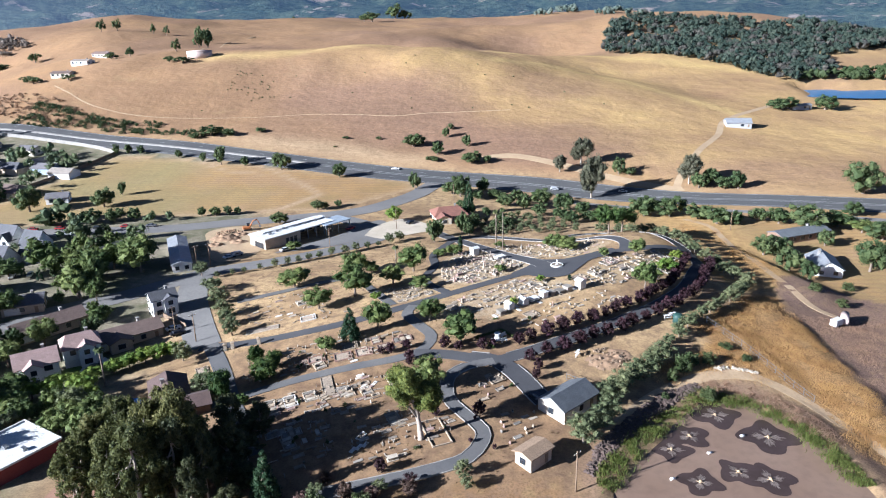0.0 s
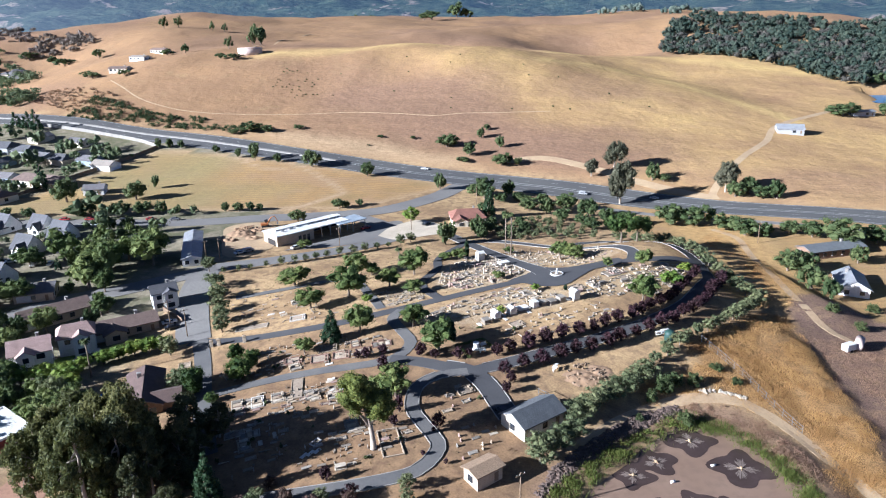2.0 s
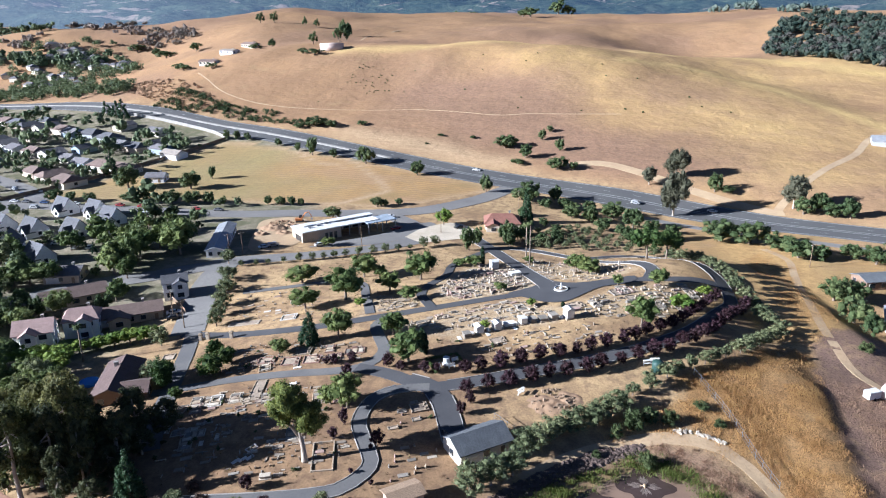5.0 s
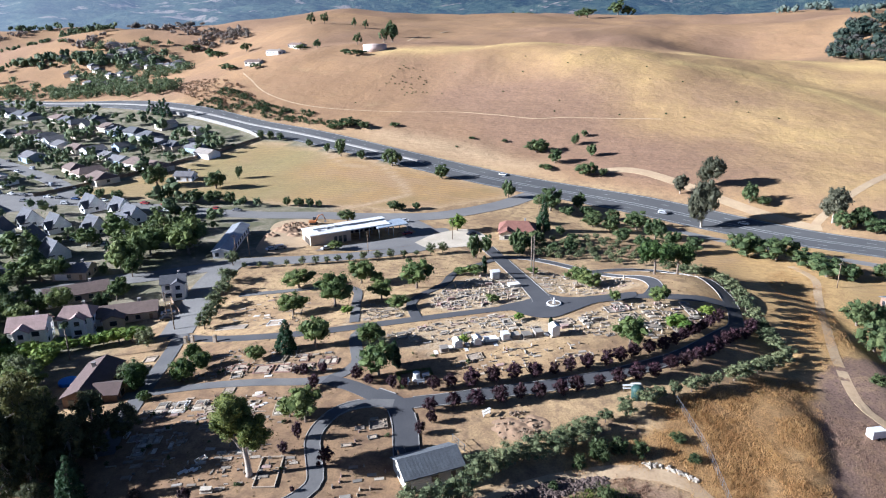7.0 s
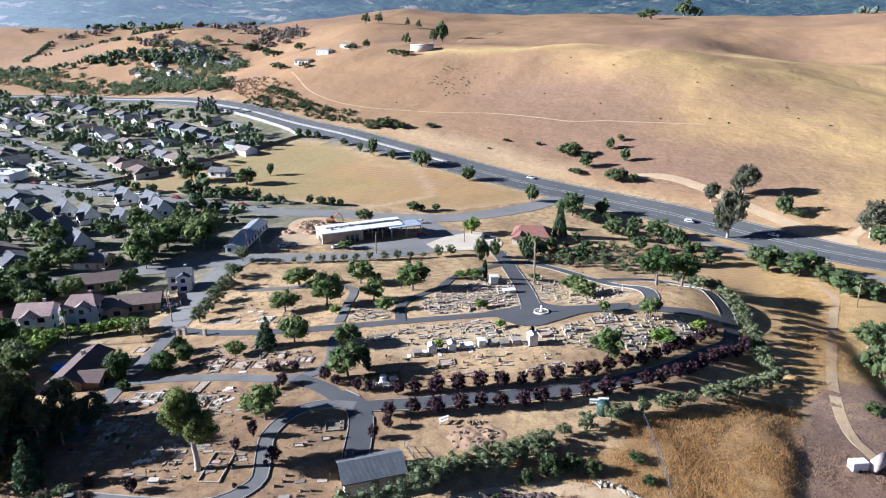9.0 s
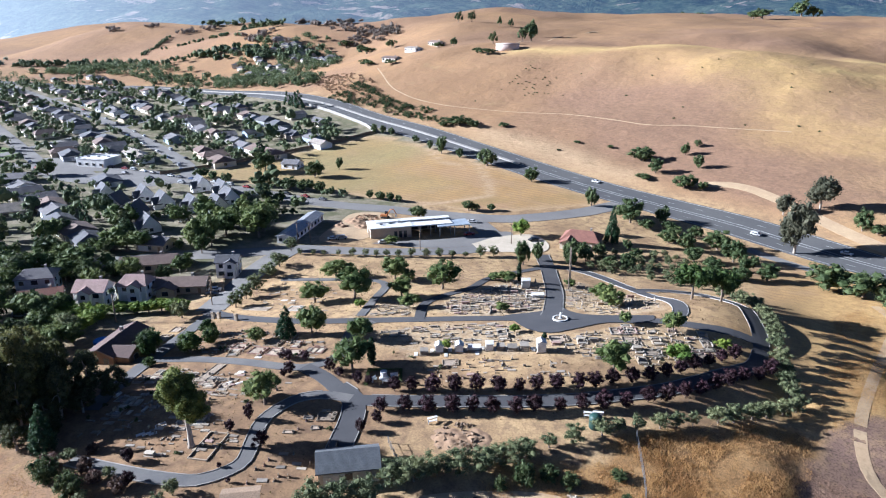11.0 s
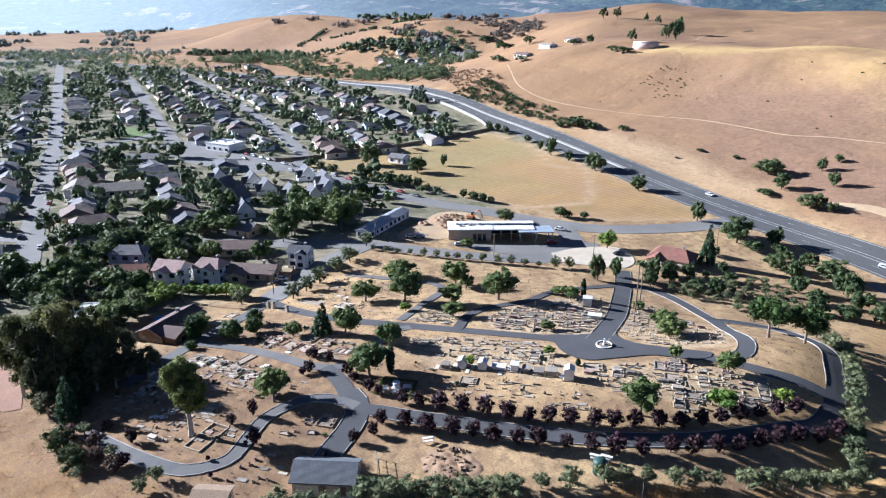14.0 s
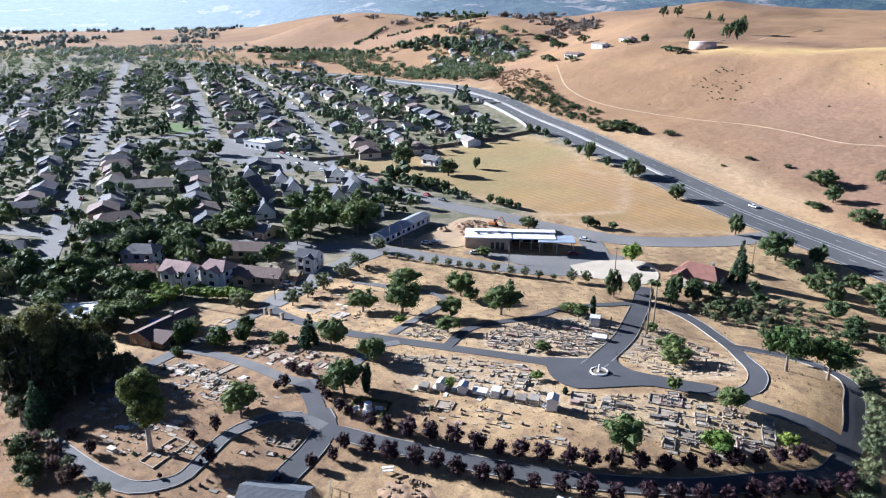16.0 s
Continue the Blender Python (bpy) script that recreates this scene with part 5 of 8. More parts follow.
for q in ((-3.3, 274, 10.2, 6.5), (-1.5, 283, 8, 5.2), (11, 284.5, 6.5, 5.8), (8.3, 290.5, 9.5, 6.4), (12.8, 294.3, 5.5, 6.9), (23, 293.5, 4.3, 6), (28.4, 296.9, 5.5, 6.9)):
    plant("oak", *q, "at the cemetery entrance", "entrance trees")
plant("conifer", 12.5, 322.0, 15.9, 6.8, "beside the restaurant")
plant("conifer", -25.7, 175.5, 9.2, 6.3, "beside the cemetery lane")
plant("conifer", -34.7, 113.1, 11.4, 6.3, "in front of the grove")
for q in ((-387, 255, 13, 8), (-392, 262, 14, 8), (-396, 279, 15, 9), (-223.5, 352, 15, 9), (-282, 398, 15, 9)):
    plant("conifer", *q, "among the town houses", "town firs", True)
for q in ((-300, 465, 16, 10), (-309, 470, 13, 9), (-318, 472, 12, 9)):
    plant("conifer", *q, "beside the highway bend", "bend firs", True)
plant("pine", 62.2, 254.5, 10.9, 12.5, "on the dry knoll", "umbrella pines")
plant("pine", 69.0, 261.5, 10.5, 12.5, "on the dry knoll", "umbrella pines")
HIGHWAY_OAKS = [(9.6, 353.7, 11.8, 13.2), (21.4, 362.4, 8.2, 8), (26.7, 354.3, 4.8, 7.2), (-14, 366.1, 9.5, 7), (-127.5, 408.2, 11.5, 8.1), (-113.2, 405.6, 6.1, 6.1), (-90.8, 399.5, 10.3, 12.6), (-56.3, 387.2, 8.3, 8.8),
                (-156.2, 421.8, 5.3, 4.9), (-197.1, 431, 7, 5.1), (-190, 431.4, 6.6, 5.1), (-182.4, 430.7, 5.8, 5.1), (-139.1, 413.1, 6.2, 4.8)]
for q in HIGHWAY_OAKS:
    plant("oak", *q, "beside the highway", "highway oaks")
FIELD_TREES = [(-197.2, 330.3, 13.5, 13.6), (-164, 335.8, 10.2, 11.7), (-163, 355, 7.5, 4.9), (-220, 303.6, 6.2, 9.4), (-210.3, 303.7, 5.3, 6), (-200.1, 305, 5.1, 7.7), (-178.8, 308.3, 6.2, 12.4), (-173.1, 311.5, 6.2, 5.5),
               (-158.4, 310.5, 6.7, 10.9), (-148.9, 312.5, 6.7, 10.9), (-140.8, 314.2, 6.2, 6.8), (-132.5, 314, 4.5, 4.3), (-151.2, 287, 6.9, 7.2), (-143.6, 288.6, 6.3, 7.2), (-130.4, 285.9, 5.2, 4.5), (-111.2, 318.5, 4.7, 4.3),
               (-105, 318.9, 4.7, 5.9), (-99.7, 320.1, 4.7, 4.9), (-95.2, 321, 3.9, 3.8), (-72.5, 304.8, 5.9, 9), (-58.9, 326.6, 5.1, 7.3), (-55.5, 328.1, 3.8, 4.2), (-49.9, 332.1, 3.5, 4.8)]
for q in FIELD_TREES:
    plant("oak", *q, "at the edge of the dry field", "field trees")
HILL_BUSHES = [(-16.8, 444.5, 8.2, 15.8), (-1.9, 424.5, 8.5, 9.1), (3.8, 459.2, 7.3, 5.6), (7.2, 472, 4.3, 5), (16, 439.8, 7.7, 7.3), (18, 408.6, 7.5, 13.1), (26.9, 408.2, 4.7, 6.2), (-5, 414.4, 3.2, 9.6), (-147.9, 462.4, 6, 17.4),
               (-137, 460.6, 4.8, 11.3), (-157.3, 455.9, 3.7, 9), (-117.7, 467.9, 3, 8.3), (-60.7, 457.6, 1.8, 5), (-39.8, 457.5, 2.1, 4.3), (-65.6, 440.9, 1.1, 2.8)]
for q in HILL_BUSHES:
    plant("oak", *q, "on the dry hillside", "hillside bushes", name="bush")
EAST_TREES = [(93.4, 316.4, 10, 12.6), (104.2, 313.5, 9.6, 13), (113.8, 303.8, 6.8, 10.1), (118.4, 294, 7.8, 10.7), (125.4, 292, 6.5, 6.3), (136.5, 295.3, 6.6, 6.9), (143.7, 290.8, 7.5, 8.7), (150.7, 281.8, 11.4, 14.1),
              (180, 298.7, 6.9, 6.9), (165.4, 284.4, 7.4, 10.9), (175.3, 268.8, 8.7, 11.3), (171.7, 277.2, 5.3, 9.3), (120.6, 252.7, 8.7, 9.4), (126.7, 253, 7.6, 9.3), (121.9, 235, 9, 9.9), (124.5, 226.3, 7.7, 6.7),
              (149, 262.7, 6.9, 5.7), (152, 237, 12.7, 11.7), (159.8, 245.2, 7.6, 8.3)]
for q in EAST_TREES:
    plant("oak" if q[2] > 6.4 else "broadleaf", q[0], q[1], q[2], q[3] * (1.3 if q[1] > 262 else 1.1), "by the farm lane", "farm trees")
for q in ((123.7, 203.2, 2.8, 4.6), (117.7, 208.9, 2.9, 4.7), (134.5, 219.5, 3, 4.9)):
    plant("scrub", *q, "in the farm yard", "yard bushes")
plant("eucalyptus", 80.0, 401.0, 15.5, 13.5, "beyond the highway", "highway eucalypts")
plant("eucalyptus", 66.5, 392.0, 9.5, 8.5, "beyond the highway", "highway eucalypts")
plant("eucalyptus", 77.0, 356.0, 22.5, 14.5, "on the highway verge", "highway eucalypts")
plant("eucalyptus", 130.8, 367.0, 16.0, 12.5, "beyond the highway", "highway eucalypts")
for q in ((98.1, 386, 10.1, 8.7), (103.8, 384.9, 4.4, 9.3), (133.7, 359.9, 8.3, 10.5), (141.8, 363.8, 9, 10), (145.8, 354.8, 6.7, 11.5), (151.3, 352.8, 10.2, 8.6), (202.6, 331.7, 16.9, 20.4), (259.7, 542.5, 9.7, 25), (293.5, 545.4, 11.4, 19.4)):
    plant("oak", *q, "in the dry pasture", "pasture oaks")
HILLTOP_TREES = [(-244, 761.7, 16.5, 8.1), (-222.3, 715.2, 17, 13.9), (-228.3, 708.5, 12, 8.5), (-232.1, 655.4, 10, 7.9), (-360, 800, 14, 12), (-345, 805, 14, 12), (-305, 800, 12, 8), (-292, 802, 11, 8), (-268.9, 645.2, 9, 12.8),
                 (-284, 640.3, 6.1, 14.6), (-112, 1286, 18, 30), (-126, 1292, 15, 24), (-276, 1436, 20, 30), (-246, 1442, 16, 26), (-82, 1466, 34, 34), (-64, 1474, 22, 26), (-376.6, 689.6, 10.1, 13.7), (-322, 580.7, 6.5, 16), (-290.3, 573.2, 5.2, 13.3), (-224.3, 614.3, 4.6, 9.4),
                 (-211.1, 609.8, 4.5, 14), (-330, 586, 6, 12), (-420, 700, 9, 22), (-445, 720, 9, 20), (-480, 735, 10, 20)]
for q in HILLTOP_TREES:
    plant("oak", q[0], q[1], q[2] * (1.25 if q[1] < 770 and q[0] > -250 else 1.0), q[3] * (1.3 if q[0] > -250 else 1.0), "on the hilltop", "hilltop trees", True)
NEAR_TOWN_TREES = [(-109.9, 244, 14.4, 12.6), (-126, 243.9, 10.3, 7.5), (-118.3, 226.7, 13.6, 7), (-120.8, 220.5, 11.3, 6.1), (-115.1, 219.1, 8.5, 6), (-129.5, 227.2, 6.6, 6.2), (-107.2, 202.7, 6.8, 6), (-144.2, 206.4, 7.7, 11.7),
                   (-150.1, 200.9, 5.3, 7.9), (-132.8, 190.6, 7, 5.3), (-58.7, 267.2, 3.7, 5.8), (-112, 150, 9, 10), (-128, 148, 8, 9), (-120, 142, 9, 10), (-105, 152, 7, 8), (-136, 176, 8, 8), (-142, 160, 9, 9), (-150, 172, 10, 10)]
NEAR_TOWN_TREES += [(-114.5, 251, 12.5, 13.5), (-121.5, 248, 10.5, 11), (-124, 239, 10, 11), (-123.5, 229, 11.5, 11), (-134.5, 246, 9, 10), (-141, 184, 10, 12), (-167, 158, 11, 13), (-170, 170, 9.5, 11), (-164, 186, 9, 11), (-139, 209, 8.5, 9.5), (-153, 186, 8, 9),
                    (-203, 233, 10, 11), (-156, 240, 8, 10), (-172, 222, 9, 10), (-148, 164, 9, 11), (-305, 223, 11, 13), (-300, 261, 10, 11), (-186, 204, 8, 10)]
for q in NEAR_TOWN_TREES:
    plant("oak" if q[0] < -160 else "broadleaf", q[0], q[1], q[2], q[3] * 1.12, "between the houses", "garden trees")
for q in ((-89.6, 172.6, 3.4, 4.6), (-86.4, 174.8, 3.8, 5.2), (-82.8, 177.0, 4.2, 5.4), (-79.4, 178.8, 4.2, 5.2), (-76.6, 180.2, 4.0, 4.6), (-93.4, 168.8, 3.2, 4.8), (-96.5, 165.5, 3.4, 5.0), (-92.0, 160.5, 4.8, 6.6), (-99.5, 160.5, 4.6, 6.0), (-89.0, 154.5, 4.6, 6.2),
          (-104.5, 159.0, 4.4, 5.6), (-103.0, 168.5, 1.6, 2.2), (-97.0, 173.0, 1.4, 2.0)):
    plant("bright", q[0], q[1], q[2] * 1.2, q[3] * 1.25, "in a garden hedge", "hedge trees")
plant("olive", -72.2, 176.6, 6.2, 6.8, "beside the gate road", "hedge trees")
for q in ((-94.8, 152, 6.6, 6), (-81.9, 147.4, 7.0, 7.1), (-100, 147, 6, 7), (-89, 147, 6, 7), (-80, 138, 8, 8), (-88, 141, 7, 8)):
    plant("broadleaf", *q, "in a garden hedge", "hedge trees")
garden_rng = random.Random(23)
gardens = [(-150, 120), (-150, 215), (-118, 222), (-84, 176), (-74, 168), (-86, 140), (-104, 128)]
planted = []
for k in range(900):
    x, y = garden_rng.uniform(-150, -72), garden_rng.uniform(118, 222)
    if len(planted) < 46 and inside(gardens, x, y) and all(math.hypot(x - o.location.x, y - o.location.y) > 9.5 for o in HALLS) and all(math.hypot(x - a, y - b) > 5.0 for a, b in planted + [(-103, 176), (-107, 172), (-99, 181)]) and all(away(q, x, y) > 6.5 for q in (CEMETERY_STREET, GATE_STREET)):
        if inside([(-116, 164), (-98, 184), (-72, 192), (-64, 176), (-68, 160), (-84, 152), (-104, 158)], x, y):
            continue
        planted.append((x, y))
        h = garden_rng.uniform(4.5, 9.5)
        plant(garden_rng.choice(("broadleaf", "oak", "broadleaf", "olive")), x, y, h, h * garden_rng.uniform(0.9, 1.2), "in a shady garden", "garden trees")
GROVE = [(-71, 113), (-72, 126), (-65, 132), (-56, 130), (-49, 123), (-45, 116), (-47, 110), (-58, 109)]
grove_rng = random.Random(4)
grown = []
for k in range(4000):
    x, y = grove_rng.uniform(-73, -45), grove_rng.uniform(108, 133)
    if inside(GROVE, x, y) and all(math.hypot(x - a, y - b) > 4.0 for a, b in grown):
        grown.append((x, y))
        h = grove_rng.uniform(17.0, 22.5) * (0.75 if x > -51 or x < -69 else 1.0) * (0.68 if y > 124 else 1.0)
        plant("stand" if x > -55 and grove_rng.random() < 0.6 else "grove", x, y, h, h * grove_rng.uniform(0.42, 0.55), "beside the cemetery", "grove")
for q in ((-45.3, 130.2, 13.4, 9.5), (-41.5, 126.0, 6.0, 6.5), (-43.5, 118.5, 7.5, 7.0), (-41.0, 110.5, 6.5, 6.5), (-76.0, 139.0, 6.5, 6.0), (-44.5, 122.5, 13.0, 8.5), (-40.5, 133.5, 8.5, 7.5), (-39.5, 117.5, 6.0, 6.0)):
    plant("stand", *q, "at the edge of the grove", "grove edge")
plant("olive", -60.3, 156.8, 6.2, 6.8, "beside the brown house", "hedge trees")
plant("broadleaf", -56.0, 155.6, 5.6, 5.0, "beside the brown house", "hedge trees")
for i, q in enumerate(((-24.5, 107.5, 5.8, 6.6), (-15.9, 107.6, 5.4, 5.9), (-25.5, 113.3, 3.2, 4.1), (-13, 114.1, 2.4, 3.4), (2.7, 117.2, 4.1, 3.9), (3.1, 113.8, 3.5, 3.6), (-11.8, 107.5, 2.6, 3.3))):
    plant("scrub" if i < 2 else "olive", *q, "below the cemetery", "lower shrubs", name="shrub")
for q in ((-2.3, 141, 4.5, 2.6), (-2.7, 136.1, 2.9, 2.6), (6.9, 135.9, 3.7, 3.4), (-16.5, 165.3, 2.2, 2.3), (-14.4, 165.3, 3.2, 2.8), (-10.2, 166.8, 2.8, 2.7), (-0.2, 165.3, 4.1, 3.4), (3.4, 164.4, 2.8, 2.8), (9.3, 164, 3.5, 3), (12.1, 164.6, 2.8, 2.2),
          (-9.1, 158.4, 2.3, 2.1), (6.1, 134.4, 1.3, 1.1), (9.5, 124.8, 1.3, 1.1), (4.7, 126.8, 1.3, 1.1), (-13.3, 118.8, 3.7, 2.8), (-7.5, 114.5, 3.2, 3.4), (-9, 160.2, 3.6, 3.2), (21.5, 150.5, 3.2, 2.6), (22.5, 154.5, 3.2, 2.6)):
    plant("plum", *q, "beside the lane", "single plums")
lane = finer(AVENUE, 0.5)
lane_side = sides(lane)
gone = np.r_[0, np.cumsum(np.linalg.norm(np.diff(lane, axis=0), axis=1))]
for off, first, gap in ((-3.9, 12.0, 4.7), (3.6, 8.0, 4.7)):
    s = first
    while s < gone[-1] - 6:
        k = int(np.searchsorted(gone, s + tree_rng.uniform(-0.7, 0.7)))
        p = lane[k] + lane_side[k] * (off + tree_rng.uniform(-0.4, 0.4))
        h = tree_rng.uniform(3.2, 4.5)
        plant("plum", p[0], p[1], h, h * tree_rng.uniform(0.9, 1.08), "in an avenue along the lane", "plum avenue")
        s += gap
LOW_HEDGE = [(28.2, 127.6, 6.4, 6.3), (31.4, 130.9, 6.2, 6.3), (35, 134.7, 6, 6), (36.6, 141.9, 5.3, 6.2), (39.3, 144.5, 5.5, 6.4), (42.3, 148.2, 5, 6.2), (45.6, 151, 5, 6.2), (48.9, 154.4, 4.6, 6.3), (51.7, 157.7, 4.4, 6.4), (54.6, 161.1, 4.4, 5.5),
             (57.6, 165.9, 3.3, 3.1), (61.4, 169.5, 4.6, 4.4), (65.4, 174.6, 4, 4.2), (67.9, 177.7, 3.6, 3), (71.1, 179.9, 4.3, 2.8), (74.6, 183.6, 4, 3.5), (77.4, 186.2, 3.8, 3.6), (79.9, 188.9, 3.7, 2.6)]
for q in LOW_HEDGE:
    plant("olive", q[0], q[1], q[2], q[3] * 1.3, "in a long hedge", "boundary hedge")
HIGH_HEDGE = [(84.1, 193.4, 5.8, 4.8), (86.7, 196.4, 5.6, 4.6), (89.6, 200.6, 5.6, 4.6), (92, 204, 5.7, 4.4), (94.8, 208.2, 5.7, 4.5), (97, 212.2, 6, 5.1), (94.8, 217, 6, 4.8), (93.2, 221.5, 6, 4.8), (91.8, 226.5, 6, 4.8), (90.4, 231.5, 5.8, 4.9),
              (88.6, 237, 5.7, 4.8), (86.8, 242, 5.7, 4.8), (84.8, 247.3, 5.7, 4.8), (82.4, 253, 5.6, 4.8), (80, 258.5, 5.6, 5), (77.6, 264, 5.4, 5), (75, 269.5, 5.4, 5), (71.5, 275, 5.2, 5.4), (66, 281, 5, 6)]
for q in HIGH_HEDGE:
    plant("olive", q[0], q[1], q[2] * 0.78, q[3] * 1.25, "in a hedge beside the lane", "boundary hedge")
for q in ((54.3, 151.6, 3.4, 3.1), (57.7, 155.4, 5, 5.2), (61.2, 158.4, 2.8, 4.8), (65.3, 158.7, 3.2, 4.3), (50.6, 144.9, 1.6, 2.3), (60.6, 144.8, 3.2, 4.5), (72.3, 165.7, 1.6, 4), (75.9, 160.8, 1.6, 3.2)):
    plant("scrub", *q, "on the bank above the pond", "bank bushes")
for q in ((6.2, 173, 6.6, 2.6), (7.4, 172.2, 6.0, 2.4), (6.6, 251.6, 6.9, 2.2), (38.5, 203.5, 1.8, 1.4)):
    plant("cypress", *q, "among the graves", "cypresses")
ORCHARD_EDGE = [(5.4, 358.2, 7.2, 11.5), (17.7, 350.9, 4.7, 8.9), (9.6, 333, 4, 6.3), (20.4, 318.9, 4.7, 4.8), (26.8, 310.3, 4.1, 6.5), (31.4, 339.4, 6.1, 10.2), (39.6, 334.2, 8.4, 7.9), (38.8, 352.6, 5.6, 7.6), (49.9, 344.1, 8.6, 12.1),
                (58.7, 332, 10.1, 11.3), (57.7, 305, 6, 8.6), (66.6, 307.8, 5.5, 8.4), (9.5, 299.7, 5.7, 6.5), (14, 304.4, 5.2, 5.8), (46, 322, 6, 9), (66, 322, 7, 9), (74, 314, 7, 9), (54, 316, 5, 8), (30, 352, 4, 7)]
for q in ORCHARD_EDGE:
    plant("oak", *q, "between orchard and highway", "thicket")
ORCHARD = [(18, 284), (58, 286), (56, 304), (40, 322), (24, 316), (14, 302)]
o_rng = random.Random(3)
made = []
while len(made) < 46:
    x, y = o_rng.uniform(12, 62), o_rng.uniform(282, 326)
    if inside(ORCHARD, x, y) and all(math.hypot(x - a, y - b) > 4.0 for a, b in made):
        made.append((x, y))
        plant("olive", x, y, o_rng.uniform(2.2, 3.6), o_rng.uniform(3.0, 4.4), "in a small orchard", "orchard olives")
for q in ((-19.5, 113.0, 3.4, 3.6), (-14.5, 112.0, 3.0, 3.4), (-27.5, 110.5, 3.6, 4.2), (-18.0, 109.8, 2.6, 3.2), (-7.5, 113.0, 3.6, 3.8), (-24.0, 117.5, 2.2, 3.0)):
    plant("dusky", *q, "below the curved lane", "dusky shrubs", name="shrub")
b_rng = random.Random(31)
low = []
while len(low) < 26:
    x, y = b_rng.uniform(-48, 26), b_rng.uniform(118, 180)
    if inside(CEMETERY, x, y) and all(away(q, x, y) > 3.2 for q in (WEST_LOOP, LOWER_LANE, SHED_LANE, MAIN_LANE, AVENUE, CROSS_LANE)):
        low.append((x, y))
        plant("scrub", x, y, b_rng.uniform(0.6, 1.3), b_rng.uniform(0.9, 1.9), "between the graves", "grave shrubs", True)
# the great eucalyptus over the graves: a bare leaning trunk, a fork, and a heavy crown
root = thing("great_eucalyptus", -5.6, 128.3, 0, "tall eucalyptus with a bare pale trunk among graves", "tree")
g = random.Random(21)
cl = clumps_in(21, 56, -2.0, 12.0, 2.7, 3.9, 1.0, 0.6) + clumps_in(22, 34, 1.3, 9.6, 2.3, 3.0, 0.9, 0.6)
bm = bmesh.new()
tube(bm, [(0, 0, -0.5), (0, 0, 0.3), (-0.15, 0.1, 3.0), (-0.5, 0.1, 6.0), (-1.2, 0.2, 9.5), (-2.0, 0.2, 13.5)], [0.75, 0.5, 0.4, 0.36, 0.26, 0.1], 10)
part("trunk", bm, PALE_BARK, root)
limbs = [([(-0.3, 0.1, 4.6), (-1.6, -0.4, 7.4), (-3.4, -0.8, 10.5)], [0.3, 0.22, 0.08]), ([(-0.4, 0.1, 5.4), (1.0, 0.3, 7.4), (2.2, 0.6, 9.6)], [0.28, 0.2, 0.07])]
limbs += [([(-0.9, 0.1, 8.0), ((q[0] - 0.9) / 2, q[1] / 2, (q[2] + 8.4) / 2), q[:3]], [0.16, 0.11, 0.03]) for q in cl[::9]]
for path, radii in limbs:
    bm = bmesh.new()
    tube(bm, path, radii, 6)
    part("limb", bm, PALE_BARK, root)
part_of("crown", crown_mesh("crown", cl, 0.17, 330, LEAF["great"], 77, core=0.74), root)
root.matrix_basis = root.matrix_basis @ Matrix.Diagonal((1.28, 1.28, 1.06, 1))


# ---- palms ----
def palm(x, y, h, where):
    root = thing("palm_tree", x, y, 0, "tall fan palm with a bare trunk " + where, "palm", "palms")
    bm = bmesh.new()
    tube(bm, [(0, 0, -0.3), (0, 0, 0.4), (0.08, 0.05, h * 0.5), (0, 0.1, h - 0.6)], [0.34, 0.26, 0.2, 0.17], 8)
    part("trunk", bm, BARK, root)
    bm = bmesh.new()
    g = random.Random(int(x * 10))
    for i in range(34):
        a, up = i * 2.4, g.uniform(-0.9, 1.1)
        d = Vector((math.cos(a), math.sin(a), 0))
        side = Vector((-d.y, d.x, 0))
        p0 = Vector((0, 0.1, h - 0.5))
        p1 = p0 + d * 0.75 + Vector((0, 0, 0.55 * up + 0.1))
        p2 = p1 + d * 0.65 + Vector((0, 0, 0.2 * up - 0.55))
        rows = [[bm.verts.new(p + side * s) for s in (-w, w)] for p, w in ((p0, 0.04), (p1, 0.3), (p2, 0.05))]
        for q, r in zip(rows, rows[1:]):
            bm.faces.new((q[0], q[1], r[1], r[0]))
    part("fronds", bm, LEAF["palm"], root)


palm(22.6, 255.6, 16.0, "beside the entrance lane")
palm(20.5, 261.5, 14.5, "beside the entrance lane")
palm(-88.5, 164.5, 11.0, "in a garden")
palm(-17.0, 240.5, 7.5, "in the upper cemetery")
palm(-109.0, 138.0, 9.0, "in a garden")

# ---- trees of the town ----
t_rng = random.Random(8)
PARK_POLY = [(-357, 271), (-396, 260), (-431, 272), (-386, 289)]
TOWN_LOT = [(-333, 267), (-344, 287), (-311, 289), (-271, 277), (-263, 299), (-227, 297), (-225, 280), (-248, 265), (-295, 257)]
town_spots = []
while len(town_spots) < 2200:
    u, v = t_rng.uniform(105, 900), t_rng.uniform(-95, 335)
    x, y = along_d * u + across_d * v
    if x > -122 or y > 540 or y < 20 and t_rng.random() < 0.5:
        continue
    if away(HIGHWAY_LINE, x, y) < 17 or inside(FIELD, x, y) or any(away(s, x, y) < 6.5 for s in TOWN_STREETS + [FIELD_ROAD, CEMETERY_STREET]):
        continue
    if inside(PARK_POLY, x, y) or inside(TOWN_LOT, x, y):
        continue
    if any(abs(x - a) < 7.0 and abs(y - b) < 7.0 for a, b in HOUSE_SPOTS) or any(math.hypot(x - o.location.x, y - o.location.y) < (15 if "hall" in o.name else 9) for o in HALLS):
        continue
    h = t_rng.choice((3, 4, 4, 5, 6, 7, 9, 11)) * t_rng.uniform(0.85, 1.2)
    town_spots.append((x, y, h, h * t_rng.uniform(0.8, 1.15)))
town_spots.sort(key=lambda q: math.hypot(q[0] + 40, q[1] - 100))
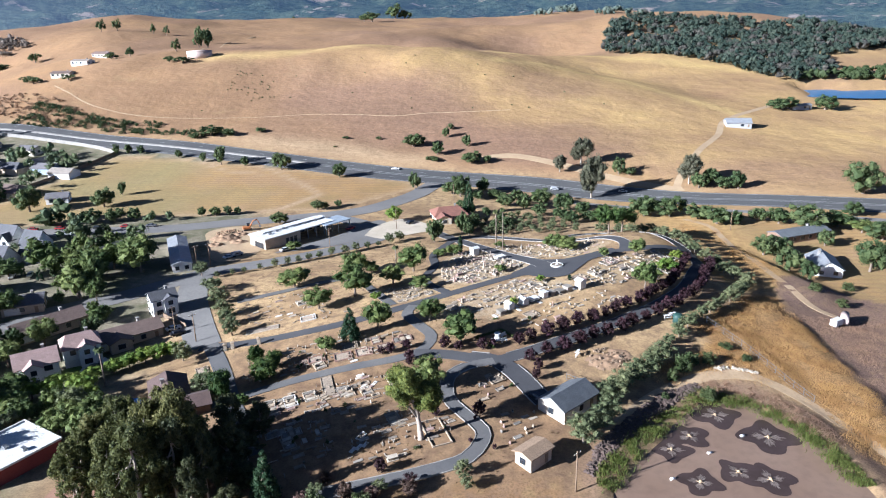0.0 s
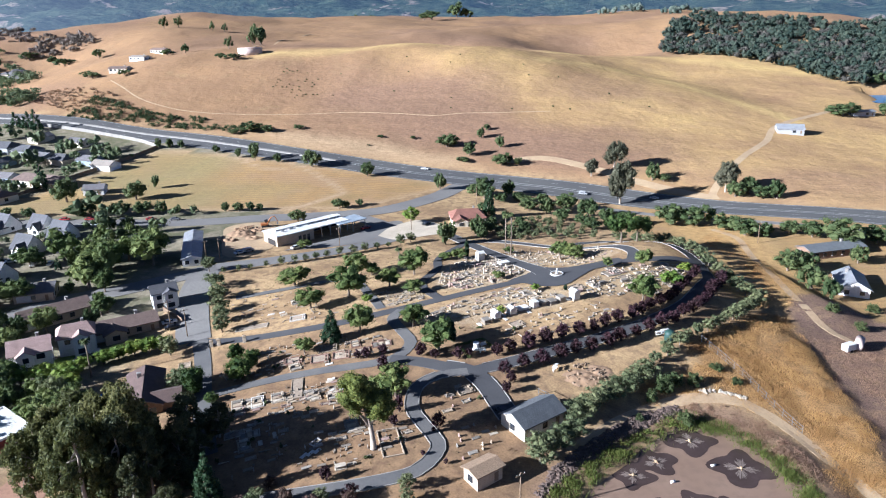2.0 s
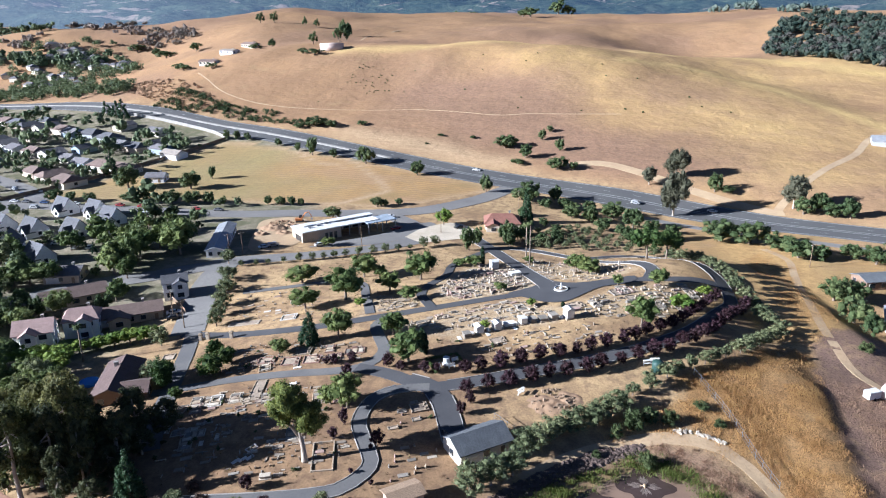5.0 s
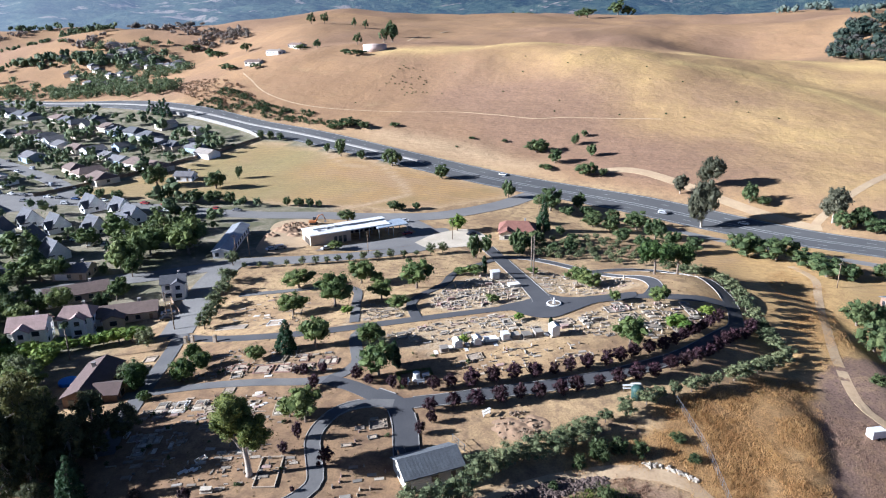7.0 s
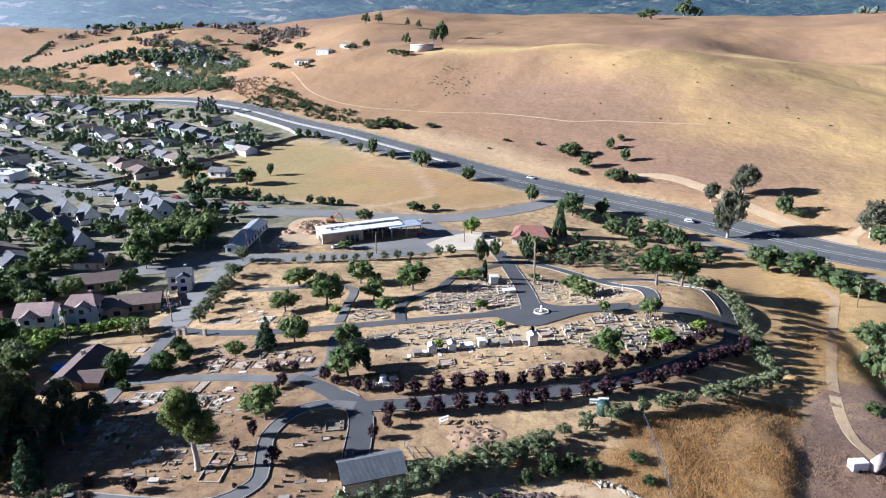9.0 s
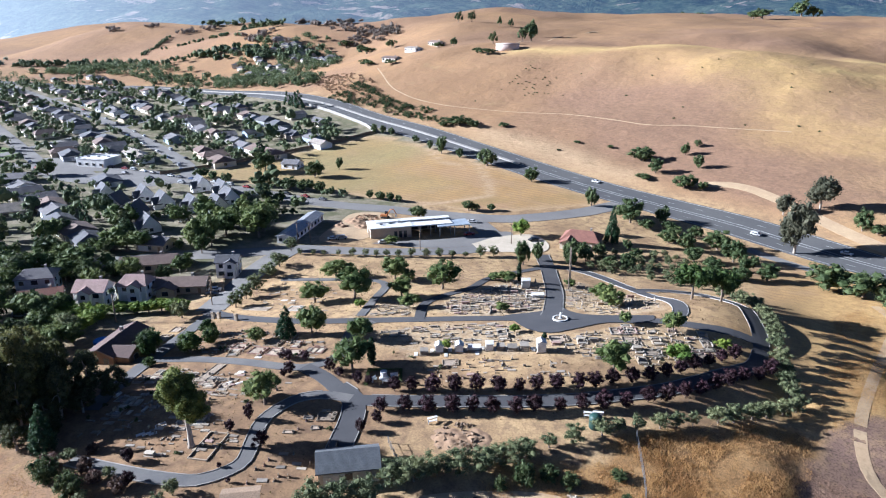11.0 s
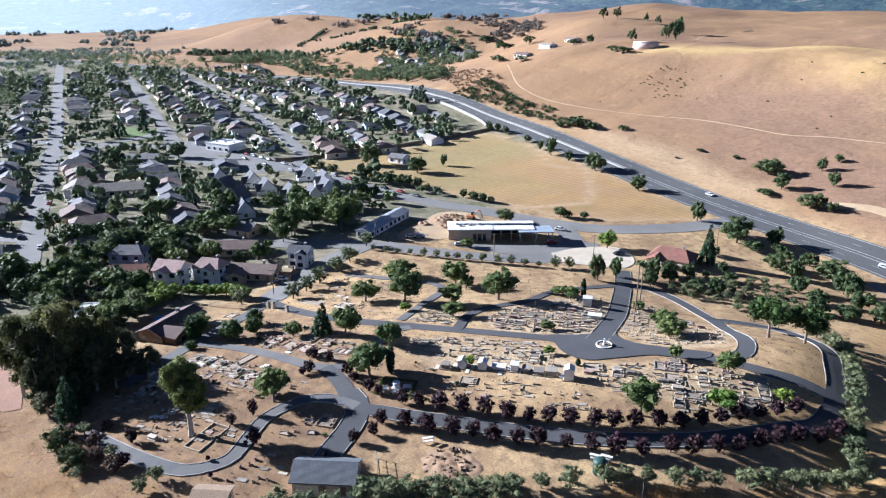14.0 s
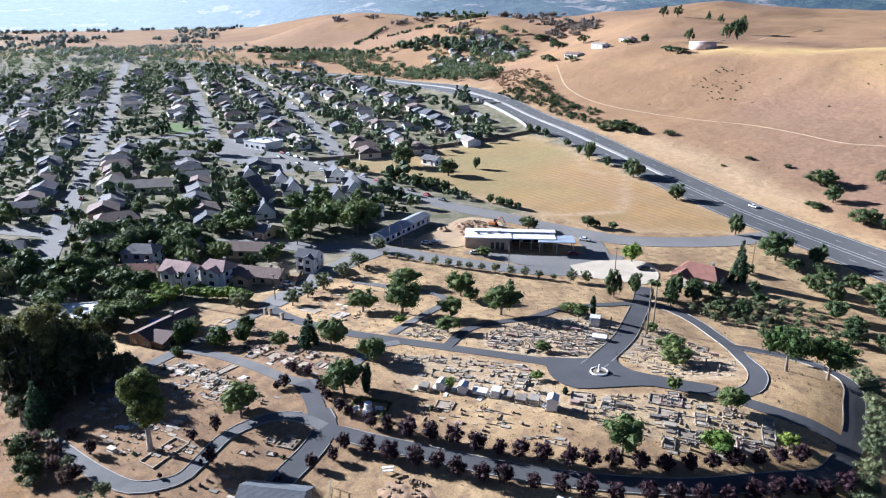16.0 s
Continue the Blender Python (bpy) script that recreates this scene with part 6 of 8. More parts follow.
for x, y, h, w in town_spots[:250]:
    kind = t_rng.choice(("oak", "broadleaf", "oak", "broadleaf", "conifer", "olive"))
    plant(kind, x, y, h * 1.05 + 0.5, (w * 1.15 + 0.8) * (0.45 if kind == "conifer" else 1.0), "among the town houses", "town trees", True)


# ---- far woods, scrub and weeds: too many to count ----
def woods(name, spots_xyhw, per, leaf, material, label, seed, category="woods", lumps=7, core=0.0):
    """Crowns of a whole wood in one mesh, each made of leaf clumps."""
    g = np.random.RandomState(seed)
    cl = []
    for x, y, h, w in spots_xyhw:
        z = ground_z(x, y)
        for i in range(lumps):
            a, q = g.rand() * 6.28, 0.33 * w * math.sqrt(g.rand())
            cl.append((x + q * math.cos(a), y + q * math.sin(a), z + h * (0.35 + 0.4 * g.rand()), (0.24 if lumps < 8 else 0.17) * w * (0.8 + 0.5 * g.rand())))
    ob = new(name, crown_mesh(name, cl, leaf * 0.85, int(per * 1.7), material, seed, core=core))
    tagged(ob, label, category, kind="stuff")


w_rng = random.Random(14)


def scatter(poly, n, h, w):
    xs, ys = [p[0] for p in poly], [p[1] for p in poly]
    out = []
    while len(out) < n:
        x, y = w_rng.uniform(min(xs), max(xs)), w_rng.uniform(min(ys), max(ys))
        if inside(poly, x, y):
            out.append((x, y, h * w_rng.uniform(0.7, 1.3), w * w_rng.uniform(0.7, 1.3)))
    return out


woods("town_trees", town_spots[250:], 9, 0.75, LEAF["town"], "dark green trees between the town houses", 12, "trees", 4, 0.65)
oaks = scatter(WOODS, 800, 9, 13) + scatter([(390, 750), (430, 830), (410, 910), (470, 960), (560, 900), (480, 800)], 200, 9, 14)
woods("oak_wood", [q for k, q in enumerate(oaks) if k % 5], 14, 0.75, LEAF["wood"], "dense dark green oak wood on the far slope", 1, lumps=6, core=0.6)
woods("grey_wood", oaks[::5], 14, 0.75, LEAF["grey_wood"], "grey-brown crowns among the oak wood", 41, lumps=6, core=0.6)
woods("lakeside_wood", scatter([(300, 655), (335, 660), (420, 650), (520, 645), (520, 690), (400, 690)], 110, 7, 10) + scatter([(450, 700), (540, 690), (640, 760), (560, 850), (480, 800)], 150, 9, 13), 14, 0.9, LEAF["scrub"], "green trees along the lake shore", 2, lumps=4, core=0.85)
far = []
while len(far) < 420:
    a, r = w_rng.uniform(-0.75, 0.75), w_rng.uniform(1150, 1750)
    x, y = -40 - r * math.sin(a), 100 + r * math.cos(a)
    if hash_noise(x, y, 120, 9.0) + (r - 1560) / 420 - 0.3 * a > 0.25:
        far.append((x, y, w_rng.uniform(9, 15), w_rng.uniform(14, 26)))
woods("far_forest", far, 11, 1.3, LEAF["far"], "trees on the far rolling farmland, tinted for haze", 3, lumps=4, core=0.7)
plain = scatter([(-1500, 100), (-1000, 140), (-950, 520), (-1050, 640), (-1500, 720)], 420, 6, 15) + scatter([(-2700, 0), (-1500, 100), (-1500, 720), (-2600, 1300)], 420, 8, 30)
woods("plain_trees", [q for q in plain if lattice_noise(q[0], q[1], 130, 6) > 0.46], 11, 1.25, LEAF["plain"], "tree belts on the far plain, paled for haze", 25, "trees", 4, 0.5)
bend = scatter([(-640, 560), (-420, 535), (-345, 515), (-345, 545), (-420, 590), (-560, 600), (-700, 590)], 130, 7, 9) + scatter([(-900, 560), (-700, 580), (-620, 620), (-800, 640)], 90, 8, 12)
bend += scatter(suburb, 120, 7, 10)
woods("valley_trees", bend, 14, 1.2, LEAF["town"], "dark trees round the far neighbourhood", 4)
woods("far_town_trees", [q for q in scatter([(-1400, 150), (-850, 60), (-560, 100), (-620, 480), (-1000, 560), (-1500, 500)], 700, 7, 11) if all(away(s, q[0], q[1]) > 9 for s in TOWN_STREETS)], 8, 1.2, LEAF["town"], "dark trees of the distant town", 5)
def along(line, n, h, w, spread):
    c = finer(line, 4.0)
    return [(q[0] + w_rng.uniform(-spread, spread), q[1] + w_rng.uniform(-spread, spread), h * w_rng.uniform(0.6, 1.3), w * w_rng.uniform(0.6, 1.3)) for q in (c[w_rng.randrange(len(c))] for i in range(n))]


hedges = along([(-811, 679), (-871, 751), (-912, 809)], 34, 4, 7, 3) + along([(-822, 716), (-762, 737), (-654, 729)], 30, 4, 6, 3)
hedges += along([(-979, 602), (-896, 618), (-794, 626), (-694, 636), (-668, 662), (-559, 680), (-493, 701)], 130, 9, 13, 12)
hedges += along([(-941, 909), (-873, 934), (-780, 860), (-651, 768), (-621, 782)], 70, 9, 12, 14)
woods("hill_hedges", hedges, 10, 1.1, LEAF["town"], "dark hedges and tree belts below the folded hills", 16, "trees", 4, 0.75)
clumps = [(-917, 842), (-911, 879), (-632, 735), (-578, 798), (-517, 781), (-473, 763), (-456, 785), (-562, 713), (-621, 719), (-1060, 800), (-1010, 850)]
woods("fold_scrub", [q for x, y in clumps for q in scatter([(x - 16, y - 12), (x + 18, y - 10), (x + 14, y + 14), (x - 14, y + 12)], 9, 6, 11)], 14, 0.75, LEAF["bare_wood"], "grey-brown thickets on the folded hills", 17, "scrub", 4, 0.6)
woods("hill_oaks", scatter([(-490, 735), (-435, 735), (-415, 765), (-450, 800), (-500, 790)], 42, 6, 9) + scatter([(-565, 800), (-535, 805), (-530, 835), (-565, 840)], 14, 6, 9) + scatter([(-640, 800), (-600, 790), (-610, 830)], 16, 7, 10), 18, 0.6, LEAF["bare_wood"], "grey-brown oak scrub in the hill folds", 15, "scrub", 6, 0.55)
slope = scatter([(-300, 492), (-250, 484), (-190, 468), (-150, 458), (-160, 470), (-230, 495), (-290, 510)], 90, 1.8, 4)
slope += scatter([(-292, 532), (-256, 513), (-226, 501), (-190, 494), (-190, 486), (-228, 489), (-262, 501), (-294, 520)], 80, 2.2, 4.5)
woods("slope_scrub", slope, 12, 0.5, LEAF["scrub"], "patchy dark scrub on the road cutting", 6, "scrub")
specks = scatter([(-260, 505), (60, 480), (150, 540), (60, 640), (-180, 600)], 22, 0.5, 1.4) + scatter([(-165, 545), (-135, 545), (-130, 585), (-160, 590)], 34, 0.4, 1.0)
woods("hill_scrub", specks, 8, 0.4, LEAF["scrub"], "small dark bushes dotted over the hill", 7, "scrub")
bushes = scatter([(-344, 530), (-300, 505), (-261, 490), (-237, 503), (-280, 535), (-320, 555), (-350, 560)], 260, 1.0, 2.4)
woods("cutting_scrub", bushes, 12, 0.35, LEAF["brush"], "dry brush on the steep slope", 8, "scrub")


def blades(name, poly, n, size, material, label, seed, tall=1.0, wide=0.3, clump=3.0, off_lanes=False):
    """Tufts of thin upright blades, thicker and taller in patches."""
    g = np.random.RandomState(seed)
    xs, ys = [p[0] for p in poly], [p[1] for p in poly]
    x, y = g.uniform(min(xs), max(xs), 8 * n), g.uniform(min(ys), max(ys), 8 * n)
    dense = 0.55 * lattice_noise(x, y, clump, seed) + 0.3 * lattice_noise(x, y, clump * 0.3, seed + 1) + 0.25 * lattice_noise(x, y, clump * 3, seed + 2)
    ok = inside(poly, x + g.normal(0, 1.1, 8 * n), y + g.normal(0, 1.1, 8 * n)) & (dense > g.uniform(0.25, 0.85, 8 * n))
    x, y, dense = x[ok][:n], y[ok][:n], dense[ok][:n]
    if off_lanes:
        ok = np.hypot(x - 37, y - 217) > 11
        for q in LANE_PLAN:
            ok &= away(q[0], x, y) > q[1] / 2 + 0.5
        ok &= away(GATE_STREET, x, y) > 6
        x, y, dense = x[ok], y[ok], dense[ok]
    z = height(x, y)
    k = len(x)
    a, s = g.uniform(0, 6.28, k), size * g.uniform(0.5, 1.3, k) * (0.35 + 1.3 * dense)
    lx, ly = g.normal(0, 0.45, k) * s, g.normal(0, 0.45, k) * s
    b1 = np.stack([x - np.cos(a) * s * wide, y - np.sin(a) * s * wide, z - 0.05], 1)
    b2 = np.stack([x + np.cos(a) * s * wide, y + np.sin(a) * s * wide, z - 0.05], 1)
    t = np.stack([x + lx, y + ly, z + s * tall], 1)
    v = np.stack([b1, b2, t], 1).reshape(-1, 3)
    me = mesh_of(name, v.tolist(), np.arange(3 * k).reshape(-1, 3).tolist(), material)
    tagged(new(name, me), label, "weeds", kind="stuff")


def weed_mat(name, a, b2, c2, scale=0.16):
    """Dry stalks that change colour from patch to patch and let some light through."""
    m, n, l, b = node_set(name)
    geo = n.new("ShaderNodeNewGeometry")
    c = mix(n, l, ramp(n, l, noise_node(n, l, geo.outputs["Position"], scale, 5.0), 0.36, 0.64), a, b2)
    c = mix(n, l, mult(n, l, geo.outputs["Random Per Island"], 0.5), c, c2)
    l.new(c, b.inputs["Base Color"])
    b.inputs["Roughness"].default_value, b.inputs["Specular IOR Level"].default_value = 0.85, 0.1
    t = n.new("ShaderNodeBsdfTranslucent")
    l.new(c, t.inputs[0])
    k = n.new("ShaderNodeMixShader")
    k.inputs[0].default_value = 0.4
    l.new(b.outputs[0], k.inputs[1])
    l.new(t.outputs[0], k.inputs[2])
    l.new(k.outputs[0], n["Material Output"].inputs["Surface"])
    return m


GOLD_WEED = weed_mat("golden_weeds", (0.58, 0.37, 0.155), (0.41, 0.24, 0.10), (0.33, 0.215, 0.09))
SLOPE_WEED = weed_mat("orange_dry_grass", (0.37, 0.225, 0.095), (0.26, 0.155, 0.07), (0.19, 0.122, 0.058))
RUSSET = weed_mat("russet_weeds", (0.34, 0.215, 0.145), (0.255, 0.16, 0.12), (0.42, 0.30, 0.18))
blades("dry_weeds", WEEDS, 64000, 0.28, GOLD_WEED, "tall golden-brown dry weeds", 31, 1.5, 0.12, 5.0)
REEDS = [(28.5, 116.2), (32.4, 121.5), (42.7, 133.5), (55.1, 143.8), (60.2, 149.0), (64.1, 146.6), (71.0, 142.0), (76.6, 132.8), (79.0, 124.0), (80.5, 112.0), (77.5, 112.0), (75.6, 126.4), (72.5, 134.7), (68.4, 140.2), (62.2, 143.5), (56.2, 141.8), (43.4, 130.0), (36.0, 121.5), (31.4, 113.6)]
blades("pond_reeds", REEDS, 26000, 0.42, LEAF["reed"], "green reeds round the muddy pond", 32, 1.4, 0.16, 1.6)
TUFT = weed_mat("brown_tufts", (0.30, 0.20, 0.105), (0.18, 0.125, 0.07), (0.14, 0.135, 0.055), 0.3)
blades("dry_tufts", CEMETERY, 6000, 0.30, TUFT, "brown and olive weed tufts between graves", 38, 0.9, 0.5, 2.2, True)
RIPRAP = [(27.0, 118.9), (30.6, 126.1), (36.6, 133.6), (44.0, 141.0), (51.2, 147.4), (60.1, 151.5), (60.4, 149.4), (54.0, 144.6), (42.2, 134.2), (31.6, 122.4), (28.0, 116.6)]
blades("brown_weeds", [(104, 192), (102, 170), (102, 150), (98, 122), (128, 112), (140, 160), (132, 192)], 30000, 0.26, RUSSET, "mauve-brown dead weeds on the slope", 34, 1.4, 0.12, 5.0)
blades("strip_grass", [(93, 206), (106, 208), (116, 230), (116, 290), (108, 310), (98, 300), (100, 250), (102, 215)], 26000, 0.18, GOLD_WEED, "golden dry grass beside the hedge", 35, 1.4, 0.14, 5.0)
blades("south_grass", [(-60, 104), (-46, 108), (-28, 105), (-12, 109), (6, 113), (20, 110), (10, 90), (-60, 90)], 16000, 0.18, SLOPE_WEED, "golden dry grass below the cemetery", 36, 1.4, 0.14, 5.0)
blades("bank_weeds", [(62, 152.5), (70, 151.5), (76, 148), (80, 140), (83, 130), (80.5, 124), (77.5, 133), (72, 142.4), (65, 147), (61, 150)], 9000, 0.25, RUSSET, "purple-brown weeds on the pond bank", 33, 0.9, 0.25, 1.6)
ROCK = mat("mauve_grey_rock", (0.125, 0.088, 0.072), (0.075, 0.055, 0.047), 0.3, 3.0, 0.9, world_space=True)
rock_rng = np.random.RandomState(12)
rv, rf = [], []
while len(rf) < 900 * 20:
    x, y = rock_rng.uniform(26, 62), rock_rng.uniform(115, 153)
    if inside(RIPRAP, x, y):
        o = 12 * (len(rf) // 20)
        rock = np.array((x, y, ground_z(x, y) + 0.05)) + ICO * rock_rng.uniform(0.2, 0.55) * (1 + 0.3 * rock_rng.normal(size=(12, 1))) * (1.2, 0.9, 0.7)
        rv += rock.tolist()
        rf += [tuple(o + i for i in q) for q in ICO_FACES]
tagged(new("riprap", mesh_of("riprap", rv, rf, ROCK)), "dark broken rocks lining the pond bank", "rocks", kind="stuff")


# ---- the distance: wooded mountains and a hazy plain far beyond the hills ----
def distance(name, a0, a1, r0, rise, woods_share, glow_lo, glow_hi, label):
    """A far sheet of ridges; emission stands in for the lit haze over it."""
    across, deep = 360, 46
    a = np.linspace(a0, a1, across)[:, None] + np.zeros((1, deep))
    r = r0 + (4700 - r0) * np.linspace(0, 1, deep)[None, :] ** 1.5 + np.zeros((across, 1))
    x, y = -40 - r * np.sin(a), 100 + r * np.cos(a)
    z = rise(x, y, r, a)
    z[:, 0] = -60
    idx = np.arange(across * deep).reshape(across, deep)
    faces = np.stack([idx[:-1, :-1], idx[:-1, 1:], idx[1:, 1:], idx[1:, :-1]], -1).reshape(-1, 4)
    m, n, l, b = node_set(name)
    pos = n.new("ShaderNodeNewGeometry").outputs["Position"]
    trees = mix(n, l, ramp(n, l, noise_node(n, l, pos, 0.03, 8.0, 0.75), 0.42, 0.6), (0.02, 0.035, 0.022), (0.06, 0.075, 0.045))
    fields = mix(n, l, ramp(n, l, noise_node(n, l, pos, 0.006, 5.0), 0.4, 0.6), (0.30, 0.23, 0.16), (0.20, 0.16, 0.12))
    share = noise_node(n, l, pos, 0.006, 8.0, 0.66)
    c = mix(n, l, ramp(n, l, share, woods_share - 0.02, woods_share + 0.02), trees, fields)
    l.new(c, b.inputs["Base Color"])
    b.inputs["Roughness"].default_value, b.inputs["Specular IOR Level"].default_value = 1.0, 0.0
    # haze painted in as emission, bluish at right and paler towards the left
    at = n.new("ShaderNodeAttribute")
    at.attribute_name = "haze_glow"
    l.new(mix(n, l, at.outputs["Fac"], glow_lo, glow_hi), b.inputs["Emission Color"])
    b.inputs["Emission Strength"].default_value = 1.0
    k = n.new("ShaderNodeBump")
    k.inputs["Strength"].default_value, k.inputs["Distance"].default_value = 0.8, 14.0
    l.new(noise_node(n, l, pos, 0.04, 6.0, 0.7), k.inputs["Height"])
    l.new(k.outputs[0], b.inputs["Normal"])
    me = mesh_of(name, np.stack([x, y, z], -1).reshape(-1, 3).tolist(), faces.tolist(), m, True)
    at = me.attributes.new("haze_glow", "FLOAT", "POINT")
    haze_glow = np.clip(0.25 * smooth(0.2, 0.9, a) + 0.8 * smooth(0.75, 1.35, a), 0, 1)
    at.data.foreach_set("value", haze_glow.astype(np.float32).ravel())
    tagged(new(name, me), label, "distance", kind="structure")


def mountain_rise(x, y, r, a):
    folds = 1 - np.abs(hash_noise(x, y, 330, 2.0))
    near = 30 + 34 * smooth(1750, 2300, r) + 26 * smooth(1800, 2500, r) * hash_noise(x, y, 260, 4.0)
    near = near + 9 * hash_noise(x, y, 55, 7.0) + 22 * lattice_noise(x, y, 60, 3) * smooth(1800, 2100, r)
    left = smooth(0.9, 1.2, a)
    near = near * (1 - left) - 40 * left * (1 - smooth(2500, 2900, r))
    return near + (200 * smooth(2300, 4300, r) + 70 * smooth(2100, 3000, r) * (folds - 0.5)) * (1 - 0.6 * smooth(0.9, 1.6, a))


distance("backdrop", -1.1, 2.4, 1750, mountain_rise, 0.6, (0.012, 0.02, 0.04), (0.21, 0.235, 0.265), "wooded mountains with blue haze painted on as glow")

# ---- sheets of asphalt, gravel and water ----
patch("plaza", [(27, 210), (32, 206.8), (38.5, 207.1), (44, 214.2), (48.8, 220.8), (57.3, 225.5), (58, 231.5), (47.4, 227), (40.8, 224.5), (34.7, 226.5), (28.6, 233), (28.8, 222), (21.5, 213.6)], ASPHALT, "dark asphalt turning circle among the graves", 0.20, "road", 6)
patch("parking_lot", [(-66, 263), (-62, 268.5), (-44.6, 287), (-38, 300), (-28, 310), (-24, 300), (-32, 284), (-45, 271)], OLD_ASPHALT, "worn asphalt parking lot", 0.13, "road")
patch("gravel_lot", [(-33, 286.5), (-29, 301), (-18, 312), (-7, 304), (-5, 294), (-12, 288.5), (-24, 281)], GRAVEL, "pale gravel parking lot", 0.17, "ground")
patch("building_site", [(-79, 253.7), (-88, 256), (-97, 279), (-101, 294), (-90, 302), (-79, 295), (-72, 268)], TRACK, "bare dug-up earth of a building site", 0.12, "ground")
EARTH = mat("red_brown_earth", (0.33, 0.19, 0.125), (0.26, 0.15, 0.10), 0.15, 1.5, 0.95, world_space=True)
patch("bare_lot", [(-80, 118), (-78, 130), (-72.5, 133), (-70, 128), (-70.5, 114), (-64, 106.5), (-50, 107), (-52, 103.5), (-68, 101), (-80, 106)], EARTH, "bare red-brown earth beside the grove", 0.10, "ground")
DRIVE = mat("pale_concrete_drive", (0.66, 0.64, 0.60), (0.55, 0.53, 0.50), 0.3, 4, 0.9, world_space=True)
LAWN = mat("green_lawn", (0.09, 0.15, 0.035), (0.14, 0.18, 0.05), 0.3, 4, 0.95, world_space=True)
patch("lawn", [(-103.6, 170.4), (-100.0, 173.4), (-100.6, 177.6), (-104.6, 176.6), (-105.6, 172.6)], LAWN, "small bright green front lawn", 0.10, "lawn", 3)
patch("driveway", [(-100.4, 177.8), (-99.8, 173.6), (-97.0, 175.4), (-94.4, 180.6), (-96.8, 182.6)], DRIVE, "white concrete driveway", 0.12, "driveway", 3)
patch("driveway", [(-107.6, 162.4), (-103.4, 166.4), (-97.6, 171.4), (-98.4, 173.0), (-104.4, 168.4), (-109.0, 164.4)], DRIVE, "pale concrete driveway", 0.12, "driveway", 3)
patch("front_yard", [(-84, 198.5), (-78.6, 202.2), (-82, 209.5), (-88, 205.5)], TRACK, "dry bare front yard", 0.09, "yard", 3)
patch("parking_lot", TOWN_LOT, OLD_ASPHALT, "pale asphalt car park beside the white hall", 0.13, "road")
patch("park_lawn", PARK_POLY, LAWN, "green lawn of a small park", 0.14, "lawn", 4)
for line, w, label in (([(37, 134), (44, 141.5), (51.5, 147.5), (58, 151.5), (64.6, 153.9), (70, 154.6), (75.7, 153.5), (80, 149.5), (84, 143), (87.5, 134.4), (91, 124), (93, 110)], 3.2, "dusty dirt track above the pond"),
                       ([(108, 304), (114, 290), (113, 272.8), (110.9, 245), (109.6, 215), (112, 201), (118, 192)], 2.6, "dusty farm track down the slope"),
                       ([(124, 358), (127, 372), (156, 423), (180, 460), (200, 500), (240, 540), (262, 560)], 4.0, "dirt track to the barn"),
                       ([(-296, 562), (-262, 533), (-243, 521), (-220, 513), (-195, 509), (-168, 508), (-128, 508), (-91, 510), (-56, 503), (-31, 498), (-9, 503), (14, 505), (50, 510)], 1.1, "dirt trail across the hill"),
                       ([(-205, 648), (-214, 668), (-221, 773), (-205, 860)], 1.6, "dirt track up to the tank"),
                       ([(20, 414), (40, 418), (60, 408), (90, 385), (124, 360)], 7.0, "dusty verge beside the highway"),
                       ([(60, 352), (90, 338), (120, 322), (150, 306), (200, 288)], 5.0, "frontage road below the highway")):
    road("track", line, w, OLD_ASPHALT if "frontage" in label else TRACK, label, 0.05)
WATER = mat("muddy_water", (0.20, 0.132, 0.092), (0.24, 0.165, 0.12), 0.05, 0.5, 0.55, bump=0.05, spec=0.25, world_space=True)
CLEAR_WATER = mat("dark_water", (0.05, 0.034, 0.028), (0.07, 0.048, 0.042), 0.2, 1.0, 0.25, bump=0.05, spec=0.4, world_space=True)
FOAM = mat("pale_foam", (0.25, 0.20, 0.17), (0.15, 0.118, 0.10), 0.5, 1.2, 0.7, world_space=True)
# the lake's blue is the sky's reflection, put into the base colour
LAKE_WATER = mat("sky_tinted_lake_water", (0.05, 0.15, 0.30), (0.06, 0.17, 0.33), 0.01, 0.3, 0.35, bump=0.05, spec=0.5, world_space=True)
POND_Z = POND_LEVEL
patch("water", POND, WATER, "muddy brown water of a settling pond", 0, "pond", 8, flat=POND_Z)
patch("lake", LAKE, LAKE_WATER, "blue lake between wooded shores", 0, "lake", 8, flat=9.6)
a_rng = random.Random(6)
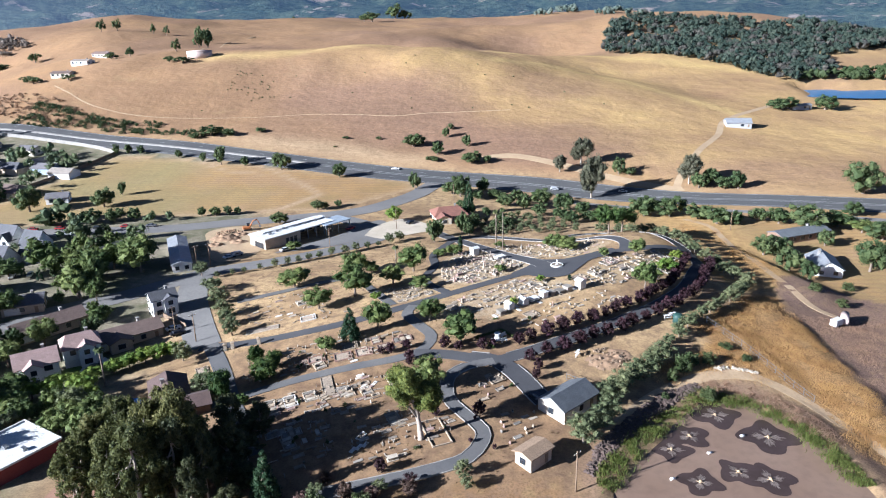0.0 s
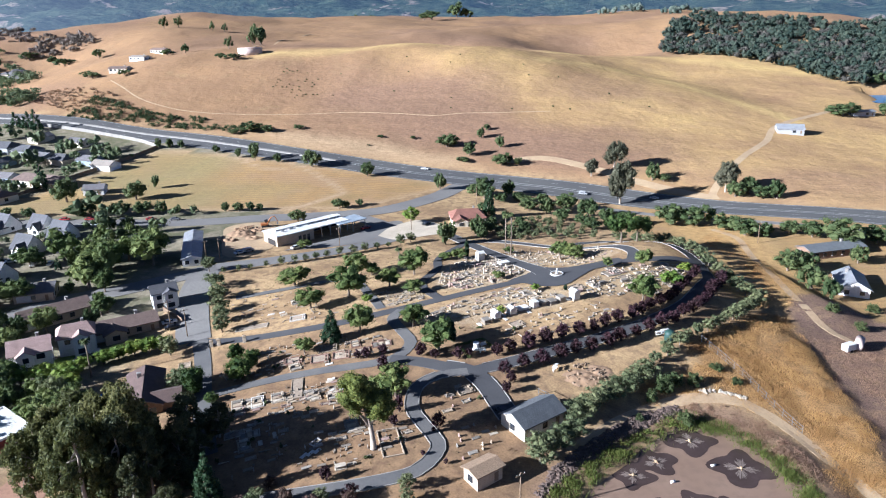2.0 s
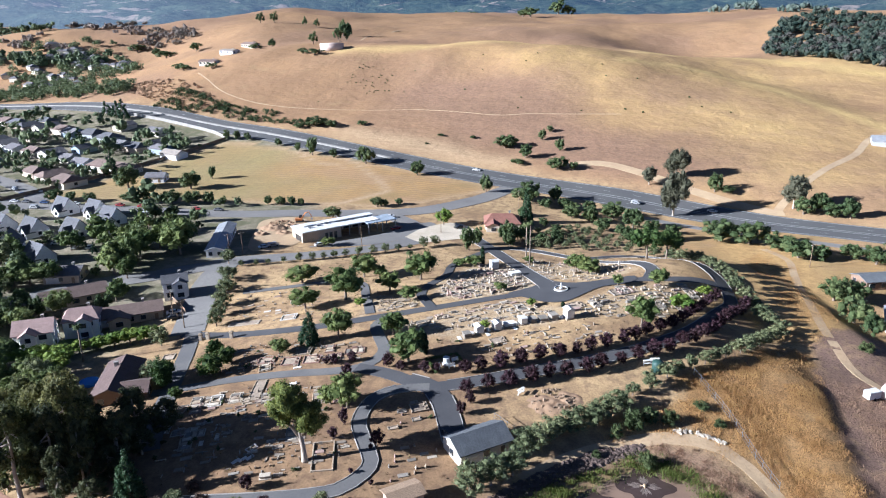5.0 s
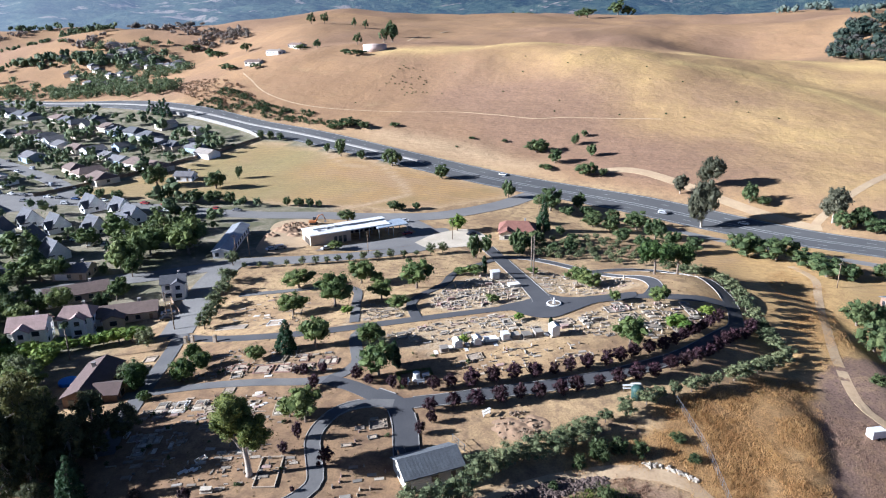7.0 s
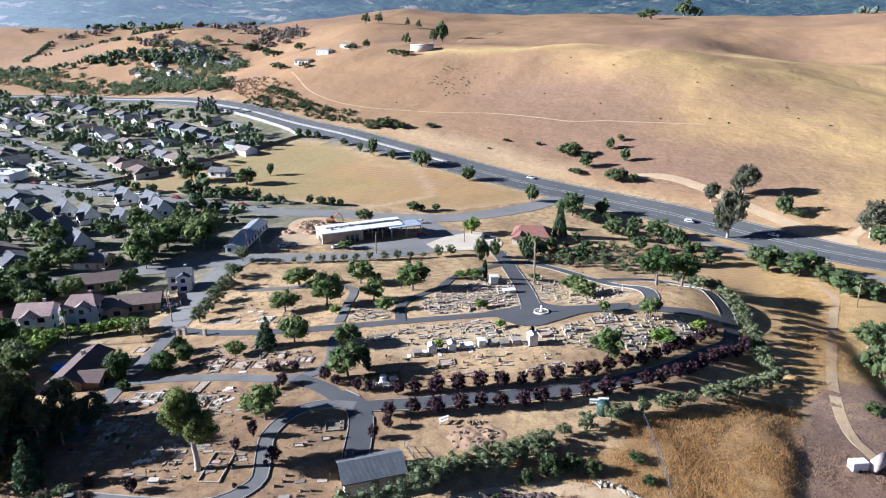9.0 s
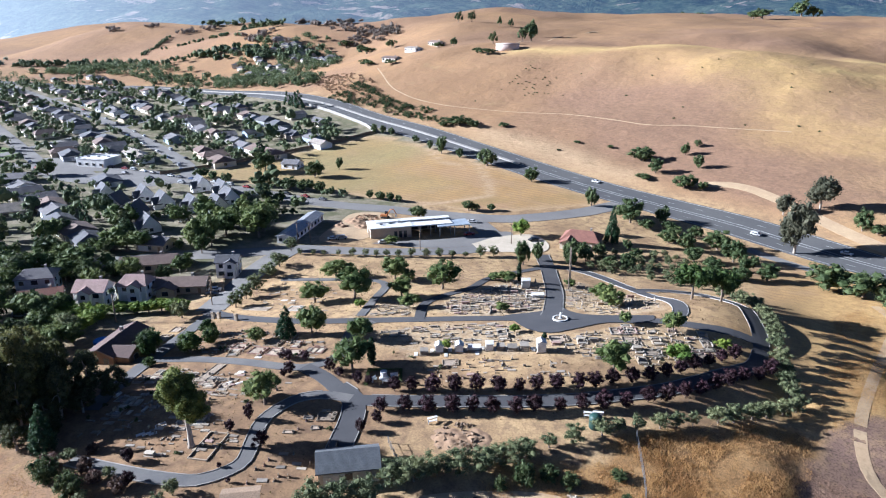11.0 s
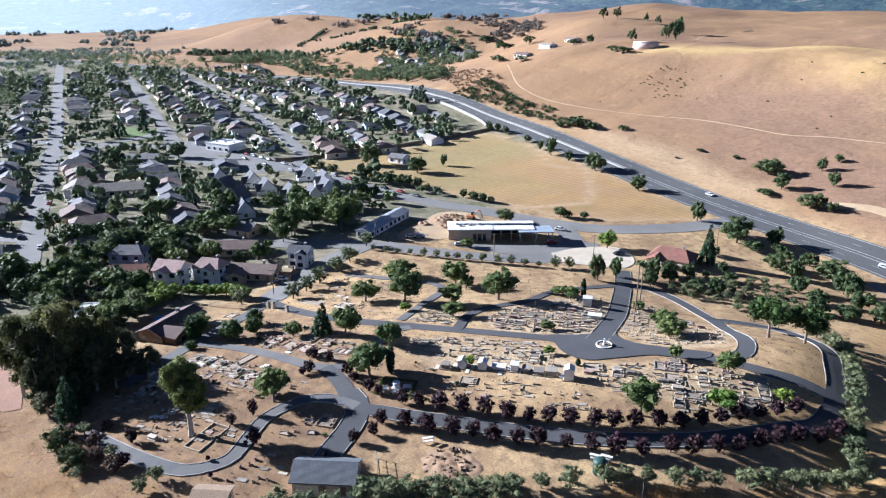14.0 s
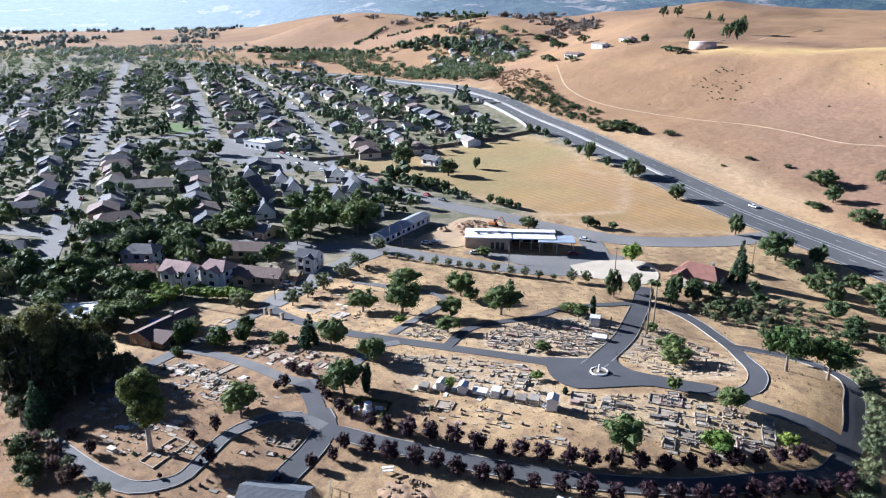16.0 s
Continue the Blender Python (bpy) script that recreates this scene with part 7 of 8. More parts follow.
for ax, ay, ar in ((60.0, 138.9, 4.7), (67.9, 129.8, 5.3), (51.6, 131.0, 3.9), (46.3, 126.3, 3.8), (48.5, 115.4, 3.7), (57.0, 118.2, 3.6), (62.2, 115.7, 4.2)):
    root = thing("pond_aerator", ax, ay, a_rng.uniform(0, 90), "floating aerator stirring dark rings with pale foam", "aerator", "pond aerators", POND_Z)
    bm = bmesh.new()
    rim = [bm.verts.new((ar * (1.05 + 0.2 * math.sin(4 * t) + 0.06 * math.sin(7 * t + ax)) * math.cos(t), ar * (1.05 + 0.2 * math.sin(4 * t) + 0.06 * math.sin(7 * t + ax)) * math.sin(t), 0.02 + 0.004 * (ax % 5))) for t in (2 * math.pi * i / 40 for i in range(40))]
    bm.faces.new(rim)
    part("clear_ring", bm, CLEAR_WATER, root, "dark ring of stirred water")
    bm = bmesh.new()
    for i in range(4):
        t = i * math.pi / 2 + 0.4
        for k in range(13):
            u, far_end = t + 0.085 * (k - 6) + a_rng.uniform(-0.02, 0.02), ar * a_rng.uniform(0.55, 0.78) * (1 - 0.05 * abs(k - 6))
            z = 0.06 + 0.004 * (ax % 5)
            bm.faces.new([bm.verts.new((r * math.cos(u + d), r * math.sin(u + d), z)) for r, d in ((0.3, -0.03), (far_end * 0.8, -0.032), (far_end, 0.0), (far_end * 0.8, 0.032), (0.3, 0.03))])
    part("foam", bm, FOAM, root, "four fans of pale foam rays")
    bm = bmesh.new()
    tube(bm, [(0, 0, 0.05), (0, 0, 0.3), (0, 0, 0.45)], [0.35, 0.3, 0.12], 10)
    for i in range(4):
        t = i * math.pi / 2 + 0.4
        tube(bm, [(0, 0, 0.15), (0.8 * math.cos(t), 0.8 * math.sin(t), 0.1)], [0.07, 0.07], 6)
    part("float", bm, TRACK, root, "tan float with four arms")
for bx, by in ((53.6, 124.6), (62.7, 130.4), (43.5, 116.5)):
    root = thing("mooring_float", bx, by, 20, "small white float on muddy water", "float", "mooring floats", POND_Z)
    bm = bmesh.new()
    tube(bm, [(-0.5, 0, 0.15), (0.5, 0, 0.15)], [0.28, 0.28], 8)
    part("drum", bm, WHITE, root)

# ---- graves ----
STONE = [mat("pale_marble", (0.48, 0.42, 0.335), (0.35, 0.295, 0.225), 0.8, 6, 0.7, rnd=0.2), mat("grey_granite", (0.275, 0.245, 0.205), (0.185, 0.165, 0.14), 1.0, 12, 0.6, rnd=0.3), mat("weathered_concrete", (0.375, 0.30, 0.215), (0.26, 0.205, 0.145), 0.8, 7, 0.9, rnd=0.25),
         mat("pink_granite", (0.36, 0.25, 0.21), (0.26, 0.18, 0.15), 1.0, 12, 0.6, rnd=0.2), mat("reddish_kerb", (0.27, 0.165, 0.125), (0.18, 0.11, 0.085), 0.9, 8, 0.9, rnd=0.2), mat("white_marble", (0.66, 0.63, 0.58), (0.52, 0.49, 0.445), 0.8, 6, 0.6, rnd=0.1)]
GRIT = mat("grave_gravel", (0.36, 0.29, 0.22), (0.24, 0.19, 0.14), 1.5, 14, 0.95, rnd=0.3)


def tablet(bm, w, h, t, y, z):
    """An upright stone with a rounded head."""
    arc = [(w / 2 * math.cos(a), h - w * 0.3 + w * 0.3 * math.sin(a)) for a in (math.pi * i / 6 for i in range(7))]
    out = [(w / 2, 0)] + arc + [(-w / 2, 0)]
    a = [bm.verts.new((px, y - t / 2, z + pz)) for px, pz in out]
    b = [bm.verts.new((px, y + t / 2, z + pz)) for px, pz in out]
    bm.faces.new(a)
    bm.faces.new(b[::-1])
    for i in range(len(out)):
        j = (i + 1) % len(out)
        bm.faces.new((a[j], a[i], b[i], b[j]))


GRAVE_NAMES = {"kerbed": "kerbed_grave", "slab": "raised_grave", "flat": "flat_grave", "plot": "kerbed_plot", "family": "family_plot", "headstone": "upright_stone", "cross": "stone_cross", "obelisk": "obelisk", "tomb": "chest_tomb", "enclosure": "kerbed_enclosure", "strip": "kerbed_strip"}


def kerb_ring(bm, L, W, t, top):
    for cx, cy, sx, sy in ((0, -W / 2, L, t), (0, W / 2, L, t), (-L / 2 + t / 2, 0, t, W - t), (L / 2 - t / 2, 0, t, W - t)):
        box(bm, cx, cy, top / 2 - 0.15, sx, sy, top + 0.3, bevel=0.02)


def grave(kind, x, y, rot, stone, label, group):
    root = thing(GRAVE_NAMES[kind], x, y, rot, label, "tomb" if kind == "tomb" else "headstone" if kind == "headstone" else "grave", group)
    bm = bmesh.new()
    if kind == "kerbed":
        kerb_ring(bm, 2.4, 1.25, 0.18, 0.2)
        part("kerb", bm, stone, root)
        bm = bmesh.new()
        box(bm, 0, 0, -0.06, 2.1, 1.0, 0.3)
        part("bed", bm, GRIT, root, "gravel bed")
        bm = bmesh.new()
        tablet(bm, 0.6, 0.6, 0.14, 0, 0)
        part("headstone", bm, stone, root, m=pose(0.95, 0, 0.08, 0, 0, 90))
    elif kind == "slab":
        box(bm, 0, 0, 0.0, 2.2, 1.05, 0.5, bevel=0.03)
        part("slab", bm, stone, root)
        bm = bmesh.new()
        box(bm, 0.9, 0, 0.36, 0.26, 0.8, 0.26, bevel=0.04, taper=0.85)
        part("headstone", bm, stone, root)
    elif kind == "flat":
        box(bm, 0, 0, -0.06, 2.1, 1.0, 0.4, bevel=0.02)
        part("slab", bm, stone, root)
    elif kind == "plot":
        kerb_ring(bm, 4.6, 3.8, 0.24, 0.3)
        part("kerb", bm, stone, root)
        bm = bmesh.new()
        box(bm, 0, 0, -0.05, 4.3, 3.5, 0.3)
        part("bed", bm, GRIT, root, "bare gravel bed")
        for s in (-0.9, 0.9):
            bm = bmesh.new()
            box(bm, 1.5, s, 0.25, 0.3, 0.8, 0.5, bevel=0.03)
            part("headstone", bm, stone, root)
    elif kind == "family":
        kerb_ring(bm, 3.0, 5.0, 0.2, 0.24)
        part("kerb", bm, stone, root)
        bm = bmesh.new()
        box(bm, 0, 0, -0.05, 2.7, 4.7, 0.3)
        part("bed", bm, GRIT, root, "gravel bed")
        for n, s in enumerate((-1.65, -0.05, 1.6)):
            bm = bmesh.new()
            box(bm, -0.1, s, 0.12, 2.0, 1.05, 0.34, bevel=0.03)
            part("slab", bm, STONE[(0, 2, 1)[n]], root)
        bm = bmesh.new()
        box(bm, 1.15, 0, 0.4, 0.28, 1.5, 0.8, bevel=0.04)
        part("headstone", bm, stone, root)
    elif kind == "headstone":
        box(bm, 0, 0, 0.02, 0.36, 0.8, 0.3, bevel=0.02)
        part("plinth", bm, stone, root)
        bm = bmesh.new()
        tablet(bm, 0.6, 0.65, 0.14, 0, 0)
        part("headstone", bm, stone, root, m=pose(0, 0, 0.15, 0, 0, 90))
    elif kind == "cross":
        box(bm, 0, 0, 0.15, 0.7, 0.7, 0.5, bevel=0.03)
        part("plinth", bm, stone, root)
        bm = bmesh.new()
        box(bm, 0, 0, 0.9, 0.16, 0.16, 1.1, bevel=0.02)
        box(bm, 0, 0, 1.15, 0.16, 0.6, 0.16, bevel=0.02)
        part("cross", bm, stone, root)
    elif kind == "obelisk":
        box(bm, 0, 0, 0.2, 0.8, 0.8, 0.6, bevel=0.04)
        part("plinth", bm, stone, root)
        bm = bmesh.new()
        box(bm, 0, 0, 1.15, 0.42, 0.42, 1.4, taper=0.6)
        box(bm, 0, 0, 1.92, 0.25, 0.25, 0.16, taper=0.1)
        part("shaft", bm, stone, root)
    elif kind == "enclosure":
        kerb_ring(bm, 9.0, 4.2, 0.26, 0.26)
        part("kerb", bm, stone, root)
        bm = bmesh.new()
        tablet(bm, 0.7, 0.7, 0.16, 0, 0)
        part("headstone", bm, STONE[1], root, m=pose(3.9, 0.6, 0.0, 0, 0, 90))
    elif kind == "strip":
        kerb_ring(bm, 9.5, 2.6, 0.22, 0.24)
        part("kerb", bm, stone, root)
        bm = bmesh.new()
        box(bm, 0, 0, -0.03, 9.2, 2.3, 0.32)
        part("bed", bm, GRIT, root, "pale gravel bed")
    elif kind == "tomb":
        box(bm, 0, 0, 0.05, 2.6, 1.5, 0.3, bevel=0.03)
        part("base", bm, stone, root)
        bm = bmesh.new()
        box(bm, 0, 0, 0.4, 2.2, 1.1, 0.45, bevel=0.04)
        part("chest", bm, stone, root)
        bm = bmesh.new()
        box(bm, 0, 0, 0.69, 2.4, 1.3, 0.14, bevel=0.03)
        part("lid", bm, stone, root)
    return root


GRAVE_WORDS = {"kerbed": "kerbed gravel grave with a rounded headstone", "slab": "raised grave slab with a low headstone", "plot": "large family plot edged with low kerbs", "headstone": "upright rounded headstone in dry grass",
               "cross": "cross on a square plinth", "obelisk": "pointed obelisk on a plinth", "tomb": "raised chest tomb with a stone lid", "flat": "flat grave slab in dry grass", "family": "kerbed family plot with three slabs", "enclosure": "kerb round a large empty grave plot", "strip": "long kerbed bed of pale gravel"}
STONE_WORDS = ["pale marble ", "grey granite ", "weathered concrete ", "pink granite ", "reddish brick ", "white marble "]
grave_models = {}
g_rng = random.Random(17)


def lying(x, y, rot):
    """Upright on the level, tilted with the slope under it."""
    up = Vector((ground_z(x - 1.5, y) - ground_z(x + 1.5, y), ground_z(x, y - 1.5) - ground_z(x, y + 1.5), 3.0)).normalized()
    return Matrix.Translation((x, y, ground_z(x, y))) @ Vector((0, 0, 1)).rotation_difference(up).to_matrix().to_4x4() @ Matrix.Rotation(radians(rot), 4, "Z")


def put_grave(kind, s, x, y, rot, group):
    if (kind, s) not in grave_models:
        grave_models[kind, s] = grave(kind, x, y, rot, STONE[s], STONE_WORDS[s] + GRAVE_WORDS[kind], group)
        grave_models[kind, s].matrix_basis = lying(x, y, rot)
    else:
        size = Matrix.Diagonal((g_rng.uniform(0.8, 1.0), g_rng.uniform(0.72, 1.0), g_rng.uniform(0.7, 1.15), 1))
        tagged(copy_thing(grave_models[kind, s], lying(x, y, rot) @ pose(0, 0, 0, g_rng.uniform(-1.5, 1.5), g_rng.uniform(-1.5, 1.5)) @ size), group=group)


LANES = [(MAIN_LANE, 3.6), (ENTRANCE_LANE, 3.8), (LOOP_LANE, 3.4), (LOWER_LANE, 3.4), (OUTER_LANE, 3.4), (AVENUE, 5.5), (SHED_LANE, 4.6), (WEST_LOOP, 3.2), (CROSS_LANE, 3.2), (CROSS_LINK, 3.4), (UPPER_LANE, 2.8), (MID_LANE, 3.0), (GATE_ROAD, 4)]


def free_of_lanes(x, y, extra=0.0):
    return all(away(l, x, y) > d + extra for l, d in LANES) and math.hypot(x - 37, y - 217) > 9


def grave_rows(poly, rot, row, gap, fill, kinds, group):
    """Uneven rows of graves in a section, some places empty."""
    d, n = np.array((math.cos(radians(rot)), math.sin(radians(rot)))), np.array((-math.sin(radians(rot)), math.cos(radians(rot))))
    c = np.mean(poly, 0)
    for i in range(-14, 15):
        for j in range(-22, 23):
            x, y = c + d * i * row + n * j * gap + np.array((g_rng.uniform(-0.35, 0.35) * row, g_rng.uniform(-0.25, 0.25) * gap))
            if g_rng.random() < fill and inside(poly, x, y) and free_of_lanes(x, y):
                k = g_rng.choice(kinds)
                put_grave(k, g_rng.choice((0, 1, 1, 2, 2, 2, 3)), x, y, rot + g_rng.uniform(-4, 4) + 180 * (g_rng.random() < 0.5), group)


ALL = ("kerbed", "slab", "flat", "headstone", "kerbed", "flat", "slab", "slab", "tomb", "headstone", "family", "kerbed", "cross", "flat", "obelisk")
LOW = ("slab", "flat", "flat", "kerbed", "slab", "family", "kerbed", "headstone")
grave_rows([(9, 209.5), (0, 214), (-1, 226), (1, 238), (7, 250.6), (12.2, 256.5), (27.2, 229.5), (27.8, 221.5), (18.8, 214)], 33, 2.65, 1.5, 0.82, ALL, "graves of the inner section")
grave_rows([(33.5, 229.5), (19.5, 255.2), (22.5, 265.1), (50.7, 254), (58.5, 241.2), (56.5, 235), (44.6, 226.6)], 33, 3.2, 2.0, 0.42, ALL, "graves of the loop")
grave_rows([(-5, 186.6), (14.5, 202.9), (24.8, 208.2), (33, 204.1), (36, 199.8), (12, 185.3)], 33, 2.9, 1.7, 0.58, LOW, "graves above the tombs")
grave_rows([(41.5, 199.3), (41.5, 206), (54.2, 220.8), (68.3, 227.4), (79.8, 231), (81, 226), (72.5, 212), (64, 202.7), (52, 200)], 33, 3.1, 1.9, 0.42, LOW + ("plot", "tomb", "family"), "graves of the east slope")
grave_rows([(-60.2, 197.1), (-73.3, 222), (-40.1, 213.8), (-28.2, 194.3), (-37.9, 189.1)], 25, 5.0, 3.2, 0.28, LOW, "graves of the upper section")
grave_rows([(-17, 192.8), (-19.5, 210), (-11.2, 211.8), (-2.3, 209), (-2.1, 201.6)], 30, 3.2, 1.9, 0.6, LOW, "graves by the crossing")
grave_rows([(-56, 172.3), (-28.6, 178.6), (-10.7, 176.1), (-8.8, 167.7), (-32.8, 162.1), (-50, 158)], 22, 3.8, 2.4, 0.36, LOW, "graves of the west section")
grave_rows([(-46, 141), (-38, 151.5), (-15.2, 156.5), (-5, 158), (-7, 146.5), (-24.7, 138.4), (-24, 122.5), (-33, 118.4), (-40, 128)], 22, 3.4, 2.2, 0.42, LOW, "graves under the grove")
grave_rows([(-45, 142), (-39, 151), (-12, 156.5), (-10, 150.5), (-26, 143), (-42, 136)], 22, 2.9, 1.8, 0.36, ("flat", "slab", "flat", "family", "kerbed"), "graves below the lane")
grave_rows([(4.5, 149.6), (10.5, 154.6), (15.4, 147.5), (9.1, 138.5), (6, 142)], 30, 3.4, 2.6, 0.35, ("headstone", "kerbed", "flat"), "graves of the island")
grave_rows([(18.9, 176), (31.7, 188.3), (47.9, 195.3), (52.1, 189.3), (41.6, 182), (29.7, 174.5)], 33, 4.2, 2.8, 0.3, ("slab", "kerbed", "flat", "cross", "headstone", "flat"), "graves below the tombs")
grave_rows([(10, 128), (12.5, 138), (17.2, 141.7), (20, 138.2), (17.5, 128), (13, 124)], 30, 2.6, 2.0, 0.5, ("headstone", "headstone", "flat"), "headstones by the shed")
grave_rows([(-21, 121.5), (-19, 138), (-6, 139), (2.3, 134.4), (3.2, 127.5), (-9, 121.9)], 22, 4.4, 3.0, 0.3, LOW, "graves round the great eucalyptus")
for px, py, pr in ((24, 181.5, 33), (11.8, 150.5, 30)):
    put_grave("plot", 2, px, py, pr, "family plots")
for kind, s, px, py, pr in (("plot", 4, -26.6, 166.2, 12), ("plot", 4, -21.2, 167.2, 12), ("plot", 4, -15.8, 168.7, 15), ("family", 4, -11.4, 172.0, 105), ("plot", 4, -33.5, 166.4, 12), ("family", 4, -18.5, 172.8, 15), ("plot", 2, -25.4, 171.4, 12),
                            ("enclosure", 2, -2.5, 130.2, 109), ("strip", 0, -53.5, 190.7, 10), ("plot", 5, -40.5, 194.0, 14), ("flat", 5, -50.5, 199.4, 12), ("flat", 5, -47.2, 200.0, 12), ("plot", 2, -64.6, 169.0, 112), ("plot", 2, -62.4, 163.0, 112),
                            ("flat", 5, -19.6, 126.0, 60), ("flat", 5, -18.4, 126.7, 60), ("flat", 5, -17.2, 127.4, 60), ("kerbed", 5, -18.3, 130.2, 60), ("tomb", 0, -11.2, 122.4, 20),
                            ("family", 0, -33.8, 133.6, 112), ("family", 0, -37.4, 134.0, 112), ("flat", 5, -33.6, 129.4, 112), ("slab", 0, -28.0, 133.0, 112), ("slab", 5, -41.2, 134.6, 112), ("flat", 0, -30.4, 130.6, 112),
                            ("family", 0, -41.2, 146.0, 20), ("family", 5, -36.6, 147.0, 20), ("family", 0, -32.2, 148.4, 20), ("strip", 2, -28.6, 152.2, 104), ("flat", 5, -19.8, 150.4, 60), ("flat", 5, -17.2, 151.4, 60), ("slab", 5, -21.0, 155.6, 20), ("flat", 5, -23.4, 163.2, 20)):
    put_grave(kind, s, px, py, pr, "graves of the west slope")


def old_stones(seed):
    """Small worn markers, sunken slabs and bits of kerb between the graves, too many to count."""
    m, n, l, b = node_set("worn_marker_stone")
    geo = n.new("ShaderNodeNewGeometry")
    c = mix(n, l, geo.outputs["Random Per Island"], (0.16, 0.13, 0.10), (0.47, 0.40, 0.31))
    l.new(mix(n, l, ramp(n, l, noise_node(n, l, geo.outputs["Position"], 3.0, 5.0), 0.45, 0.7), c, (0.16, 0.125, 0.095)), b.inputs["Base Color"])
    b.inputs["Roughness"].default_value = 0.9
    g = random.Random(seed)
    v, f = [], []
    for poly, rot, n_pieces in (([(9, 209.5), (0, 214), (-1, 226), (1, 238), (7, 250.6), (12.2, 256.5), (27.2, 229.5), (18.8, 214)], 33, 150), ([(33.5, 229.5), (19.5, 255.2), (22.5, 265.1), (50.7, 254), (58.5, 241.2), (44.6, 226.6)], 33, 130),
                                ([(-5, 186.6), (14.5, 202.9), (24.8, 208.2), (36, 199.8), (12, 185.3)], 33, 110), ([(41.5, 199.3), (41.5, 206), (54.2, 220.8), (79.8, 231), (81, 226), (72.5, 212), (52, 200)], 33, 230),
                                ([(-60.2, 197.1), (-73.3, 222), (-40.1, 213.8), (-28.2, 194.3), (-37.9, 189.1)], 25, 60), ([(-17, 192.8), (-19.5, 210), (-11.2, 211.8), (-2.1, 201.6)], 30, 70), ([(-56, 172.3), (-28.6, 178.6), (-10.7, 176.1), (-8.8, 167.7), (-50, 158)], 22, 150),
                                ([(-46, 141), (-38, 151.5), (-5, 158), (-7, 146.5), (-24.7, 138.4), (-24, 122.5), (-33, 118.4), (-40, 128)], 22, 100), ([(18.9, 176), (31.7, 188.3), (47.9, 195.3), (52.1, 189.3), (29.7, 174.5)], 33, 60), ([(-21, 121.5), (-19, 138), (-6, 139), (2.3, 134.4), (-9, 121.9)], 22, 60)):
        xs, ys = [p[0] for p in poly], [p[1] for p in poly]
        done = 0
        while done < n_pieces:
            x, y = g.uniform(min(xs), max(xs)), g.uniform(min(ys), max(ys))
            if not inside(poly, x, y) or not free_of_lanes(x, y):
                continue
            done += 1
            sx, sy, sz = g.choice(((0.9, 0.45, 0.14), (1.7, 0.75, 0.13), (0.16, 0.6, 0.6), (0.16, 0.5, 0.45), (2.1, 0.16, 0.2), (0.5, 0.5, 0.3), (0.18, 1.3, 0.2)))
            k, a, z, lean = g.uniform(0.8, 1.2), radians(rot + g.uniform(-6, 6)), ground_z(x, y), g.uniform(-0.12, 0.12)
            o = len(v)
            for zz in (-0.15, sz * k):
                for px, py in ((-1, -1), (1, -1), (1, 1), (-1, 1)):
                    dx, dy = px * sx * k / 2 + lean * max(0, zz), py * sy * k / 2
                    v.append((x + dx * math.cos(a) - dy * math.sin(a), y + dx * math.sin(a) + dy * math.cos(a), z + zz))
            f += [tuple(o + i for i in q) for q in ((4, 5, 6, 7), (0, 1, 5, 4), (1, 2, 6, 5), (2, 3, 7, 6), (3, 0, 4, 7))]
    tagged(new("grave_markers", mesh_of("grave_markers", v, f, m)), "small worn markers and sunken stones between graves", "grave markers", kind="stuff")


old_stones(61)


def gate_pillar(x, y):
    root = thing("gate_pillar", x, y, 15, "squat pale stone pillar beside the cemetery gate", "pillar", "gate pillars")
    bm = bmesh.new()
    box(bm, 0, 0, 0.75, 0.9, 0.9, 2.1, bevel=0.03)
    part("shaft", bm, STONE[0], root)
    bm = bmesh.new()
    box(bm, 0, 0, 1.9, 1.15, 1.15, 0.22, bevel=0.03)
    box(bm, 0, 0, 2.1, 0.8, 0.8, 0.2, taper=0.5)
    part("cap", bm, STONE[2], root)


for px, py in ((-61.5, 180.0), (-59.6, 180.6), (-52.2, 181.0)):
    gate_pillar(px, py)


# ---- white tombs in a row, monuments and the planter on the turning circle ----
def mausoleum(x, y, rot, L, W, h, stone, label, gabled=True):
    root = thing("mausoleum", x, y, rot, label, "tomb", "row of tombs")
    bm = bmesh.new()
    box(bm, 0, 0, 0.0, L + 0.5, W + 0.5, 0.5, bevel=0.03)
    part("base", bm, STONE[2], root)
    bm = bmesh.new()
    box(bm, 0, 0, 0.2 + h / 2, L, W, h, bevel=0.03)
    part("wall", bm, stone, root)
    bm = bmesh.new()
    if gabled:
        gable_roof(bm, L, W, 0.2 + h, W * 0.22, 0.15, 0.14)
        walls_of(bm, L - 0.02, W - 0.02, 0.2 + h, W * 0.2, 0, foot=0.15 + h)
    else:
        box(bm, 0, 0, 0.28 + h, L + 0.3, W + 0.3, 0.2, bevel=0.03)
    part("roof", bm, stone, root)
    bm = bmesh.new()
    box(bm, -L / 2 - 0.02, 0, 0.2 + h * 0.42, 0.08, min(0.9, W * 0.5), h * 0.75, bevel=0.01)
    part("door", bm, METAL, root)


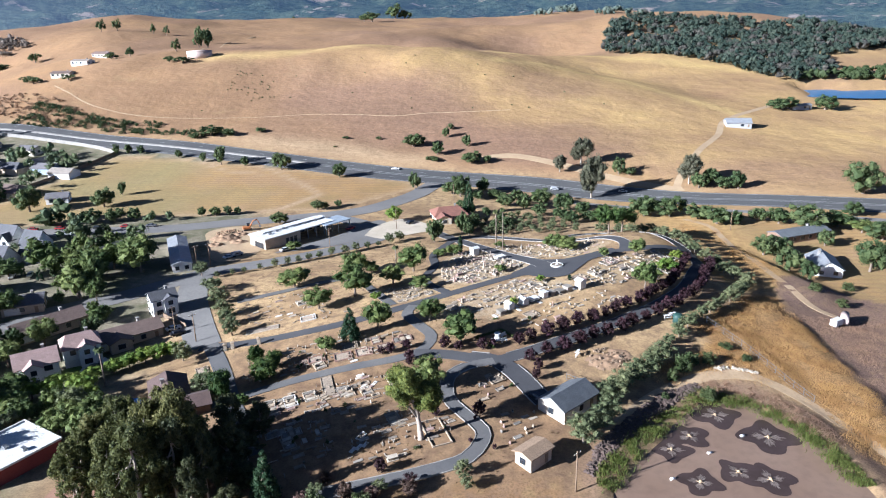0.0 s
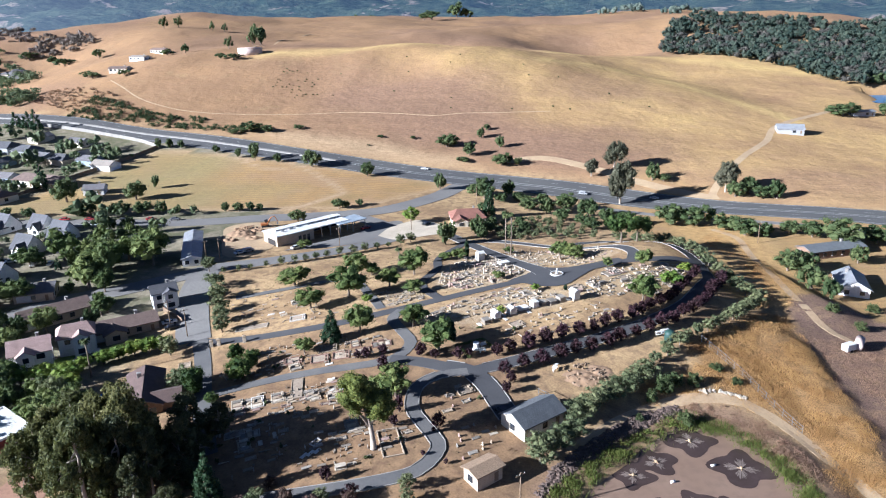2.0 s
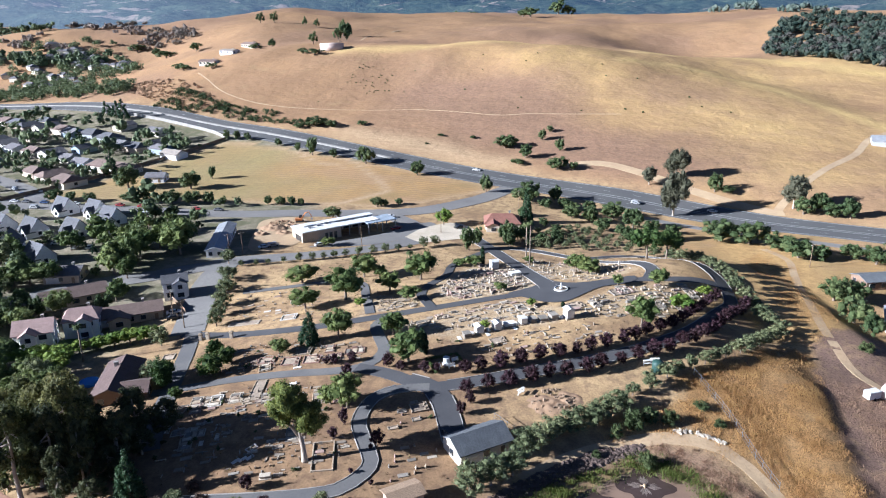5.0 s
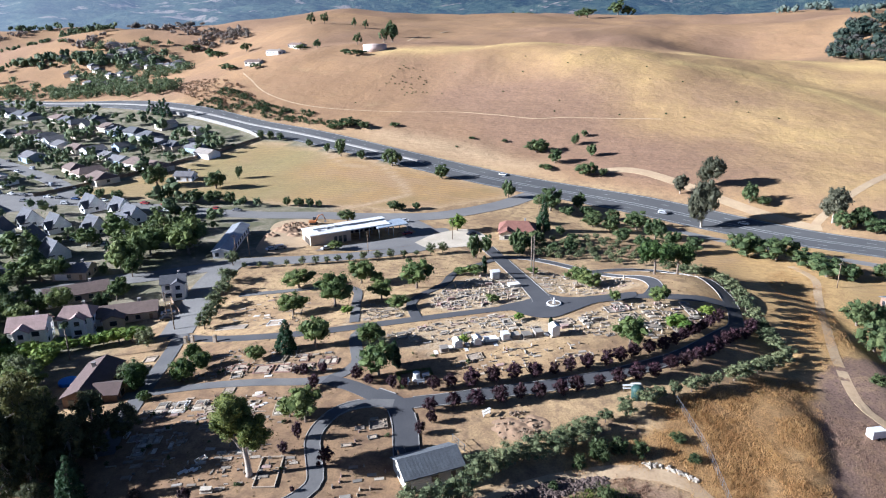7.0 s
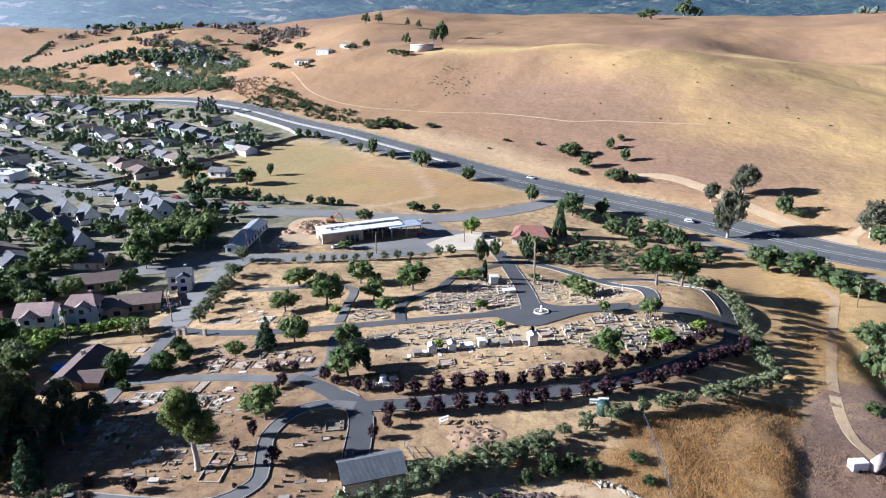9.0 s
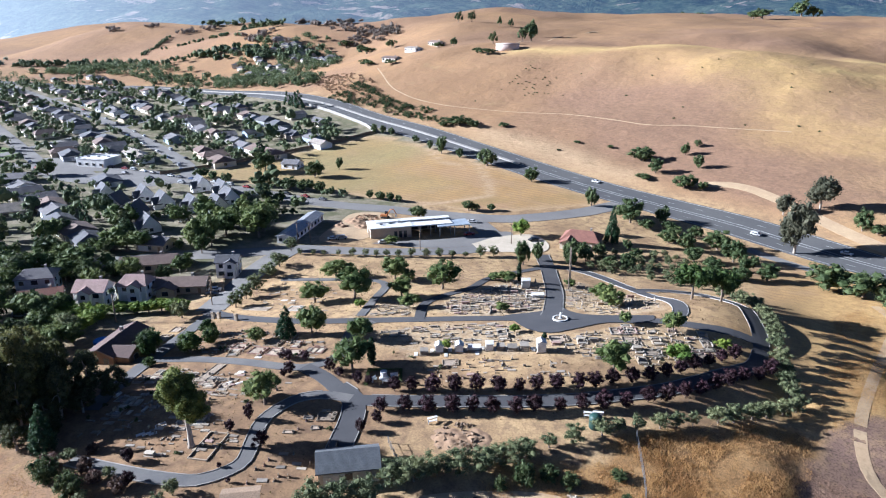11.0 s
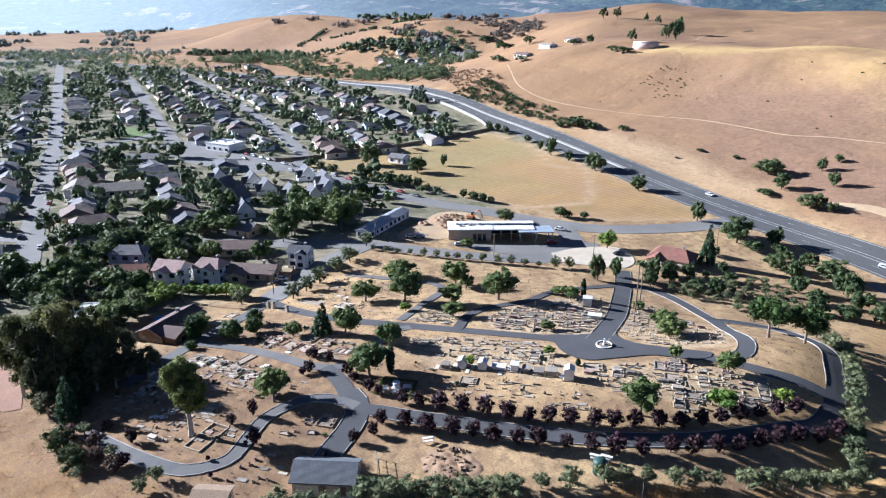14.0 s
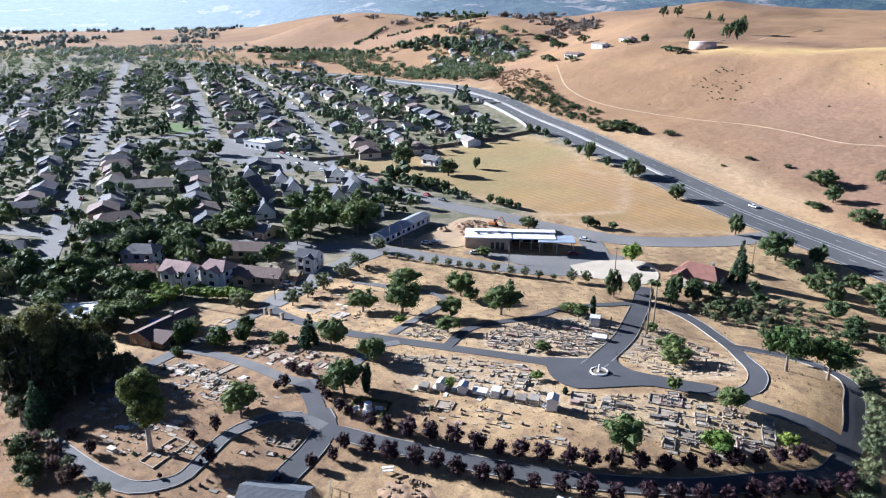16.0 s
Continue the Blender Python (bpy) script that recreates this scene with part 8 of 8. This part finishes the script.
for i, (mx, my, ml, mw, mh) in enumerate(((15.7, 182.3, 2.2, 2.0, 1.3), (18.3, 185.3, 2.6, 2.2, 1.9), (22.6, 187.8, 2.6, 2.2, 1.9), (25.6, 190.2, 2.2, 3.4, 0.7), (28.9, 192.0, 2.4, 2.0, 1.8), (31.3, 193.4, 2.4, 2.0, 1.2),
                                            (34.0, 194.6, 2.6, 2.4, 0.9), (36.6, 196.0, 2.6, 2.2, 1.6), (40.6, 197.2, 2.8, 2.4, 2.8))):
    mausoleum(mx, my, 33 - 90, ml * 0.9, mw * 0.9, mh * (0.85 if i in (1, 2, 3, 4, 8) else 0.7), WHITE if i in (1, 2, 3, 4, 8) else STONE[1], "whitewashed family tomb with a plain door" if i in (1, 2, 3, 4, 8) else "grey stone family tomb with a flat lid", i in (1, 2, 8))
for px, py in ((16.6, 184.6), (20.4, 186.9), (24.0, 189.4), (27.2, 191.6), (30.2, 192.4), (32.6, 194.6), (35.4, 195.8), (38.6, 196.9), (14.0, 181.2), (20.9, 184.4), (27.4, 188.6)):
    put_grave("flat", 5, px, py, -57, "white slabs between the tombs")
mausoleum(11.5, 246.5, 33, 2.6, 2.4, 2.6, WHITE, "white tomb chapel in the inner section")
mausoleum(20.0, 238.0, 33, 3.6, 2.2, 0.8, WHITE, "low white tomb in the inner section", False)
root = thing("planter_monument", 36.8, 217.0, 0, "white round planter with a small white monument", "monument", z=ground_z(36.8, 217) + 0.18)
bm = bmesh.new()
for i in range(20):
    a = 2 * math.pi * i / 20
    box(bm, 1.9 * math.cos(a), 1.9 * math.sin(a), 0.25, 0.32, 0.62, 0.5, a, 0.03)
part("rim", bm, WHITE, root, "white block rim")
bm = bmesh.new()
tube(bm, [(0, 0, 0), (0, 0, 0.35)], [1.75, 1.7], 20)
part("soil", bm, GRIT, root, "gravel filling")
bm = bmesh.new()
tube(bm, [(0, 0, 0.3), (0, 0, 0.5), (0, 0, 0.55), (0, 0, 1.3), (0, 0, 1.9), (0, 0, 2.1)], [0.55, 0.5, 0.3, 0.25, 0.28, 0.1], 10)
part("monument", bm, WHITE, root)
root = thing("hedged_shrine", 13.6, 168.6, 33, "white shrine with benches inside a square hedge", "shrine")
bm = bmesh.new()
tube(bm, [(0, 0, 0), (0, 0, 0.3), (0, 0, 0.35), (0, 0, 1.7), (0, 0, 1.9)], [1.1, 1.1, 0.85, 0.8, 0.85], 14)
part("pedestal", bm, WHITE, root)
for bx, by, br in ((2.4, 0.4, 10), (-2.2, -1.2, 60), (0.6, -2.2, 0)):
    bm = bmesh.new()
    box(bm, 0, 0, 0.5, 1.8, 0.5, 0.14, bevel=0.02)
    for s in (-0.7, 0.7):
        box(bm, s, 0, 0.2, 0.2, 0.4, 0.5)
    box(bm, 0, 0.22, 0.85, 1.8, 0.1, 0.6, bevel=0.02)
    part("bench", bm, WHITE, root, "white bench", pose(bx, by, 0.05, 0, 0, br))
for (hx, hy, hl, hr) in ((3.9, 0, 6.6, 90), (-3.9, 0, 6.6, 90), (0, 3.5, 7.6, 0)):
    cl = [(-hl / 2 + hl * i / 14, 0, 0.45, 0.42) for i in range(15)]
    me = crown_mesh("hedge", cl, 0.12, 110, LEAF["broadleaf"], 60 + int(hx))
    part_of("hedge", me, root, "clipped green hedge", pose(hx, hy, 0, 0, 0, hr))

# ---- water tanks, poles, fences, rubble and cars ----
root = thing("water_tank", -204.5, 633.0, 0, "large round pale pink water tank on the hill", "water tank")
PINK = mat("pale_pink_paint", (0.66, 0.52, 0.45), None, 0.2, 2, 0.7, bump=0.1)
bm = bmesh.new()
tube(bm, [(0, 0, -2.0), (0, 0, 4.6)], [10.5, 10.5], 40)
part("drum", bm, PINK, root)
bm = bmesh.new()
tube(bm, [(0, 0, 4.6), (0, 0, 4.75), (0, 0, 5.3)], [10.65, 10.65, 0.4], 40)
part("lid", bm, PINK, root)
root = thing("green_tank", 63.2, 176.4, 0, "dark green round tank beside the hedge", "water tank")
GREEN_PAINT = mat("dark_green_plastic", (0.03, 0.07, 0.06), None, 1, 5, 0.5, bump=0.1)
bm = bmesh.new()
tube(bm, [(0, 0, -0.3), (0, 0, 2.4), (0, 0, 2.8), (0, 0, 3.0)], [1.35, 1.35, 1.0, 0.3], 20)
part("drum", bm, GREEN_PAINT, root)
for hx, hy, hr in ((61.0, 178.2, 20), (62.6, 179.4, 20), (33.0, 160.4, 60)):
    root = thing("garden_rack", hx, hy, hr, "white metal rack beside the tank", "rack", "white racks")
    for s in (-1.0, 1.0):
        bm = bmesh.new()
        box(bm, s, 0, 0.7, 0.14, 0.14, 1.4)
        part("post", bm, WHITE, root)
    bm = bmesh.new()
    box(bm, 0, 0, 1.35, 2.3, 0.7, 0.12, bevel=0.02)
    box(bm, 0, 0, 0.6, 2.0, 0.6, 0.1, bevel=0.02)
    part("shelf", bm, WHITE, root)


def utility_pole(x, y, rot, h=9.0):
    root = thing("utility_pole", x, y, rot, "weathered wooden utility pole with a crossarm", "pole", "utility poles")
    bm = bmesh.new()
    tube(bm, [(0, 0, -0.4), (0, 0, h)], [0.17, 0.12], 8)
    part("post", bm, WOOD, root)
    bm = bmesh.new()
    box(bm, 0, 0, h - 0.6, 2.2, 0.12, 0.14)
    part("crossarm", bm, WOOD, root)
    for s in (-0.9, -0.3, 0.9):
        bm = bmesh.new()
        tube(bm, [(s, 0, h - 0.52), (s, 0, h - 0.3)], [0.06, 0.04], 6)
        part("insulator", bm, TRIM, root)


for px, py in ((-72.6, 188.6), (-90.5, 246.6), (-44.5, 266.5), (-86.5, 249.5), (-81, 195.5), (24.0, 113.0), (-136, 262), (-118, 225), (-20, 296), (6, 344), (120, 283)):
    utility_pole(px, py, 40)


def fence(line, gap, h, material, label, boards=False, name="fence"):
    c = finer(line, 1.0)
    run = np.r_[0, np.cumsum(np.linalg.norm(np.diff(c, axis=0), axis=1))]
    x0, y0 = c[0]
    root = thing(name, x0, y0, 0, label, "fence")
    z0 = ground_z(x0, y0)
    pts = [(np.interp(s, run, c[:, 0]), np.interp(s, run, c[:, 1])) for s in np.arange(0, run[-1], gap)]
    bm = bmesh.new()
    box(bm, 0, 0, h / 2, 0.1, 0.1, h + 0.4)
    me = bpy.data.meshes.new("post")
    bm.to_mesh(me)
    bm.free()
    me.materials.append(material)
    for x, y in pts:
        part_of("post", me, root, m=pose(x - x0, y - y0, ground_z(x, y) - z0))
    for (ax, ay), (bx, by) in zip(pts, pts[1:]):
        bm = bmesh.new()
        az, bz = ground_z(ax, ay) - z0, ground_z(bx, by) - z0
        d = Vector((bx - ax, by - ay, 0)).normalized()
        s = Vector((-d.y, d.x, 0)) * 0.03
        for lo, hi in ((0.05, h),) if boards else ((h - 0.08, h), (h * 0.5 - 0.03, h * 0.5 + 0.03), (0.12, 0.17)):
            q = [Vector((ax - x0, ay - y0, az)), Vector((bx - x0, by - y0, bz))]
            vs = [bm.verts.new(p + s * k + Vector((0, 0, e))) for k in (-1, 1) for e in (lo, hi) for p in q]
            for f in ((0, 1, 3, 2), (5, 4, 6, 7), (2, 3, 7, 6), (4, 5, 1, 0)):
                bm.faces.new([vs[i] for i in f])
        part("panel" if boards else "rail", bm, material, root)


fence([(71.6, 177.7), (75, 171), (78.1, 164.4), (80.6, 157), (82.9, 149.8), (86, 142)], 3.0, 1.8, METAL, "grey wire fence through the dry weeds")
fence([(-246, 296), (-232, 330), (-222, 362), (-210, 396), (-198, 432)], 4.0, 1.9, WOOD, "weathered board fence along the dry field", True)
fence([(-198, 432), (-220, 446), (-260, 462), (-300, 474)], 4.0, 2.2, CONCRETE, "pale sound wall beside the highway", True, "sound_wall")
fence([(-79, 199), (-84.5, 203.5), (-90, 208)], 1.8, 1.5, WOOD, "brown board fence of a front yard", True)
fence([(28.6, 150.5), (34, 146.5), (37, 143)], 2.0, 1.6, METAL, "wire fence behind the shed")


SPOIL = mat("brown_spoil", (0.36, 0.235, 0.14), (0.25, 0.165, 0.105), 0.5, 3.0, 0.95, bump=0.6)


def heap(name, x, y, r, h, n, material, label, category, seed):
    """A heap of broken pieces of many sizes."""
    g = random.Random(seed)
    root = tagged(thing(name, x, y, 0, label, category), kind="stuff")
    bm = bmesh.new()
    for i in range(n):
        a, q = g.uniform(0, 6.28), r * math.sqrt(g.random())
        s = g.uniform(0.25, 0.9)
        px, py = q * math.cos(a), q * math.sin(a)
        pz = h * (1 - q / r) * g.random() + ground_z(x + px, y + py) - ground_z(x, y) + 0.1
        k = len(bm.verts)
        vs = box(bm, px, py, pz, s * g.uniform(0.6, 1.6), s, s * 0.6, g.uniform(0, 3), taper=g.uniform(0.4, 0.9))
        for v in vs:
            v.co += Vector((g.uniform(-0.1, 0.1), g.uniform(-0.1, 0.1), g.uniform(-0.15, 0.15)))
    part("rubble", bm, material, root)


def mound(name, x, y, rx, ry, h, material, label, category, seed):
    root = thing(name, x, y, 0, label, category)
    z0 = ground_z(x, y)
    n, v, f = 16, [], []
    for i in range(n + 1):
        for j in range(n + 1):
            a, b = 2 * i / n - 1, 2 * j / n - 1
            k = max(0.0, 1 - a * a - b * b)
            px, py = a * rx, b * ry
            v.append((px, py, ground_z(x + px, y + py) - z0 - 0.12 + h * k * (0.75 + 0.5 * float(hash_noise(px + seed, py, 0.8, seed)))))
    for i in range(n):
        for j in range(n):
            f.append((i * (n + 1) + j, (i + 1) * (n + 1) + j, (i + 1) * (n + 1) + j + 1, i * (n + 1) + j + 1))
    part_of("soil", mesh_of("soil", v, f, material, True), root)


mound("earth_mound", 39.5, 158.0, 5.5, 4.0, 0.7, SPOIL, "low mound of dug earth and dry brush", "mound", 2)
mound("earth_mound", 43.5, 161.0, 4.0, 3.0, 0.6, SPOIL, "low mound of dug earth and dry brush", "mound", 5)
heap("brush_heap", 40.5, 159.0, 5.0, 1.0, 60, WOOD, "heap of dry brush and clods", "heap", 4)
for mx, my, mr, mh, ms in ((-91, 284, 7, 2.6, 1), (-92.5, 275, 4, 2.0, 3), (-84, 279, 4.5, 1.6, 6), (-86, 290, 4, 1.6, 9)):
    mound("spoil_heap", mx, my, mr, mr * 0.7, mh * 0.75, SPOIL, "bare brown spoil heap on the building site", "mound", ms)
heap("rubble", -91, 291, 6, 1.6, 120, SPOIL, "rubble on the building site", "rubble", 8)
for k in range(9):
    heap("rock_pile", 66.5 + 1.15 * k, 156.9 - 0.25 * abs(k - 3), 0.7, 0.35, 5, STONE[0], "low pale broken rocks beside the track", "rocks", 9 + k)
root = thing("canopy", -47.5, 294.5, 47, "dark open canopy at the end of the white building", "canopy")
bm = bmesh.new()
box(bm, 0, 0, 4.6, 14.0, 9.0, 0.35, bevel=0.03)
part("roof", bm, ROOF["blue"], root)
for cx in (-6.4, 0, 6.4):
    for cy in (-4, 4):
        bm = bmesh.new()
        box(bm, cx, cy, 2.0, 0.3, 0.3, 5.0)
        part("post", bm, METAL, root)
root = thing("gas_tank", 117.0, 190.0, 60, "horizontal white and red tank on cradles", "tank")
bm = bmesh.new()
tube(bm, [(-3.0, 0, 1.5), (-2.8, 0, 1.5), (2.8, 0, 1.5), (3.0, 0, 1.5)], [0.6, 1.2, 1.2, 0.6], 16)
part("drum", bm, PINK, root)
for s in (-1.8, 1.8):
    bm = bmesh.new()
    box(bm, s, 0, 0.3, 0.4, 1.6, 0.9)
    part("cradle", bm, CONCRETE, root)
root = thing("white_trailer", 113.0, 187.0, 30, "small white box trailer in the farm yard", "trailer")
bm = bmesh.new()
box(bm, 0, 0, 1.35, 3.4, 2.0, 1.9, bevel=0.08)
part("body", bm, WHITE, root)
for s in (-0.9, 0.9):
    bm = bmesh.new()
    tube(bm, [(0, s, 0.35), (0, s * 1.2, 0.35)], [0.35, 0.35], 12)
    part("wheel", bm, RUBBER, root)


def car(x, y, rot, paint, label, van=False):
    root = thing("car", x, y, rot, label, "car", "parked cars")
    bm = bmesh.new()
    box(bm, 0, 0, 0.62, 4.5, 1.8, 0.66, bevel=0.14)
    if van:
        box(bm, -0.3, 0, 1.3, 3.6, 1.7, 0.95, bevel=0.12, taper=0.92)
    else:
        box(bm, -0.2, 0, 1.36, 1.7, 1.3, 0.08, bevel=0.03)
    part("body", bm, paint, root)
    bm = bmesh.new()
    box(bm, -0.2, 0, 1.14, 2.7, 1.62, 0.44, taper=0.68)
    if van:
        for v in bm.verts:
            v.co.y *= 1.07 if v.co.z < 1.2 else 1.5
    part("glazing", bm, GLASS, root)
    for sx in (-1.4, 1.4):
        for sy in (-0.82, 0.82):
            bm = bmesh.new()
            tube(bm, [(sx, sy - 0.1, 0.33), (sx, sy + 0.1, 0.33)], [0.33, 0.33], 12)
            w = part("wheel", bm, RUBBER, root)
    for s in (-0.62, 0.62):
        bm = bmesh.new()
        box(bm, 2.24, s, 0.7, 0.06, 0.34, 0.16)
        part("headlight", bm, TRIM, root)
    return root


PAINTS = [("white", (0.75, 0.75, 0.74)), ("silver", (0.42, 0.43, 0.44)), ("black", (0.02, 0.02, 0.022)), ("red", (0.35, 0.03, 0.03)), ("blue", (0.04, 0.08, 0.20)), ("grey", (0.15, 0.15, 0.16))]
car_models = {}
c_rng = random.Random(23)


def park(x, y, rot, k=None, lift=0.16):
    k = c_rng.choice((0, 0, 1, 1, 2, 3, 4, 5)) if k is None else k
    if k not in car_models:
        word, col = PAINTS[k]
        paint = mat(word + "_car_paint", col, None, 0.5, 2, 0.3, 0.1, 0.0, spec=0.6)
        car_models[k] = car(x, y, rot, paint, word + " car parked at the roadside", k == 1)
        car_models[k].location.z += lift
    else:
        copy_thing(car_models[k], pose(x, y, ground_z(x, y) + lift, 0, 0, rot))


for line, off, first, last, step in ((FIELD_ROAD, 4.2, 150, 330, 9), (FIELD_ROAD, -4.2, 190, 300, 17), (TOWN_STREETS[0], 4.0, 20, 420, 22), (TOWN_STREETS[0], -4.0, 30, 420, 26), (TOWN_STREETS[2], 4.0, 20, 330, 20), (TOWN_STREETS[2], -4.0, 20, 330, 26), (TOWN_STREETS[1], 4.0, 20, 250, 27)):
    c = finer(line, 1.0)
    n = sides(c)
    run = np.r_[0, np.cumsum(np.linalg.norm(np.diff(c, axis=0), axis=1))]
    s = first
    while s < min(last, run[-1] - 3):
        i = int(np.searchsorted(run, s))
        d = c[min(i + 1, len(c) - 1)] - c[i - 1]
        p = c[i] + n[i] * off
        park(p[0], p[1], math.degrees(math.atan2(d[1], d[0])), lift=0.16)
        s += step * c_rng.uniform(0.6, 1.8)
for x, y, r, k in ((-80, 194.5, 35, 2), (-82.5, 198, 35, 0), (-106.5, 166.5, 50, 4), (-96.3, 175.5, 50, 2), (-117, 150, 40, 1), (-82, 258, 45, 0), (-79.5, 260.5, 45, 1), (-14.5, 305, 60, 2), (-48, 312, 20, 0), (-40, 296, 47, 3),
                   (-62, 266, 47, 0), (-166, 227, 20, 0), (-150, 243, 110, 0), (-156, 242, 110, 1), (20.5, 142.5, 125, 2), (-26, 401.5, -15, 0), (95, 362.5, -20, 0), (60, 368, -17, 1), (-167, 245, 20, 0), (-172, 246, 20, 2)):
    park(x, y, r, k)
root = thing("blue_tarp", -76.5, 152.5, 30, "bright blue tarpaulin over a pool frame", "tarpaulin")
TARP = mat("blue_tarpaulin", (0.03, 0.18, 0.55), (0.03, 0.14, 0.45), 0.8, 4, 0.5, bump=0.3)
bm = bmesh.new()
tube(bm, [(0, 0, -0.2), (0, 0, 0.9), (0, 0, 1.0)], [2.4, 2.4, 2.1], 18)
part("cover", bm, TARP, root)


# ---- the excavator on the building site ----
ORANGE = mat("worn_orange_paint", (0.42, 0.16, 0.05), (0.30, 0.12, 0.05), 0.8, 5, 0.6, bump=0.2)
root = thing("excavator", -84.5, 296.0, 20, "worn orange tracked excavator with a folded arm", "excavator")
for s in (-1.1, 1.1):
    bm = bmesh.new()
    box(bm, 0, s, 0.4, 3.6, 0.55, 0.75, bevel=0.25)
    part("track", bm, RUBBER, root)
bm = bmesh.new()
box(bm, -0.4, 0, 1.35, 3.2, 2.4, 0.9, bevel=0.12)
part("body", bm, ORANGE, root)
bm = bmesh.new()
box(bm, 0.5, 0.65, 2.35, 1.4, 1.0, 1.4, bevel=0.1)
part("cab", bm, GLASS, root, "dark glazed cab")
bm = bmesh.new()
tube(bm, [(1.0, -0.3, 1.6), (2.6, -0.3, 4.2), (4.4, -0.3, 4.6)], [0.32, 0.28, 0.2], 6)
part("boom", bm, ORANGE, root)
bm = bmesh.new()
tube(bm, [(4.2, -0.3, 4.7), (5.4, -0.3, 2.2)], [0.22, 0.16], 6)
part("arm", bm, ORANGE, root)
bm = bmesh.new()
box(bm, 5.3, -0.3, 1.6, 0.9, 1.0, 0.9, taper=0.6)
part("bucket", bm, METAL, root)
